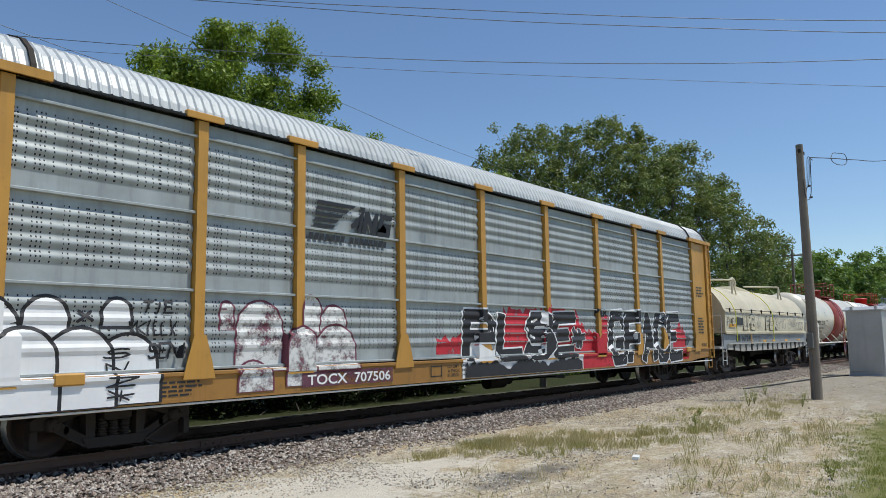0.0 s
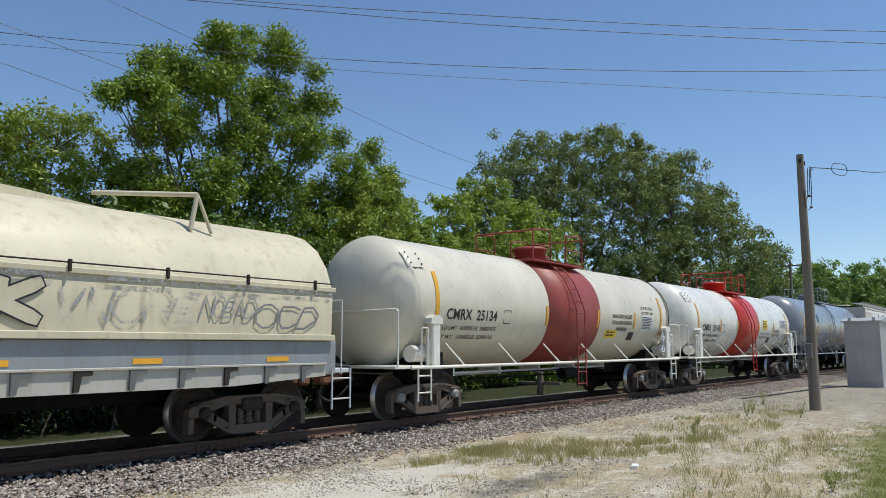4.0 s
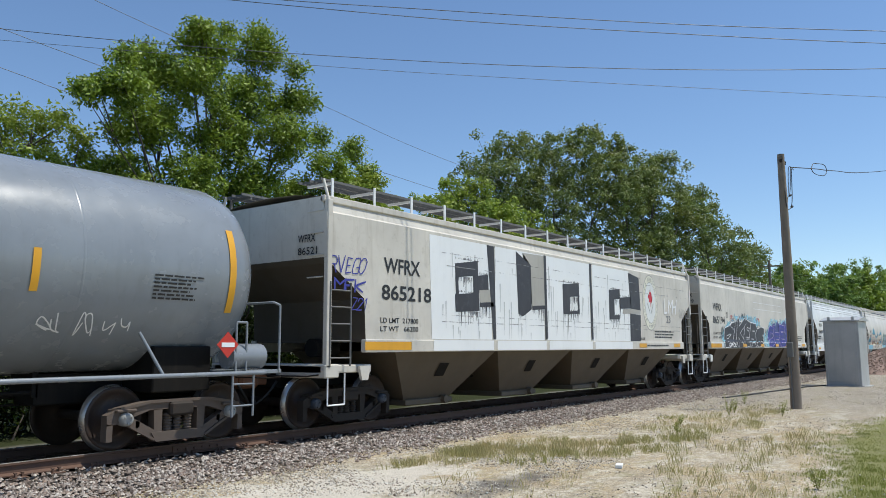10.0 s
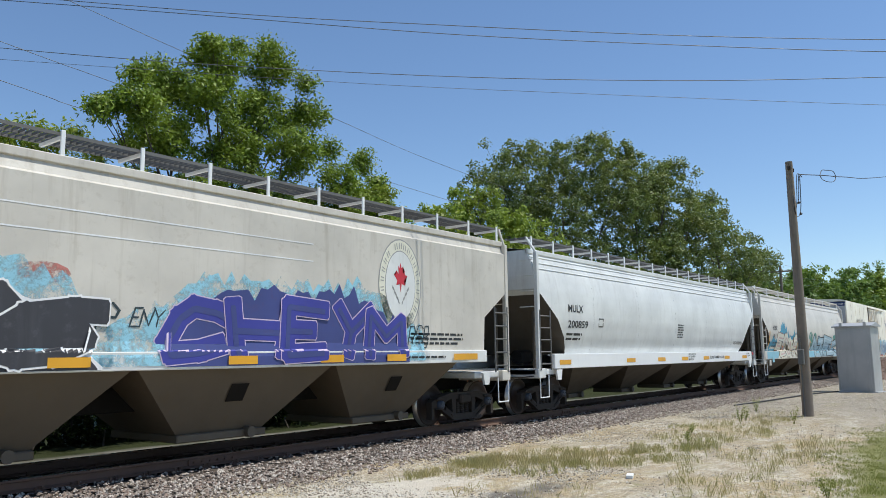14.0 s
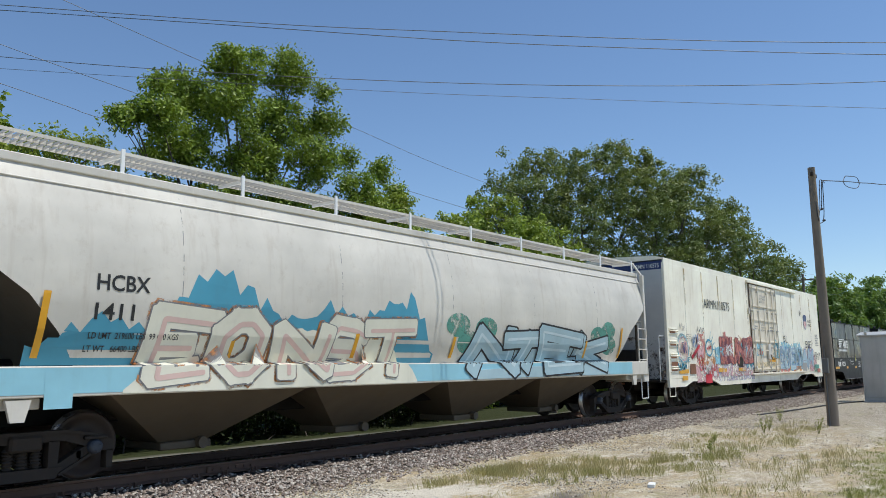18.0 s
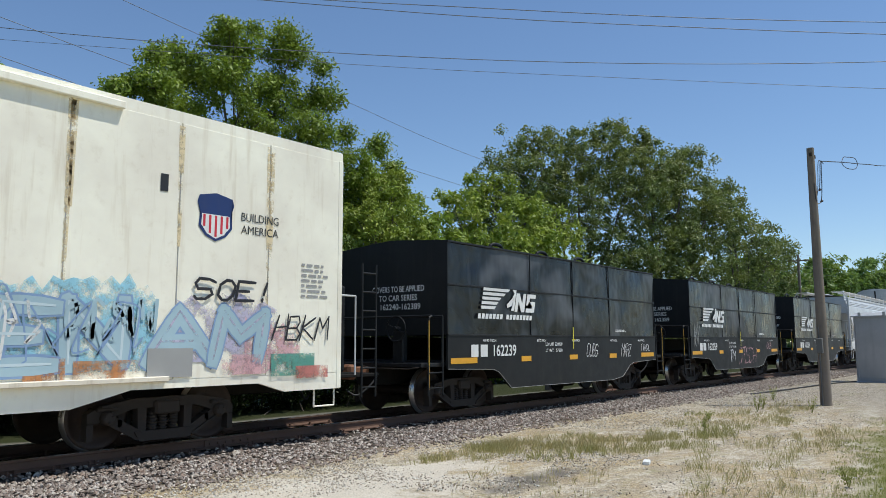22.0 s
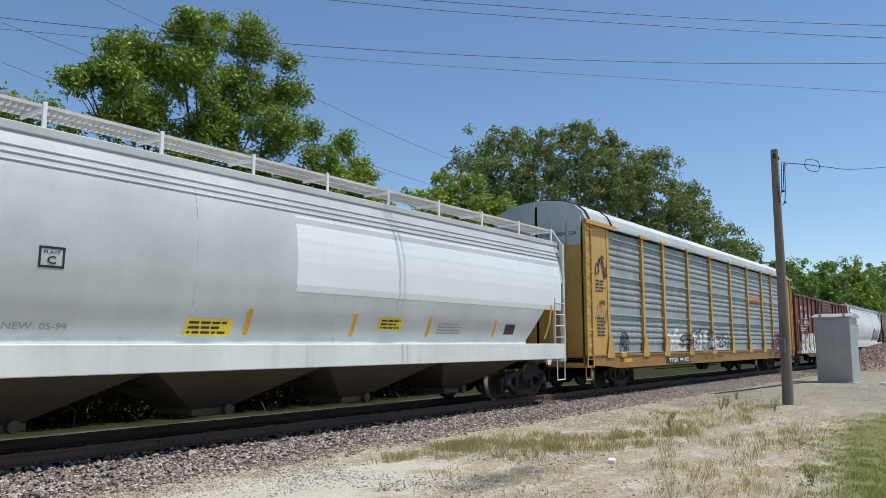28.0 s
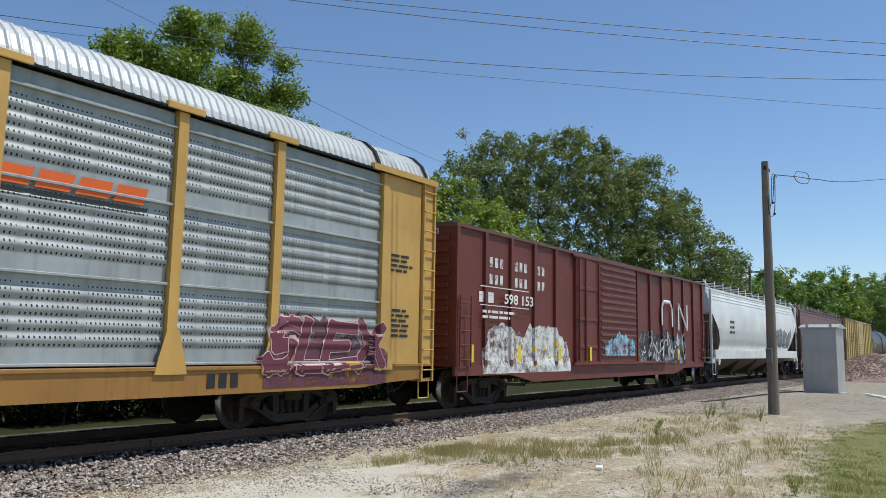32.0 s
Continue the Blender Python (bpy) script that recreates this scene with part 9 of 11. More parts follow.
def hopper_two_marks(c, surf):
    grain_marks("865194", "217700", "68300")(c, surf)
    wall = lambda px, pz: -1.637 if pz < 1.63 else -1.583
    flames(c, [(-6.9, 1.9), (-6.0, 2.4), (-5.0, 2.75), (-4.3, 2.72), (-3.2, 2.75), (-1.6, 2.72), (-1.0, 2.5), (-0.4, 1.9)], 1.42, wall, "haze_sky", 158, 0.16)
    flames(c, [(-0.6, 1.9), (0.2, 2.2), (1.0, 2.75), (2.6, 2.7), (4.4, 2.8), (5.6, 2.5), (6.2, 1.9)], 1.42, wall, "haze_sky", 159, 0.2)
    flames(c, [(-6.75, 1.45), (-6.2, 2.15), (-5.5, 2.45), (-4.3, 2.55), (-2.0, 2.5), (-1.3, 2.2), (-0.55, 1.42)], 1.38, wall, "spray_white", 150, 0.05, lift=0.005)
    flames(c, [(-6.7, 1.44), (-6.15, 2.1), (-5.4, 2.42), (-4.3, 2.5), (-2.0, 2.45), (-1.35, 2.15), (-0.62, 1.40)], 1.385, wall, "spray_char", 152, 0.04, lift=0.008)
    spray_word(c, "DIKERS", -6.45, -0.85, 1.41, 2.72, wall, coats("spray_white", "spray_char", 0.028), 0.33, 0.028, 151, 0.2, 0.3, 0.16, 0.011, 0.003, 0.35, 0.3)
    tag(c, "GROE", -6.15, -5.05, 1.42, 1.6, wall, "spray_white", 161, 0.2, 0.02, 0.1)
    tag(c, "RUEC", -1.65, -0.95, 1.43, 1.58, wall, "spray_white", 162, 0.2, 0.02, 0.1)
    flames(c, [(0.4, 1.7), (0.5, 2.2), (1.3, 2.5), (2.6, 2.55), (4.2, 2.6), (5.0, 2.3), (5.7, 1.9)], 1.40, wall, "spray_navy", 164, 0.22, lift=0.005)
    spray_word(c, "CHEYM", 0.45, 5.6, 1.42, 2.6, wall, [("spray_outline", "spray_lilac", 1.0, 0.035, 0, 0), ("spray_fill", "spray_blue", 1.0, 0.0, 0, 0), ("spray_line", "spray_navy", 0.3, 0.0, 0, -0.03)], 0.28, 0.028, 153, 0.18, 0.1, 0.1, 0.009, 0.003, 0.35, 0.15)
    tag(c, "AMC", -6.98, -6.4, 1.8, 2.28, surf, "spray_deep", 154, 0.14, 0.007)
    tag(c, "RUE", -3.95, -3.35, 2.68, 2.9, surf, "spray_deep", 155, 0.2, 0.007)
    tag(c, "UP", -0.95, -0.3, 1.85, 2.3, surf, "spray_deep", 156, 0.12, 0.007)
    tag(c, "ENY", -0.15, 0.35, 1.95, 2.25, surf, "spray_deep", 163, 0.16, 0.007)
    tag(c, "RSB", 5.75, 6.4, 1.65, 2.15, surf, "spray_deep", 157, 0.13, 0.009)
    for k in range(4):
        patch("spray_dot", [[(-5.4 + k * 1.35 + math.cos(a) * 0.35, 2.62 + math.sin(a) * 0.14) for a in [q * math.pi / 6 for q in range(12)]]], surf, "haze_brick", c, 0.0025, 0.2)
    reflectors(c, (-3.9, -1.0, 1.7, 3.6, 5.3, 7.4), 1.42, 1.55, 0.55, flat_side(-1.66))
    patch("plate_box", [rect(-6.16, -6.145, 2.64, 2.86), rect(-5.965, -5.95, 2.64, 2.86), rect(-6.16, -5.95, 2.64, 2.655), rect(-6.16, -5.95, 2.845, 2.86)], surf, "letter_black", c, 0.006, 0)
    letters("PLATE", -6.13, 2.79, 0.15, 0.035, surf, "letter_black", c)
    letters("C", -6.09, 2.68, 0.07, 0.08, surf, "letter_black", c, 0.02)
    s = [rect(-2.0, 3.2, 3.45, 3.47), rect(-2.0, 3.2, 3.15, 3.17)]
    patch("panel_line", s, surf, "spray_white", c, 0.004, 0)


def malt_marks(c, surf):
    letters("MULX", -7.7, 2.62, 0.85, 0.2, surf, "letter_black", c, 0.02)
    letters("200859", -7.7, 2.2, 1.15, 0.2, surf, "letter_black", c, 0.02)
    small_print(-7.75, -6.7, 1.85, 2.1, 2, surf, "letter_black", c, 17)
    small_print(0.2, 0.8, 2.0, 2.5, 6, surf, "letter_black", c, 18)
    small_print(6.5, 7.9, 1.8, 1.95, 2, surf, "letter_black", c, 19)
    sl = flat_side(-1.632)
    reflectors(c, (-8.0, -3.9, -1.5, 0.6, 2.8, 5.2, 7.5), 1.24, 1.36, 0.62, sl)
    letters("DO NOT HAMMER ON CAR", 3.2, 1.27, 1.6, 0.1, sl, "letter_black", c, 0.015)
    letters("SECURE GATES AND", 0.95, 1.42, 0.75, 0.06, sl, "letter_black", c, 0.012)
    letters("HATCHES BEFORE", 0.95, 1.33, 0.68, 0.06, sl, "letter_black", c, 0.012)
    letters("MOVING CAR", 0.95, 1.24, 0.48, 0.06, sl, "letter_black", c, 0.012)
    letters("LIFT AND", 7.8, 1.40, 0.4, 0.07, sl, "letter_black", c, 0.012)
    letters("JACK HERE", 7.8, 1.30, 0.45, 0.07, sl, "letter_black", c, 0.012)
    patch("notice", [rect(8.6, 8.8, 1.38, 1.48)], sl, "spray_red", c, 0.005, 0)
    patch("plate_box", [rect(-5.9, -5.87, 2.25, 2.5), rect(-5.63, -5.6, 2.25, 2.5), rect(-5.9, -5.6, 2.25, 2.28), rect(-5.9, -5.6, 2.47, 2.5)], surf, "letter_black", c, 0.006, 0)


def teal_marks(c, surf):
    letters("HCBX", -7.5, 2.5, 0.75, 0.22, surf, "letter_black", c, 0.015)
    letters("1411", -7.5, 2.12, 0.55, 0.22, surf, "letter_black", c, 0.015)
    sl = lambda px, pz: -1.640 if pz < 1.53 else surf(px, pz)
    flames(c, [(-8.3, 1.75), (-7.4, 2.05), (-6.6, 2.1), (-6.0, 2.65), (-5.4, 2.8), (-5.0, 2.5), (-4.5, 2.3), (-4.1, 2.2), (-3.4, 2.4), (-2.7, 2.25), (-1.8, 2.6), (-1.2, 2.7), (-0.75, 2.0), (-0.5, 1.7)], 1.53, surf, "spray_teal", 160, 0.22)
    patch("spray_band", [rect(-8.9, 8.2, 1.18, 1.50)], flat_side(-1.632), "spray_sky", c, 0.003, 0)
    flames(c, [(-7.1, 1.2), (-6.6, 1.5), (-6.3, 1.9), (-5.0, 2.05), (-3.0, 2.1), (-1.9, 2.05), (-1.2, 1.2)], 1.16, sl, "spray_cream", 165, 0.06, lift=0.006)
    spray_word(c, "EONST", -6.75, -1.35, 1.22, 2.4, sl, [("spray_glow", "haze_orange", 1.0, 0.10, 0, 0)], 0.32, 0.035, 161, 0.16, 0.1, 0.06, 0.009, 0.0, 0.35)
    spray_word(c, "EONST", -6.75, -1.35, 1.22, 2.4, sl, [("spray_outline", "spray_grey", 1.0, 0.04, 0, 0), ("spray_fill", "spray_cream", 1.0, 0.0, 0, 0), ("spray_line", "spray_blush", 0.22, 0.0, 0.05, -0.05)], 0.32, 0.035, 161, 0.16, 0.1, 0.06, 0.012, 0.003, 0.35)
    for k, q in enumerate(((0.6, 1.95), (1.2, 2.25), (6.3, 2.2), (7.0, 1.95), (0.2, 2.3), (6.9, 2.35))):
        patch("spray_dot", [[(q[0] + math.cos(a) * 0.4, q[1] + math.sin(a) * 0.25) for a in [j * math.pi / 7 for j in range(14)]]], surf, "haze_green", c, 0.004 + 0.0003 * k)
    flames(c, [(0.5, 1.2), (0.9, 1.7), (1.5, 1.9), (3.0, 2.0), (5.0, 1.95), (6.0, 1.8), (6.8, 1.2)], 1.18, sl, "spray_ice", 166, 0.08, lift=0.008)
    spray_word(c, "NTEK", 0.7, 6.6, 1.22, 2.42, sl, coats("spray_black", "spray_ice", 0.045, "spray_pale"), 0.34, 0.035, 163, 0.2, 0.15, 0.14, 0.012, 0.003, 0.4)
    for bx in (-8.22, -5.4, -2.8, 0.0, 3.6, 5.6, 7.6):
        patch("reflector", [[(bx, 1.62), (bx + 0.09, 1.62), (bx + 0.14, 2.45 if abs(bx) > 7 else 2.05), (bx + 0.05, 2.45 if abs(bx) > 7 else 2.05)]], surf, "reflector", c, 0.024)
    letters("LD LMT  219600 LBS  99 600 KGS", -7.55, 1.87, 1.3, 0.085, surf, "letter_black", c, lift=0.016)
    letters("LT WT   66400 LBS  30 100 KGS", -7.58, 1.70, 1.28, 0.085, surf, "letter_black", c, lift=0.012)
    end_letters("HCBX", -0.6, 3.25, 0.4, 0.13, -9.38, "letter_black", c)
    end_letters("1411", -0.65, 3.05, 0.3, 0.13, -9.38, "letter_black", c)
    patch("notice", [rect(-8.1, -7.75, 1.0, 1.48)], flat_side(-1.632), "spray_sky", c, 0.006, 0)


def cement_marks(c, surf):
    letters("OCPX", -7.1, 2.66, 0.85, 0.22, surf, "letter_black", c, 0.02)
    letters("62536", -7.05, 2.22, 0.85, 0.2, surf, "letter_black", c, 0.02)
    patch("repaint", [rect(-0.95, 8.6, 2.28, 3.60)], surf, "fresh_white", c, 0.003, 0.2, "bright newly painted area")
    patch("repaint", [rect(-7.1, -6.2, 2.15, 2.55)], surf, "fresh_white", c, 0.003, 0.2)
    letters("LD LMT  197600 LB", -7.2, 1.68, 1.5, 0.08, surf, "letter_faint", c, 0.012)
    letters("LT WT   65200 LB", -7.2, 1.52, 1.5, 0.08, surf, "letter_faint", c, 0.012)
    letters("NEW  05-94", -5.55, 1.58, 0.8, 0.09, surf, "letter_faint", c, 0.012)
    for a, b, z0, z1 in ((-3.0, -2.15, 1.52, 1.78), (1.3, 2.0, 1.66, 1.9)):
        patch("placard_panel", [rect(a, b, z0, z1)], surf, "placard_yellow", c, 0.006, 0.1)
        small_print(a + 0.05, b - 0.05, z0 + 0.02, z1 - 0.02, 3, surf, "letter_black", c, 21, 0.011)
    for bx in (-7.9, -1.9, 0.55, 2.85, 5.4, 8.0):
        patch("reflector", [[(bx, 1.52 if abs(bx) > 7 else 1.54), (bx + 0.09, 1.54), (bx + 0.09, 2.4 if abs(bx) > 7.5 else 1.95), (bx, 2.4 if abs(bx) > 7.5 else 1.95)]], surf, "reflector", c, 0.008)
    patch("placard_panel", [rect(5.9, 6.35, 1.62, 1.86)], surf, "letter_black", c, 0.006, 0.1)
    small_print(3.2, 4.2, 1.6, 1.85, 4, surf, "letter_faint", c, 22)
    patch("plate_box", [rect(-5.25, -5.22, 2.35, 2.62), rect(-4.95, -4.92, 2.35, 2.62), rect(-5.25, -4.92, 2.35, 2.38), rect(-5.25, -4.92, 2.59, 2.62)], surf, "letter_black", c, 0.006, 0)
    letters("PLATE", -5.19, 2.53, 0.21, 0.04, surf, "letter_black", c)
    letters("C", -5.14, 2.4, 0.11, 0.1, surf, "letter_black", c, 0.02)
    end_letters("OCPX", -0.3, 3.35, 0.5, 0.12, -8.82, "letter_black", c)
    end_letters("62536", -0.3, 3.12, 0.5, 0.12, -8.82, "letter_black", c)


def far_hopper_marks(c, surf):
    small_print(-6.0, -5.0, 2.2, 2.9, 3, surf, "letter_black", c, 23)
    piece(c, 3.0, 7.0, 1.55, 2.8, surf, 171, "spray_grey", "spray_white", "spray_black", 4)


def brown_hopper_marks(c, surf):
    small_print(-6.0, -5.0, 2.2, 2.9, 3, surf, "letter_white", c, 24)


def reefer(x):
    c = car_thing("refrigerator_car", x, "tall off-white refrigerator car with rust streaks and spray paint", "boxcar")
    half, y, zb, zt = 9.62, 1.6, 0.95, 4.86
    for dx in (-6.65, 6.65):
        truck(c, dx)
    couplers(c, half)
    part("underframe", Shape().box(-half, half, -0.4, 0.4, 0.6, 0.95, 0.02), "under_black", c)
    part("body", Shape().box(-half + 0.03, half - 0.03, -y + 0.02, y - 0.02, zb, zt - 0.06, 0.02), "reefer_white", c)
    roof = Shape().slab([(-y, zt - 0.22), (-y, zt - 0.05), (-1.3, zt + 0.03), (0, zt + 0.1), (1.3, zt + 0.03), (y, zt - 0.05), (y, zt - 0.22)], -half, half)
    part("roof", roof, "reefer_white", c)
    # side sheets with narrow seams
    n = 12
    w = 2 * half / n
    for k in range(n):
        a = -half + k * w
        if 181.0 - x < a + w * 0.5 < 184.6 - x:
            continue
        part("side_sheet", Shape().box(a + 0.008, a + w - 0.008, -y - 0.004, -y + 0.03, zb + 0.02, zt - 0.22, 0.004), "reefer_white", c)
    skirt = Shape().prism([(-half, zb + 0.02), (-half, zb - 0.25), (-8.3, zb - 0.25), (-7.7, zb - 0.10), (-5.8, zb - 0.10), (-5.0, zb - 0.3), (5.0, zb - 0.3), (5.8, zb - 0.10), (7.9, zb - 0.1), (8.4, zb - 0.25), (half, zb - 0.25), (half, zb + 0.02)], -y, -y + 0.06)
    part("side_skirt", skirt, "reefer_white", c)
    part("corner_angle", Shape().box(-half - 0.01, -half + 0.10, -y - 0.012, -y + 0.08, zb - 0.25, zt - 0.2, 0.01), "reefer_white", c)
    part("corner_angle", Shape().box(half - 0.10, half + 0.01, -y - 0.012, -y + 0.08, zb - 0.25, zt - 0.2, 0.01), "reefer_white", c)
    # plug door with its bars, on rails above and below
    dl, dr = 180.95 - x, 184.35 - x
    door = part("door", Shape().box(dl, dr, -y - 0.05, -y + 0.02, zb + 0.12, 4.58, 0.012), "reefer_door", c, "grimy sliding plug door")
    wd = dr - dl
    for u in (0.03, 0.24, 0.60, 0.81, 0.97):
        px = dl + wd * u
        part("lock_bar", Shape().rod((px, -y - 0.10, zb + 0.14), (px, -y - 0.10, 4.54), 0.022, 8), "reefer_door", door)
        for z in (1.25, 2.0, 2.75, 3.5, 4.3):
            part("bar_guide", Shape().box(px - 0.055, px + 0.055, -y - 0.125, -y - 0.05, z - 0.035, z + 0.035, 0.01), "hop_tan", door)
    for z in (1.18, 2.28, 3.15, 3.72, 4.45):
        part("door_rib", Shape().box(dl + 0.03, dr - 0.03, -y - 0.085, -y - 0.05, z - 0.035, z + 0.035, 0.01), "reefer_door", door)
    for q in (dl, dr):
        part("door_seal", Shape().box(q - 0.02, q + 0.02, -y - 0.03, -y, zb + 0.1, 4.6, 0.004), "rust_dark", door, "dark rusty door edge")
    part("door_seal", Shape().box(dl, dr, -y - 0.03, -y, 4.575, 4.61, 0.004), "rust_dark", door)
    part("door_seal", Shape().box(dl, dr, -y - 0.05, -y, zb + 0.08, zb + 0.125, 0.004), "rust_dark", door)
    part("lock_box", Shape().box(dl + wd * 0.50, dl + wd * 0.60, -y - 0.15, -y - 0.06, 1.55, 2.2, 0.02), "hop_tan", door, "pale lock casing")
    part("lock_lever", Shape().pipe([(dl + wd * 0.55, -y - 0.16, 1.75), (dl + wd * 0.62, -y - 0.16, 1.55), (dl + wd * 0.80, -y - 0.14, 1.6)], 0.02), "rust_dark", door)
    part("lock_lever", Shape().pipe([(dl + wd * 0.27, -y - 0.14, 1.92), (dl + wd * 0.5, -y - 0.14, 1.92)], 0.016), "reefer_door", door)
    for z in (3.15, 2.28):
        part("centre_bar", Shape().rod((dl + wd * 0.47, -y - 0.09, z - 0.5), (dl + wd * 0.47, -y - 0.09, z + 0.55), 0.014, 6), "reefer_door", door)
    for k in range(9):
        px = dl + 0.2 + k * (wd - 0.4) / 8
        part("roller_bracket", Shape().box(px - 0.05, px + 0.05, -y - 0.10, -y - 0.02, zb + 0.0, zb + 0.12, 0.01), "rust_dark" if k % 3 == 0 else "reefer_door", door)
    part("side_catch", Shape().box(dl - 0.22, dl - 0.12, -y - 0.05, -y, 3.35, 3.62, 0.01), "hop_tan", c)
    part("door_track", Shape().box(dl - 0.3, 187.7 - x, -y - 0.09, -y, 4.62, 4.72, 0.01), "reefer_white", c)
    part("door_track", Shape().box(dl - 0.3, 188.5 - x, -y - 0.11, -y, zb + 0.0, zb + 0.07, 0.01), "reefer_door", c, "grimy lower door rail")
    # end: corrugated sheet, blue band, ladders
    for sg in (-1, 1):
        xe = sg * half
        s = Shape().slab([(-1.56, 0.95), (1.56, 0.95), (1.56, zt - 0.1), (-1.56, zt - 0.1)], min(xe, xe - sg * 0.03), max(xe, xe - sg * 0.03))
        part("end_sheet", s, "hop_grey", c)
        part("end_platform", Shape().box(min(xe, xe + sg * 0.5), max(xe, xe + sg * 0.5), -1.5, 1.5, 0.86, 0.92, 0.01), "under_black", c)
        rail_loop(c, [(xe + sg * 0.45, -1.5, 0.9), (xe + sg * 0.45, -1.5, 2.3), (xe + sg * 0.1, -1.5, 2.3)], "hop_grey", 0.018)
        stirrup(c, xe - sg * 0.1, xe - sg * 0.55, 0.42, 0.72, -1.55, "reefer_white")
    part("end_band", Shape().box(-half - 0.006, -half, -1.56, 1.56, 4.45, 4.72), "blue_band", c, "dark blue band across the end")
    end_letters("ARMN 110575", -0.55, 4.5, 0.9, 0.14, -half - 0.006, "letter_white", c)
    end_letters("EXCESS HEIGHT CAR", 0.55, 4.05, 1.4, 0.13, -half, "letter_black", c)
    part("cooling_unit_grille", Shape().box(-half - 0.02, -half, 0.0, 0.7, 1.6, 2.1, 0.01), "under_black", c)
    part("dark_band", Shape().box(-half - 0.005, -half - 0.001, -1.5, 1.5, 0.97, 2.3), "haze_grime", c, "rusty grime low on the end")
    part("machine_box", Shape().box(-half - 0.42, -half - 0.03, -0.75, 0.1, 0.95, 1.9, 0.03), "sooty_black", c, "dark machine box on the end platform")
    part("machine_box", Shape().box(-half - 0.3, -half - 0.03, 0.75, 1.3, 1.2, 2.2, 0.03), "hop_shade", c, "dark machine box on the end platform")
    part("machine_box", Shape().box(half + 0.03, half + 0.5, -1.2, -0.1, 0.95, 2.5, 0.03), "sooty_black", c, "dark machine box on the end platform")
    part("machine_vent", Shape().box(half + 0.1, half + 0.42, -1.215, -1.2, 1.6, 2.2, 0.006), "cast_steel", c)
    ladder(c, half + 0.62, half + 0.98, 0.5, 2.9, -1.5, 7, "sooty_black", 0.018)
    part("end_platform", Shape().box(half + 0.5, half + 1.05, -1.5, 1.5, 0.86, 0.92, 0.01), "under_black", c)
    # recessed side ladder
    for k in range(4):
        z = 1.28 + k * 0.40
        part("side_rung", Shape().rod((-9.45, -y - 0.05, z), (-8.85, -y - 0.05, z), 0.02, 6).rod((-9.45, -y - 0.05, z), (-9.45, -y, z), 0.02, 6).rod((-8.85, -y - 0.05, z), (-8.85, -y, z), 0.02, 6), "reefer_white", c)
        part("rung_recess", Shape().box(-9.42, -8.96, -y - 0.010, -y - 0.005, z - 0.07, z + 0.03), "copper_rust", c, "rusty recess behind the rung")
        part("recess_frame", Shape().box(-9.5, -8.88, -y - 0.03, -y - 0.004, z + 0.05, z + 0.09, 0.008).box(-9.5, -8.88, -y - 0.03, -y - 0.004, z - 0.12, z - 0.08, 0.008), "reefer_white", c)
    sf = flat_side(-1.606)
    letters("ARMN110575", 175.85 - x, 3.36, 2.65, 0.32, sf, "letter_black", c, 0.0, lift=0.014)
    ex, ez = 189.22 - x, 3.30   # middle of the shield
    outline = [(-0.29, 0.34), (-0.32, 0.24), (-0.27, 0.1), (-0.29, -0.12), (-0.18, -0.25), (0.0, -0.33), (0.18, -0.25), (0.29, -0.12), (0.27, 0.1), (0.32, 0.24), (0.29, 0.34), (0.0, 0.4)]
    plate = [(ex + u, ez + v) for u, v in outline]
    patch("emblem", [plate], sf, "blue_band", c, 0.006, 0)
    patch("emblem", [[(ex - 0.24, ez + 0.07), (ex - 0.25, ez - 0.1), (ex - 0.15, ez - 0.22), (ex, ez - 0.29), (ex + 0.15, ez - 0.22), (ex + 0.25, ez - 0.1), (ex + 0.24, ez + 0.07)]], sf, "letter_white", c, 0.009, 0)
    for k in range(5):
        patch("emblem", [rect(ex - 0.22 + k * 0.1, ex - 0.18 + k * 0.1, ez - (0.12, 0.21, 0.26, 0.21, 0.12)[k], ez + 0.06)], sf, "spray_red", c, 0.011, 0)
    letters("BUILDING", 189.68 - x, 3.34, 0.72, 0.13, sf, "letter_black", c, 0.0)
    letters("AMERICA", 189.68 - x, 3.14, 0.72, 0.13, sf, "letter_black", c, 0.0)
    patch("marker", [rect(188.3 - x, 188.42 - x, 3.6, 3.85)], sf, "letter_black", c, 0.006, 0)
    for k, line in enumerate(("CLOSE AND LOCK", "DOORS BEFORE", "MOVING CAR")):
        letters(line, 182.12 - x, 4.12 - k * 0.12, 0.85 - 0.1 * k, 0.085, flat_side(-1.652), "letter_faint", c, 0.01)
    for k, line in enumerate(("SECURE BOTH", "HASPS BEFORE", "MOVING CAR")):
        letters(line, 182.1 - x, 2.93 - k * 0.11, 0.62, 0.075, flat_side(-1.652), "letter_faint", c, 0.01)
    small_print(183.3 - x, 184.1 - x, 2.72, 2.95, 2, flat_side(-1.652), "letter_faint", c, 27)
    small_print(181.2 - x, 181.7 - x, 2.75, 2.95, 2, flat_side(-1.652), "letter_faint", c, 43)
    for k, (a, b, z0, z1, m) in enumerate(((181.35, 182.2, 1.7, 2.15, "haze_sky"), (181.5, 182.1, 1.75, 1.9, "haze_brick"), (182.9, 183.6, 1.65, 2.05, "haze_grey"), (183.7, 184.3, 1.6, 2.3, "haze_teal"), (183.0, 183.9, 1.45, 1.6, "reflector"), (181.1, 184.3, 1.12, 1.4, "haze_rust"))):
        flames(c, [(a - x, z1), ((a + b) / 2 - x, z1 + 0.05), (b - x, z1)], z0, flat_side(-1.653), m, 250 + k, 0.08 if m != "reflector" else 0.0, 0.002 + 0.0006 * k)
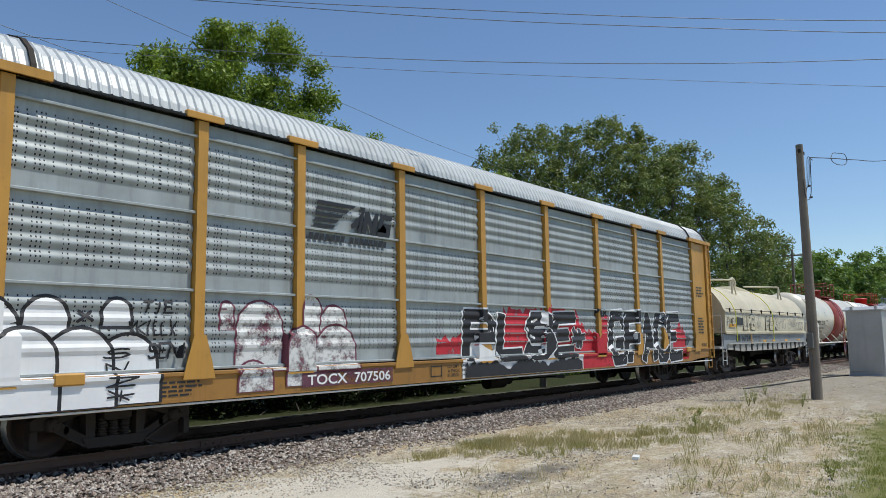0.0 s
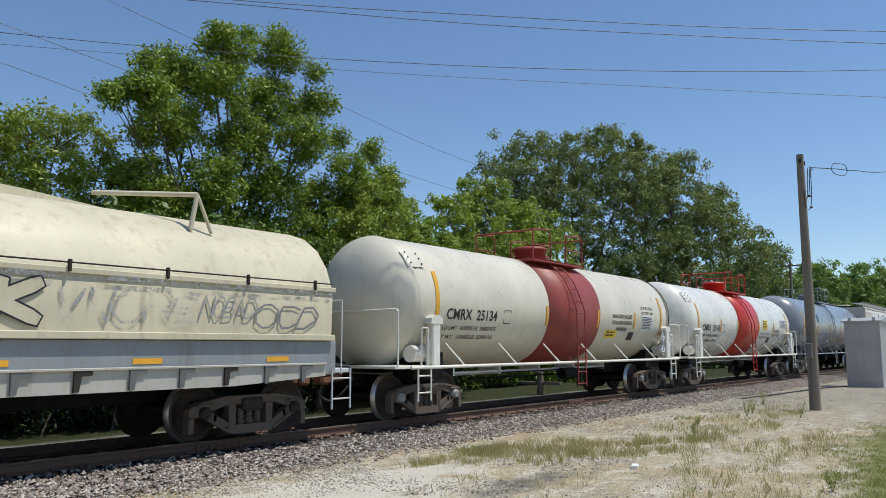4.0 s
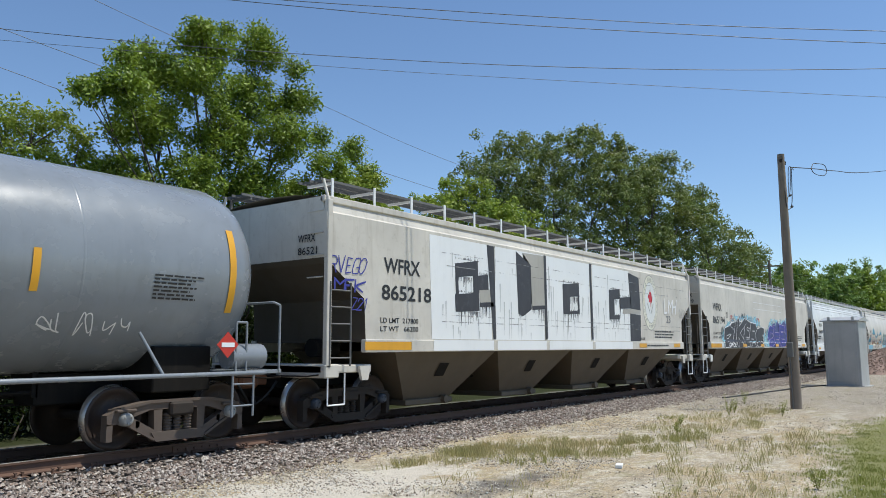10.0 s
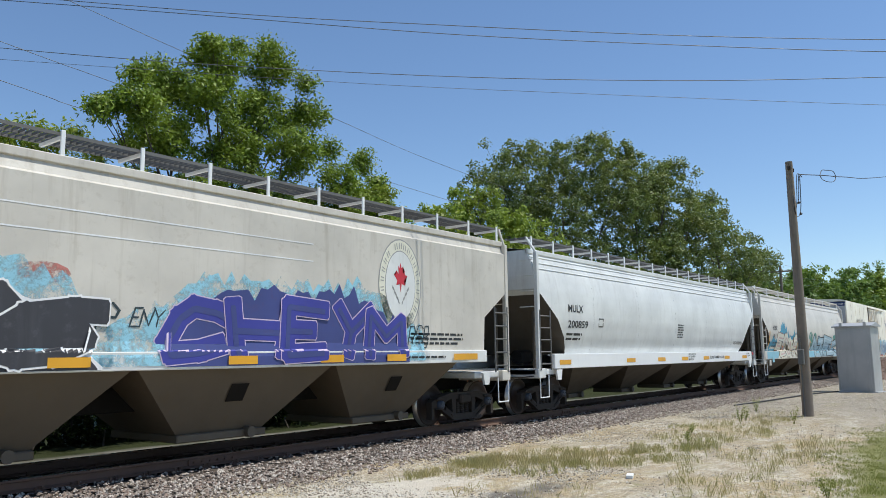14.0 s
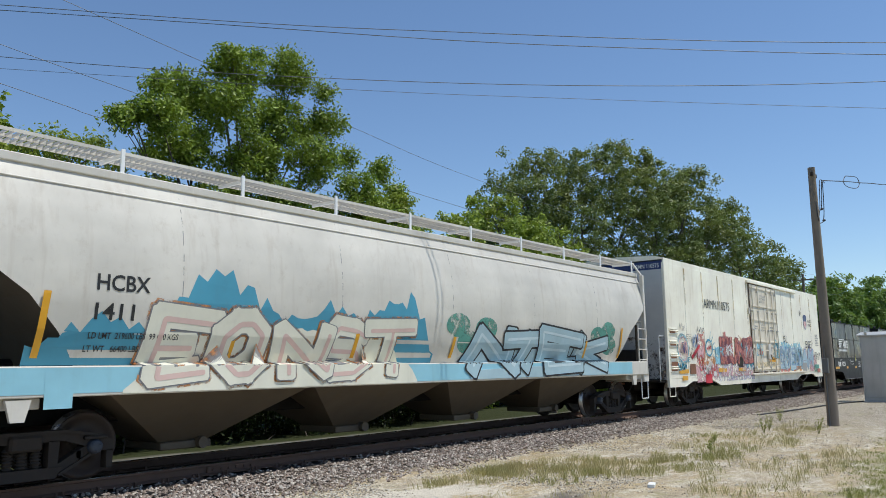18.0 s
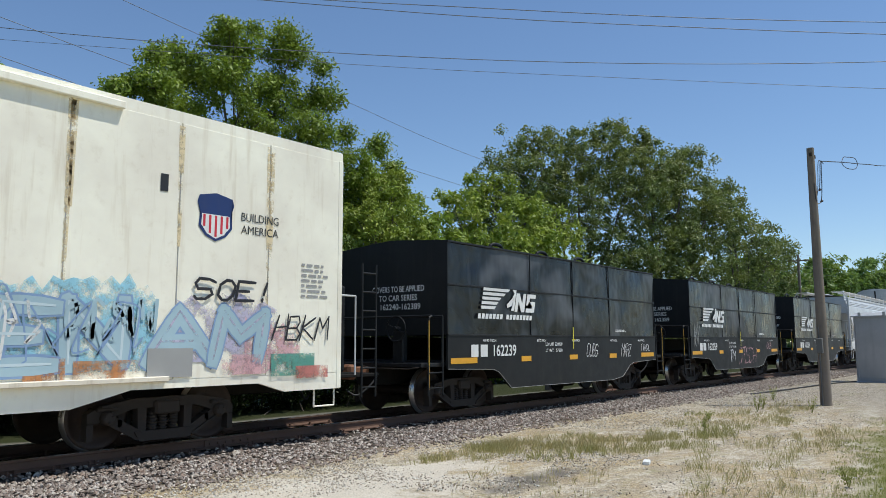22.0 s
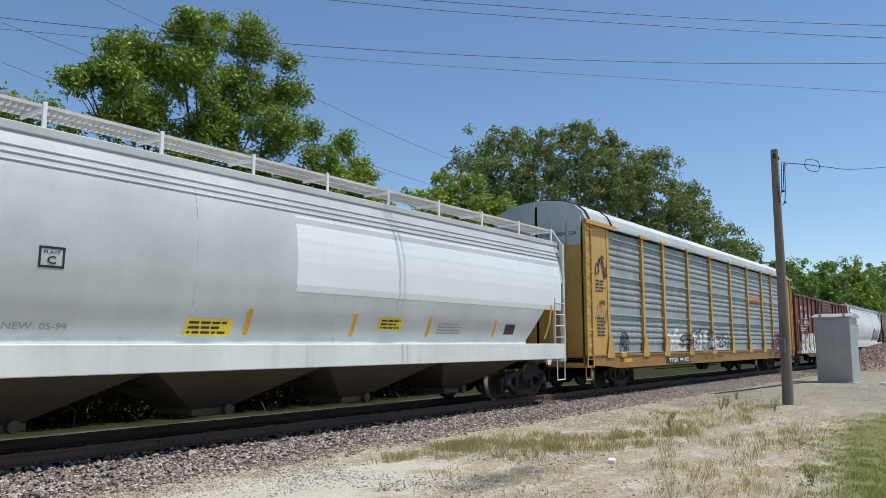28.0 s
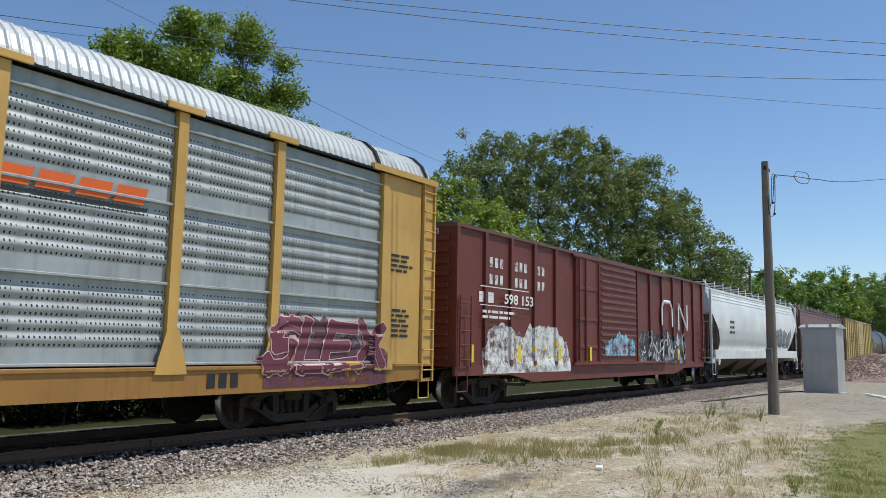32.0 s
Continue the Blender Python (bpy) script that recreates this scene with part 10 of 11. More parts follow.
    small_print(175.4 - x, 176.6 - x, 1.2, 1.35, 1, sf, "letter_black", c, 28)
    # layered spray paint along the lower half
    for k, (tops, z0, m, sp) in enumerate((
            ([(174.82, 1.5), (176.0, 1.55), (177.0, 1.4)], 0.80, "haze_pink", 0.1), ([(176.8, 1.45), (178.5, 1.5), (181.0, 1.4)], 0.80, "haze_lilac", 0.1),
            ([(174.95, 2.2), (175.15, 2.45), (175.5, 2.4), (175.75, 2.55)], 1.42, "haze_brick", 0.06), ([(175.3, 1.75), (176.0, 1.7), (176.9, 1.65)], 1.35, "haze_orange", 0.1),
            ([(177.2, 2.35), (177.6, 2.38), (177.62, 2.56), (177.9, 2.56), (177.92, 2.4), (178.6, 2.4)], 1.45, "haze_brick", 0.03), ([(177.4, 2.2), (178.6, 2.25)], 1.45, "haze_brick", 0.05),
            ([(178.7, 2.3), (179.3, 2.45), (179.7, 2.35)], 1.4, "haze_orange", 0.08), ([(179.6, 2.3), (180.2, 2.4), (180.95, 2.45)], 1.4, "haze_brick", 0.08), ([(176.7, 1.9), (177.3, 2.0)], 1.4, "haze_sky", 0.2),
            ([(179.8, 1.5), (181.0, 1.45)], 1.2, "haze_teal", 0.1), ([(184.4, 2.2), (185.3, 2.3), (186.4, 2.15), (187.9, 2.3), (188.3, 2.1)], 1.1, "haze_sky", 0.16), ([(188.6, 2.0), (189.6, 2.2), (190.4, 2.0)], 1.2, "haze_lilac", 0.12),
            ([(189.8, 1.8), (190.9, 1.6)], 1.0, "haze_pink", 0.2))):
        flames(c, [(px - x, pz) for px, pz in tops], z0, sf, m, 180 + k, sp, 0.003 + 0.0006 * k)
    for k, (a, b, z0, z1, m) in enumerate(((175.0, 175.6, 1.6, 2.2, "haze_pink"), (177.3, 178.4, 1.6, 2.1, "haze_pink"), (178.8, 179.6, 1.9, 2.3, "haze_brick"), (179.7, 180.8, 1.7, 2.3, "haze_pink"), (178.9, 180.3, 1.75, 2.05, "haze_teal"), (175.5, 176.8, 1.0, 1.4, "haze_white"), (177.2, 180.9, 0.95, 1.3, "haze_pink"))):
        flames(c, [(a - x, z1 - 0.1), ((a + b) / 2 - x, z1), (b - x, z1 - 0.1)], z0, sf, m, 260 + k, 0.2, 0.0115 + 0.0003 * k)
    for k, (rx_, rz_, th, m) in enumerate(((0.44, 0.49, 0.045, "haze_teal"), (0.43, 0.45, 0.03, "spray_sky"), (0.34, 0.38, 0.035, "spray_pink"), (0.31, 0.38, 0.02, "haze_lilac"))):
        ring(c, 173.77 - x, 1.92, rx_, rz_, th, sf, m, 0.012 + 0.003 * k, 1.1, k)
    ring(c, 176.12 - x, 1.97, 0.30, 0.28, 0.06, sf, "spray_teal", 0.016, 1.1, 7)
    ring(c, 175.3 - x, 1.45, 0.17, 0.26, 0.035, sf, "spray_red", 0.016, 1.0, 8)
    ring(c, 175.3 - x, 1.45, 0.06, 0.09, 0.03, sf, "spray_red", 0.016, 1.0, 9)
    ring(c, 185.3 - x, 1.62, 0.22, 0.34, 0.05, sf, "spray_ice", 0.016, 1.1, 10)
    ring(c, 186.2 - x, 1.65, 0.24, 0.36, 0.05, sf, "spray_mid", 0.017, 1.1, 11)
    patch("spray_line", [stroke_poly((174.5 - x, 1.62), (175.2 - x, 2.02), 0.15, 0.10, 0.08)], sf, "spray_red", c, 0.014, 0)
    for k in range(5):
        a = -0.6 + k * 0.45
        patch("spray_line", [stroke_poly((176.12 - x + math.cos(a) * 0.36, 1.97 + math.sin(a) * 0.33), (176.12 - x + math.cos(a) * 0.62, 1.99 + math.sin(a) * 0.6), 0.035, 0.02, 0.02)], sf, "spray_teal", c, 0.016, 0)
    for k, (a, b, z0, z1, m, th) in enumerate(((173.5, 174.05, 1.65, 2.2, "spray_pink", 0.03), (173.55, 174.0, 1.75, 2.15, "spray_navy", 0.025), (173.3, 173.95, 1.25, 1.45, "spray_teal", 0.06), (174.5, 175.1, 1.95, 2.45, "spray_mid", 0.035), (175.9, 176.35, 1.85, 2.1, "spray_red", 0.02),
                                               (177.8, 178.55, 1.65, 2.15, "haze_white", 0.025), (175.5, 176.9, 0.95, 1.4, "spray_red", 0.03), (179.8, 180.9, 1.5, 2.2, "haze_white", 0.02), (184.6, 186.9, 1.2, 2.1, "haze_white", 0.035), (184.5, 188.2, 1.25, 2.15, "spray_mid", 0.025),
                                               (187.0, 188.3, 1.3, 2.1, "spray_ice", 0.05), (177.0, 180.8, 0.9, 1.35, "haze_white", 0.03), (174.3, 175.0, 1.55, 2.1, "spray_black", 0.012), (175.0, 175.7, 2.5, 2.68, "spray_grey", 0.02), (173.5, 174.0, 2.5, 2.75, "letter_faint", 0.014))):
        scrawl(c, a - x, b - x, z0, z1, flat_side(-1.624), 220 + k, m, 6 if b - a < 1 else 9, th)
    spray_word(c, "SOEN", 184.5 - x, 187.9 - x, 1.08, 2.15, sf, coats("spray_mid", "spray_ice", 0.03, "spray_pale"), 0.26, 0.3, 241, 0.12, 0.1, 0.05, 0.012, 0.002, 0.4)
    spray_word(c, "AM", 188.2 - x, 190.2 - x, 1.1, 2.1, sf, coats("spray_mid", "spray_ice", 0.025, "haze_lilac"), 0.24, 0.3, 242, 0.15, 0.1, 0.05, 0.012, 0.002, 0.4)
    spray_word(c, "EUNZ", 177.25 - x, 180.9 - x, 1.4, 2.4, sf, coats("spray_plum", "haze_brick", 0.016), 0.28, 0.3, 243, 0.05, 0.0, 0.05, 0.017, 0.001, 0.5)
    tag(c, "KIRK", 176.7 - x, 177.6 - x, 1.7, 2.05, sf, "spray_sky", 244, 0.16, 0.03)
    tag(c, "KPK", 177.75 - x, 178.6 - x, 1.7, 2.1, sf, "spray_white", 245, 0.14, 0.03)
    tag(c, "NOBLES", 173.3 - x, 174.5 - x, 2.25, 2.42, sf, "letter_faint", 246, 0.1, 0.02)
    tag(c, "SHINE", 173.4 - x, 174.35 - x, 1.48, 1.66, sf, "spray_teal", 247, 0.14, 0.02)
    for k, (a, b, z0, z1, m) in enumerate(((184.6, 186.0, 0.98, 1.15, "haze_brick"), (187.2, 188.1, 0.95, 1.25, "haze_orange"), (188.2, 188.9, 1.0, 1.4, "letter_faint"), (189.4, 190.1, 1.0, 1.3, "haze_pink"), (190.3, 191.2, 0.95, 1.3, "haze_green"), (190.8, 191.5, 0.9, 1.1, "haze_brick"), (186.6, 187.1, 1.0, 1.3, "haze_orange"))):
        patch("paint_smear", [rect(a - x, b - x, z0, z1)], sf, m, c, 0.022 + 0.0005 * k, 0)
    # rust weeping from the roof seam and the sheet joints
    rnd = random.Random(240)
    for k in range(1, 12):
        px = -half + k * w
        if dl - 0.2 < px < dr + 0.2:
            continue
        for _ in range(1 + k % 2):
            q, ln = px + rnd.uniform(-0.06, 0.06), rnd.uniform(0.6, 2.6)
            patch("rust_streak", [[(q - 0.05, 4.6), (q + 0.05, 4.6), (q + 0.03, 4.6 - ln), (q - 0.02, 4.6 - ln)]], sf, "haze_rust", c, 0.0022, 0)
    patch("seam_line", [rect(-half + k * w - 0.007, -half + k * w + 0.007, zb + 0.05, 4.6) for k in range(1, 12) if not dl - 0.1 < -half + k * w < dr + 0.1], sf, "letter_faint", c, 0.0012, 0)
    tag(c, "5L", 185.35 - x, 186.05 - x, 2.3, 2.62, sf, "spray_black", 198, 0.12, 0.012)
    tag(c, "SOE!", 188.9 - x, 190.3 - x, 2.08, 2.45, sf, "spray_black", 199, 0.14, 0.03)
    tag(c, "HBKM", 190.35 - x, 191.5 - x, 1.5, 1.95, sf, "spray_black", 200, 0.12, 0.03)
    for a, b, z0, z1, m in ((177.9, 178.7, 1.45, 1.58, "spray_plum"), (179.08, 179.65, 1.28, 1.66, "cast_steel"), (174.28, 174.78, 1.09, 1.42, "copper_rust"), (172.75, 173.28, 1.33, 1.5, "copper_rust"), (173.6, 174.05, 0.9, 1.04, "reflector"), (175.65, 176.25, 0.76, 1.06, "spray_red")):
        patch("patch_panel", [rect(a - x, b - x, z0, z1)], sf, m, c, 0.02, 0)
    small_print(190.9 - x, 191.5 - x, 2.2, 2.8, 7, sf, "letter_faint", c, 42)
    reflectors(c, (173.75 - x, 177.35 - x, 179.5 - x, 186.4 - x), 1.12, 1.25, 0.8, flat_side(-1.62))
    brake_rig(c, 0, 0.7)
    return c


def black_coil_car(x, number, tags):
    c = car_thing("covered_coil_car", x, "black covered coil car with yellow reflectors and white lettering", "coil car")
    half, y = 5.16, 1.58
    for dx in (-4.0, 4.0):
        truck(c, dx)
    couplers(c, half + 0.75)
    part("centre_sill", Shape().box(-half - 0.75, half + 0.75, -0.3, 0.3, 0.6, 0.95, 0.02), "under_black", c)
    side = [(-half, 1.60), (-half, 0.93), (-3.55, 0.88), (-3.35, 0.82), (-2.85, 0.45), (2.2, 0.43), (2.85, 0.50), (3.35, 0.82), (3.6, 0.88), (half, 0.93), (half, 1.60)]
    part("side_plate", Shape().prism(side, -y, -y + 0.05), "sooty_black", c)
    part("side_plate", Shape().prism(side, y - 0.05, y), "sooty_black", c)
    lip = Shape()
    for (a, b), (a2, b2) in zip(side[1:-1], side[2:-1]):
        lip.rod((a, -y - 0.005, b), (a2, -y - 0.005, b2), 0.006, 5)
    part("edge_line", lip, "letter_faint", c, "thin pale line along the lower edge")
    part("deck", Shape().box(-half, half, -y + 0.07, y - 0.07, 1.0, 1.1), "sooty_black", c)
    # hood: slightly dented side sheets, flat seams, closed ends
    zt = 3.58
    s = Shape()
    nx, nz = 60, 14
    for sd in (-1, 1):
        s.sheet([[(-half + 2 * half * i / nx, sd * (y - 0.015 + 0.036 * noise.noise(Vector(((-half + 2 * half * i / nx) * 0.9, 1.62 * 0.7 + j * 0.11, sd + x)))), 1.62 + (zt - 1.62) * j / nz) for i in range(nx + 1)] for j in range(nz + 1)])
    part("hood_side", s, "hood_black", c, "wavy dented black hood sheets")
    for sg in (-1, 1):
        s = Shape().slab([(-y + 0.01, 1.62), (y - 0.01, 1.62), (y - 0.01, zt), (0, zt + 0.12), (-y + 0.01, zt)], min(sg * half, sg * (half - 0.03)), max(sg * half, sg * (half - 0.03)))
        part("hood_end", s, "sooty_black", c)
    part("hood_top", Shape().sheet([[(-half, yy, zz), (half, yy, zz)] for yy, zz in ((-y, zt), (0, zt + 0.12), (y, zt))], False), "hood_black", c)
    s = Shape()
    for z in (1.62, 2.66, zt - 0.02):
        s.box(-half, half, -y - 0.014, -y + 0.01, z - 0.02, z + 0.02, 0.005)
    for px in (-2.0, 2.1, 0.05):
        s.box(px - 0.015, px + 0.015, -y - 0.012, -y + 0.01, 1.62, zt, 0.004)
    part("hood_seam", s, "sooty_black", c)
    for px in (-1.7, 0.5, 2.6):
        q = Shape().pipe(curve_through([(px - 0.3, -0.4, zt + 0.05), (px - 0.25, -0.4, zt + 0.28), (px, -0.4, zt + 0.34), (px + 0.25, -0.4, zt + 0.28), (px + 0.3, -0.4, zt + 0.05)], 4), 0.045)
        q.box(px - 0.3, px + 0.3, -0.55, -0.25, zt + 0.02, zt + 0.14, 0.03)
        part("lifting_lug", q, "sooty_black", c)
    sf = flat_side(-1.585)
    hs = flat_side(-1.603)
    plain_mark(c, -4.05, 2.16, 2.2, 0.50, hs, "letter_white")
    for q in (-4.38, -4.04):
        patch("emblem", [rect(q, q + 0.26, 1.16, 1.42)], sf, "letter_white", c, 0.006, 0)
    letters(number, -3.55, 1.16, 0.9, 0.26, sf, "letter_white", c, 0.02)
    letters("40-90 INCH", -3.95, 1.48, 0.5, 0.06, sf, "letter_white", c)
    letters("40-72 INCH", -1.75, 1.48, 0.42, 0.06, sf, "letter_white", c)
    letters("40-84 INCH", -0.05, 1.48, 0.4, 0.06, sf, "letter_white", c)
    letters("40-72 INCH", 2.1, 1.48, 0.4, 0.06, sf, "letter_white", c)
    letters("40-90 INCH", 3.9, 1.48, 0.45, 0.06, sf, "letter_white", c)
    letters("LD LMT 228800", -1.35, 1.38, 0.8, 0.08, sf, "letter_white", c, 0.015)
    letters("LT WT   57200", -1.35, 1.23, 0.8, 0.08, sf, "letter_white", c, 0.015)
    for px, w in ((-4.62, 0.92), (-2.22, 0.42), (0.02, 0.42), (2.25, 0.42), (4.55, 0.9)):
        patch("reflector", [rect(px - w / 2, px + w / 2, 1.03, 1.15)], sf, "reflector", c, 0.006, 0)
    small_print(2.4, 3.1, 1.74, 1.82, 2, hs, "letter_white", c, 29)
    patch("mark", [rect(-0.02, 0.01, 1.3, 1.85), rect(-0.1, 0.1, 1.52, 1.54)], hs, "strap_yellow", c, 0.004, 0)
    for a, b, z0, z1, m, n in tags:
        tag(c, n, a, b, z0, z1, sf, m, len(n), 0.11)
    for sg in (-1, 1):
        xe = sg * (half + 0.75)
        part("end_platform", Shape().box(min(sg * half, xe), max(sg * half, xe), -1.5, 1.5, 0.98, 1.06, 0.01), "sooty_black", c)
        for q in (0.62, 0.18):
            rail_loop(c, [(xe - sg * q, -1.54, 0.5), (xe - sg * q, -1.54, 1.95), (xe - sg * (q + 0.1), -1.54, 2.0), (xe - sg * (q + 0.1), 1.4, 2.0)] if q < 0.3 else [(xe - sg * q, -1.54, 1.0), (xe - sg * q, -1.54, 2.0), (xe - sg * (q - 0.05), -1.0, 2.0)], "sooty_black", 0.025)
        part("handrail_edge", Shape().rod((xe - sg * 0.17, -1.56, 0.55), (xe - sg * 0.17, -1.56, 1.9), 0.012, 5), "letter_gold", c, "yellow-painted rail edge")
        ladder(c, min(xe - sg * 0.15, xe - sg * 0.6), max(xe - sg * 0.15, xe - sg * 0.6), 0.42, 1.02, -1.56, 2, "sooty_black")
    end_letters("COVERS TO BE APPLIED", 0.55, 2.55, 1.5, 0.13, -half, "letter_white", c)
    end_letters("TO CAR SERIES", 0.35, 2.36, 1.1, 0.13, -half, "letter_white", c)
    end_letters("162240-162389", 0.3, 2.17, 1.15, 0.13, -half, "letter_white", c)
    part("brake_stand", Shape().box(-half - 0.5, -half - 0.35, -0.8, -0.5, 1.05, 1.7, 0.02), "sooty_black", c)
    brake_wheel(c, -half - 0.55, -0.65, 1.75, "sooty_black")
    return c


def box_car(x, label, red, half, marks, height=4.28):
    c = car_thing("boxcar", x, label, "boxcar")
    y, zb, zt = 1.58, 1.0, height
    for dx in (-7.15, 7.15) if half > 8.7 else (-6.3, 6.3):
        truck(c, dx)
    couplers(c, half)
    part("underframe", Shape().box(-half, half, -0.4, 0.4, 0.6, 1.0, 0.02), "under_black", c)
    part("body", Shape().box(-half + 0.02, half - 0.02, -y + 0.04, y - 0.02, zb, zt - 0.05), red, c)
    part("roof", Shape().slab([(-y - 0.02, zt - 0.12), (-y - 0.02, zt - 0.04), (0, zt + 0.08), (y + 0.02, zt - 0.04), (y + 0.02, zt - 0.12)], -half, half), "maroon", c)
    skirt = Shape().prism([(-half, zb + 0.02), (-half, zb - 0.2), (-6.6, zb - 0.22), (-5.4, zb - 0.42), (5.4, zb - 0.42), (6.6, zb - 0.22), (half, zb - 0.2), (half, zb + 0.02)], -y, -y + 0.06)
    part("side_sill", skirt, red, c)
    n = 15
    for k in range(n + 1):
        px = -half + 0.06 + k * (2 * half - 0.12) / n
        if -3.0 < px < 1.6:
            continue
        part("side_post", Shape().prism([(px - 0.06, zb), (px + 0.06, zb), (px + 0.06, zt - 0.12), (px - 0.06, zt - 0.12)], -y - 0.03, -y + 0.05), red, c)
    for a, b, nm in ((-3.0, -1.42, "plain"), (-1.36, 1.55, "ribbed")):
        d = part("door", Shape().box(a, b, -y - 0.05, -y + 0.04, zb + 0.05, zt - 0.2, 0.01), red, c, "steel sliding door")
        if nm == "ribbed":
            for k in range(14):
                z = zb + 0.25 + k * 0.205
                part("door_rib", Shape().box(a + 0.05, b - 0.05, -y - 0.085, -y - 0.05, z - 0.045, z + 0.045, 0.02), red, d)
        else:
            for px in (a + 0.12, a + 0.55, b - 0.12):
                part("lock_bar", Shape().rod((px, -y - 0.09, zb + 0.1), (px, -y - 0.09, zt - 0.22), 0.028, 6), red, d)
            for z in (1.5, 2.3, 3.2):
                part("door_rib", Shape().box(a + 0.05, b - 0.05, -y - 0.075, -y - 0.05, z - 0.05, z + 0.05, 0.01), red, d)
    part("door_track", Shape().box(-3.2, 4.4, -y - 0.1, -y, zb - 0.02, zb + 0.05, 0.008), red, c)
    part("door_track", Shape().box(-3.2, 4.4, -y - 0.08, -y, zt - 0.2, zt - 0.13, 0.008), red, c)
    for sg in (-1, 1):
        xe = sg * half
        s = Shape()
        for k in range(11):
            z = zb + 0.2 + k * 0.27
            s.box(min(xe, xe + sg * 0.05), max(xe, xe + sg * 0.05), -1.4, 1.4, z - 0.06, z + 0.06, 0.025)
        part("end_rib", s, red, c)
        ladder(c, min(xe - sg * 0.08, xe - sg * 0.52), max(xe - sg * 0.08, xe - sg * 0.52), 1.0, 2.6, -y - 0.08, 5, red)
        stirrup(c, xe - sg * 0.08, xe - sg * 0.5, 0.45, 0.85, -y, red)
    brake_rig(c, 0, 0.62)
    marks(c)
    return c


def red_box_marks(c):
    sf = flat_side(-1.548)
    step_w = (2 * 9.05 - 0.12) / 15
    posts = [-9.05 + 0.06 + k * step_w for k in range(16)]
    wall = lambda px, pz: -1.583 if pz < 1.02 else -1.615 if min(abs(px - p) for p in posts) < 0.062 else -1.548
    cuts = tuple(p + d for p in posts for d in (-0.066, -0.058, 0.058, 0.066))
    for z, groups in ((3.36, (3, 3, 2)), (2.95, (3, 3, 2))):
        for g, n in enumerate(groups):
            for j in range(n):
                bx = posts[1 + g] - 0.25 + 0.45 + j * 0.24
                patch("name_bar", [rect(bx, bx + 0.14, z, z + 0.24)], sf, "haze_white", c, 0.004, 0)
    letters("598 153", -7.0, 2.5, 1.45, 0.25, flat_side(-1.615), "letter_white", c, 0.02)
    patch("name_bar", [rect(-8.05, -7.8, 2.5, 2.75), rect(-7.68, -7.4, 2.5, 2.75)], sf, "letter_white", c, 0.006, 0)
    patch("rule", [rect(-8.1, -5.8, 2.86, 2.88), rect(-8.1, -5.8, 2.42, 2.44)], flat_side(-1.62), "letter_white", c, 0.006, 0)
    small_print(-8.0, -6.2, 2.1, 2.35, 2, flat_side(-1.62), "letter_white", c, 30)
    for pts in ([(4.1, 2.35), (4.1, 3.0), (4.3, 3.2), (4.95, 3.2), (5.15, 3.0), (5.2, 2.3)], [(5.9, 2.2), (5.9, 3.2), (6.9, 2.2), (6.9, 3.2)]):
        s = Shape().pipe([(px, -1.62, pz) for px, pz in pts], 0.09, 4)
        for i, v in enumerate(s.v):
            s.v[i] = (v[0], -1.617 - 0.002 * (v[1] < -1.62), v[2])
        part("emblem", s, "letter_white", c, "worn white monogram stroke")
    flames(c, [(-7.9, 1.3), (-7.6, 1.85), (-6.9, 2.0), (-6.0, 1.6), (-5.6, 2.0), (-4.3, 1.95), (-3.5, 1.6), (-3.3, 1.2)], 0.82, wall, "haze_white", 211, 0.1, step=0.2, cuts=cuts)
    scrawl(c, -7.8, -6.1, 0.95, 1.9, flat_side(-1.62), 215, "haze_grey", 5, 0.05, bubble=True)
    piece(c, -5.7, -4.0, 0.85, 1.95, wall, 212, "haze_white", "haze_grey", "placard_yellow", 3, 0.02, 0.4, 0.2, cuts, lift=0.008)
    throwup(c, [(2.0, 2.7, 0.95, 2.05), (2.6, 3.5, 0.95, 2.15), (3.4, 4.3, 0.95, 2.0), (4.2, 5.1, 0.95, 2.15), (5.0, 5.8, 0.95, 1.95), (5.7, 6.6, 0.95, 2.1)], wall, "haze_grey", "spray_black", 0.03, 0.2, cuts)
    scrawl(c, 2.1, 6.6, 1.0, 2.1, flat_side(-1.62), 213, "spray_white", 9, 0.035)
    flames(c, [(-1.1, 1.6), (0.0, 1.9), (1.3, 1.7)], 1.25, flat_side(-1.668), "haze_sky", 214, 0.15)
    flames(c, [(-0.8, 1.5), (0.2, 1.7), (1.0, 1.5)], 1.3, flat_side(-1.67), "haze_lilac", 216, 0.15)
    for px in (-8.55, -6.4, -4.2, -2.2, 5.6):
        patch("reflector", [rect(px, px + 0.14, 1.1, 1.5)], flat_side(-1.66), "placard_yellow", c, 0.006, 0)
    end_letters("598153", -0.5, 4.0, 0.6, 0.13, -9.06, "letter_white", c)
    patch("end_band", [rect(-9.0, -8.9, 4.0, 4.1)], flat_side(-1.6), "sooty_black", c, 0.004, 0)


def yellow_box_marks(c):
    small_print(-6, -4, 2.4, 3.2, 3, flat_side(-1.62), "letter_black", c, 31)


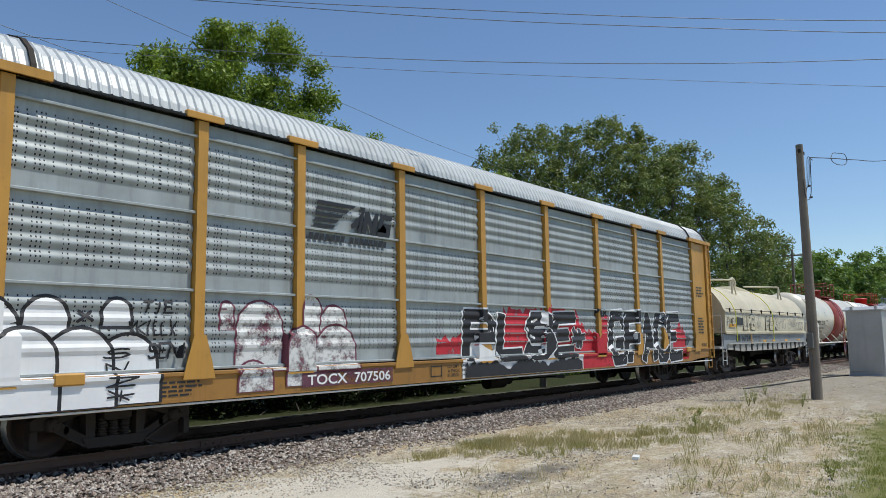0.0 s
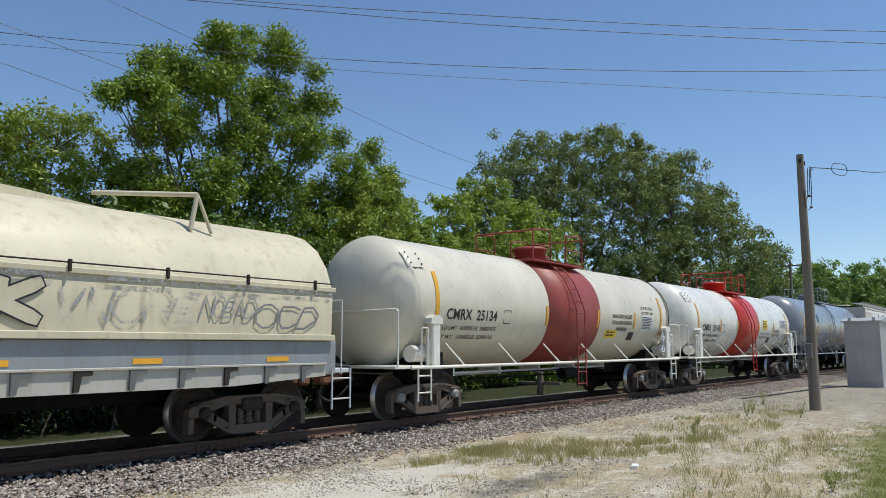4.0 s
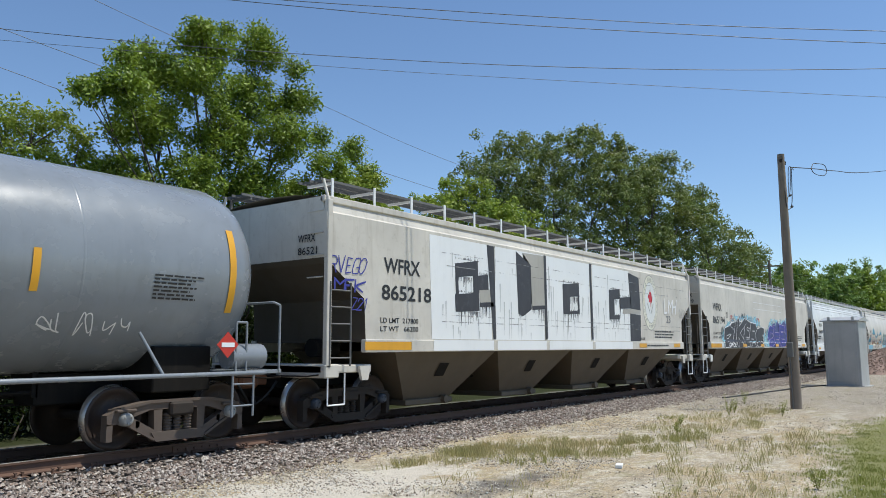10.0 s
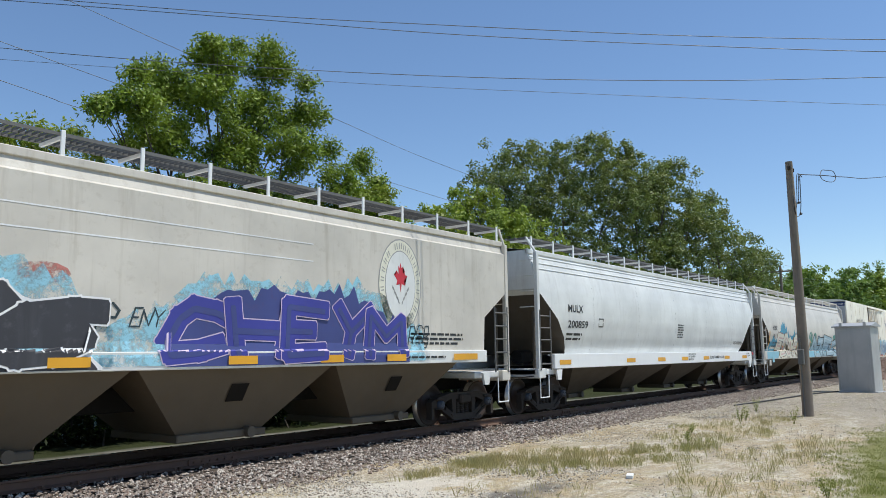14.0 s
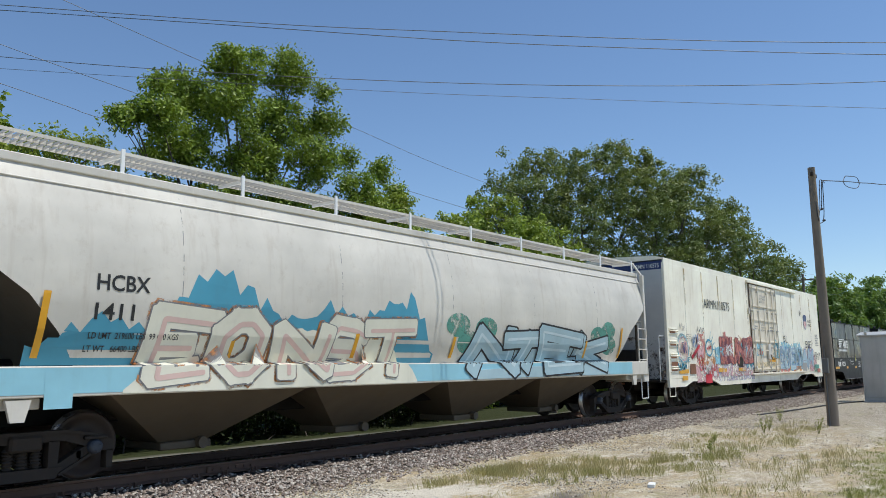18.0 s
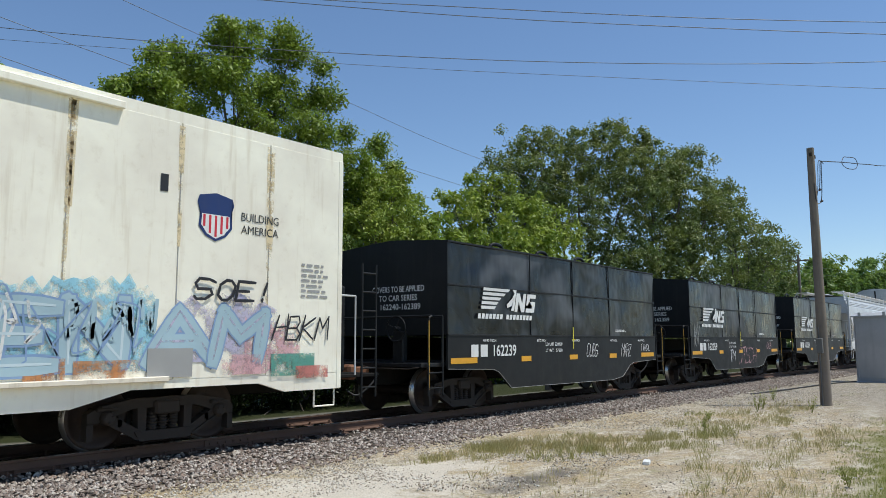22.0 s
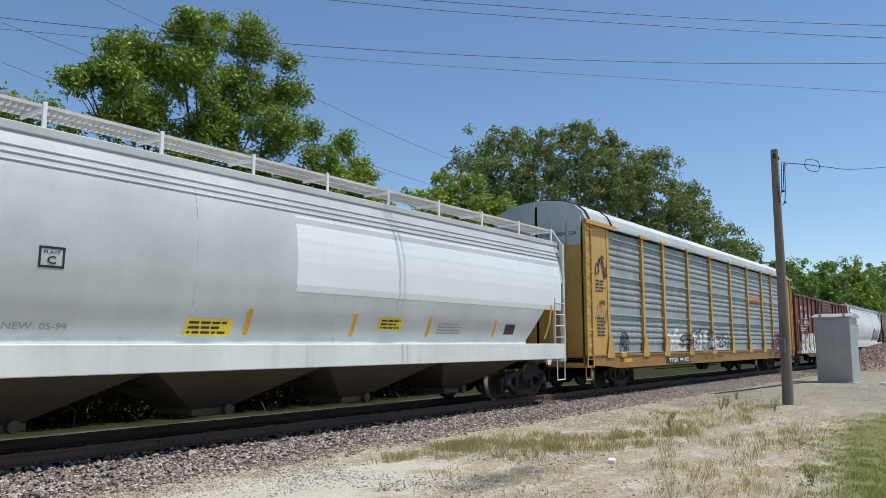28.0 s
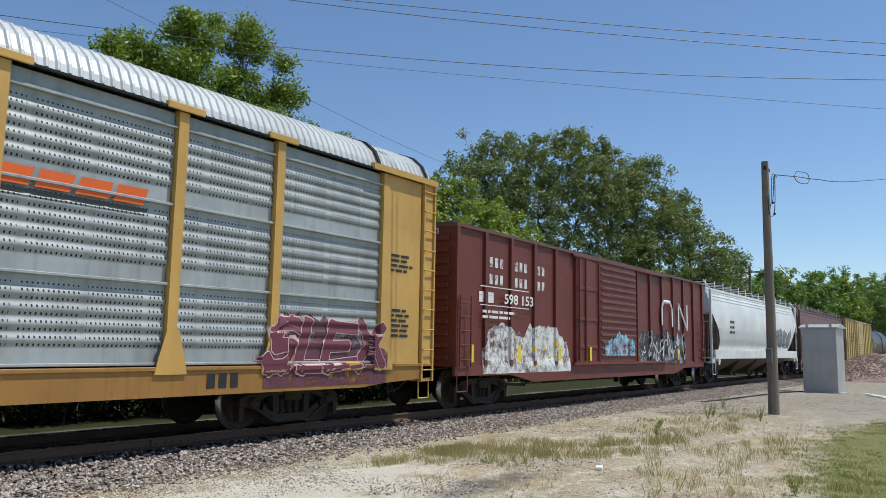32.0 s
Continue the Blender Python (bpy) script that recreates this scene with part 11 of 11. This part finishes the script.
# ---- the train, from its head to its tail ----
autorack(15.23, "long grey perforated autorack with yellow posts and spray-painted sides", "rack_yellow", rack_one_marks, "panel_dotted")
coil_car(36.0)
BARS_A = (-1.42, 1.42, 3.85)
BARS_B = (-3.55, -1.48, 1.5, 3.75)
tank_car("tank_car", 51.1, "cream tank car with a faded red band and hazard placards", 7.3, 1.42, 2.42, "tank_cream", "red_faded", 1.42, BARS_A, hf_marks("25134", True), 0.1, skirts=True)
tank_car("tank_car", 66.5, "clean white tank car with a broad bright red band", 7.4, 1.42, 2.42, "tank_white", "red", 1.45, BARS_B, hf_marks("25143", False), 0.0, skirts=True)
tank_car("tank_car", 83.1, "long plain grey tank car with faded yellow lettering and tags", 8.5, 1.52, 2.62, "tank_grey", "tank_grey", 0, (-4.37, -1.64, 1.49, 4.45), grey_marks, 0.0, truck_x=6.9, ladder_dx=-0.74)
BAY4 = [-7.45, -3.75, 0.0, 3.8, 7.5]
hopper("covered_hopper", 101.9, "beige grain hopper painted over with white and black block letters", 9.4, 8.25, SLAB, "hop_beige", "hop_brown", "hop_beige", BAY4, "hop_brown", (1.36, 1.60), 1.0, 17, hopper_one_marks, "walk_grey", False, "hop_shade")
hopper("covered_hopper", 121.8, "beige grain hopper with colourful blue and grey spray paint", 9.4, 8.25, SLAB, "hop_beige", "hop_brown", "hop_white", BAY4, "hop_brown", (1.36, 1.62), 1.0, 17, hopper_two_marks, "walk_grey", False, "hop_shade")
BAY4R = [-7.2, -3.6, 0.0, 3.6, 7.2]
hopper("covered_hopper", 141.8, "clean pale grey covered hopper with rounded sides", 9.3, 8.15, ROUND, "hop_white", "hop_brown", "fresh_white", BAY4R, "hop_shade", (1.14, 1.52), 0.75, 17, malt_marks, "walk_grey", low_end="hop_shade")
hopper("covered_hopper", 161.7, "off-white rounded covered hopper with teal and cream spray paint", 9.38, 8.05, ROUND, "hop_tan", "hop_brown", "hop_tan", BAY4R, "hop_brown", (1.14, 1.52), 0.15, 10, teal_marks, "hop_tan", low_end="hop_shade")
reefer(182.2)
black_coil_car(200.0, "162239", ((0.75, 1.35, 1.08, 1.45, "spray_white", "CUBS"), (2.8, 3.4, 1.05, 1.45, "spray_white", "MARZ"), (4.05, 4.75, 1.2, 1.42, "spray_white", "TINDL")))
black_coil_car(213.3, "162259", ((-1.3, -0.7, 0.7, 1.2, "spray_white", "TM"), (-0.3, 1.9, 0.6, 1.3, "haze_pink", "STECH"), (-4.9, -4.4, 1.3, 2.2, "letter_faint", "NX"), (3.4, 4.1, 1.15, 1.45, "haze_pink", "DB")))
black_coil_car(226.65, "162254", ((-0.6, 0.2, 0.62, 0.9, "letter_faint", "ANE"),))
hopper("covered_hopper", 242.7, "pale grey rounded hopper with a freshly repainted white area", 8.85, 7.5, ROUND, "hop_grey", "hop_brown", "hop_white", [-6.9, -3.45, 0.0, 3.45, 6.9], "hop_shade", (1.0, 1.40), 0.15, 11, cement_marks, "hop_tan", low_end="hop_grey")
autorack(265.9, "long grey perforated autorack with pale yellow posts and ends", "rack_yellow_pale", rack_two_marks)
box_car(288.95, "rust-red ribbed boxcar with worn white lettering and spray paint", "box_red", 9.05, red_box_marks)
hopper("covered_hopper", 308.0, "white covered hopper with grey spray paint", 8.85, 7.5, ROUND, "hop_white", "hop_brown", "hop_white", [-6.9, -3.45, 0.0, 3.45, 6.9], "hop_brown", (1.1, 1.50), 0.4, 14, far_hopper_marks, "cast_steel")
hopper("covered_hopper", 326.9, "dark brown covered hopper", 8.9, 7.6, ROUND, "maroon", "hop_brown", "maroon", [-6.9, -3.45, 0.0, 3.45, 6.9], "maroon", (1.1, 1.50), 0.4, 14, brown_hopper_marks, "cast_steel")
box_car(345.2, "dull yellow ribbed boxcar", "box_yellow", 8.4, yellow_box_marks, 4.4)
tank_car("tank_car", 362.5, "plain black tank car", 7.6, 1.5, 2.6, "tank_dark", "tank_dark", 0, (-3.0, 0, 3.0), dark_marks, 0.2, truck_x=6.0)


# ---- all that moves: the cars roll towards -x, and their wheels turn ----
def motions():
    for car, x in CARS:
        walk(car, [(float(t), pose(x - s, RY, RAIL_Z)) for t, s in enumerate(ROLLED)])
    # wheels roll with the train: one turn each 2.87 m, keyed every fifteenth of a second
    turns = []
    for k in range(481):
        t = k / 15
        i = min(int(t), 31)
        turns.append((t, -(ROLLED[i] + (ROLLED[i + 1] - ROLLED[i]) * (t - i)) / 0.457))
    for w in WHEELSETS:
        at = w.location.copy()
        walk(w, [(t, pose(at.x, at.y, at.z, 0, math.degrees(a), 0)) for t, a in turns])


motions()
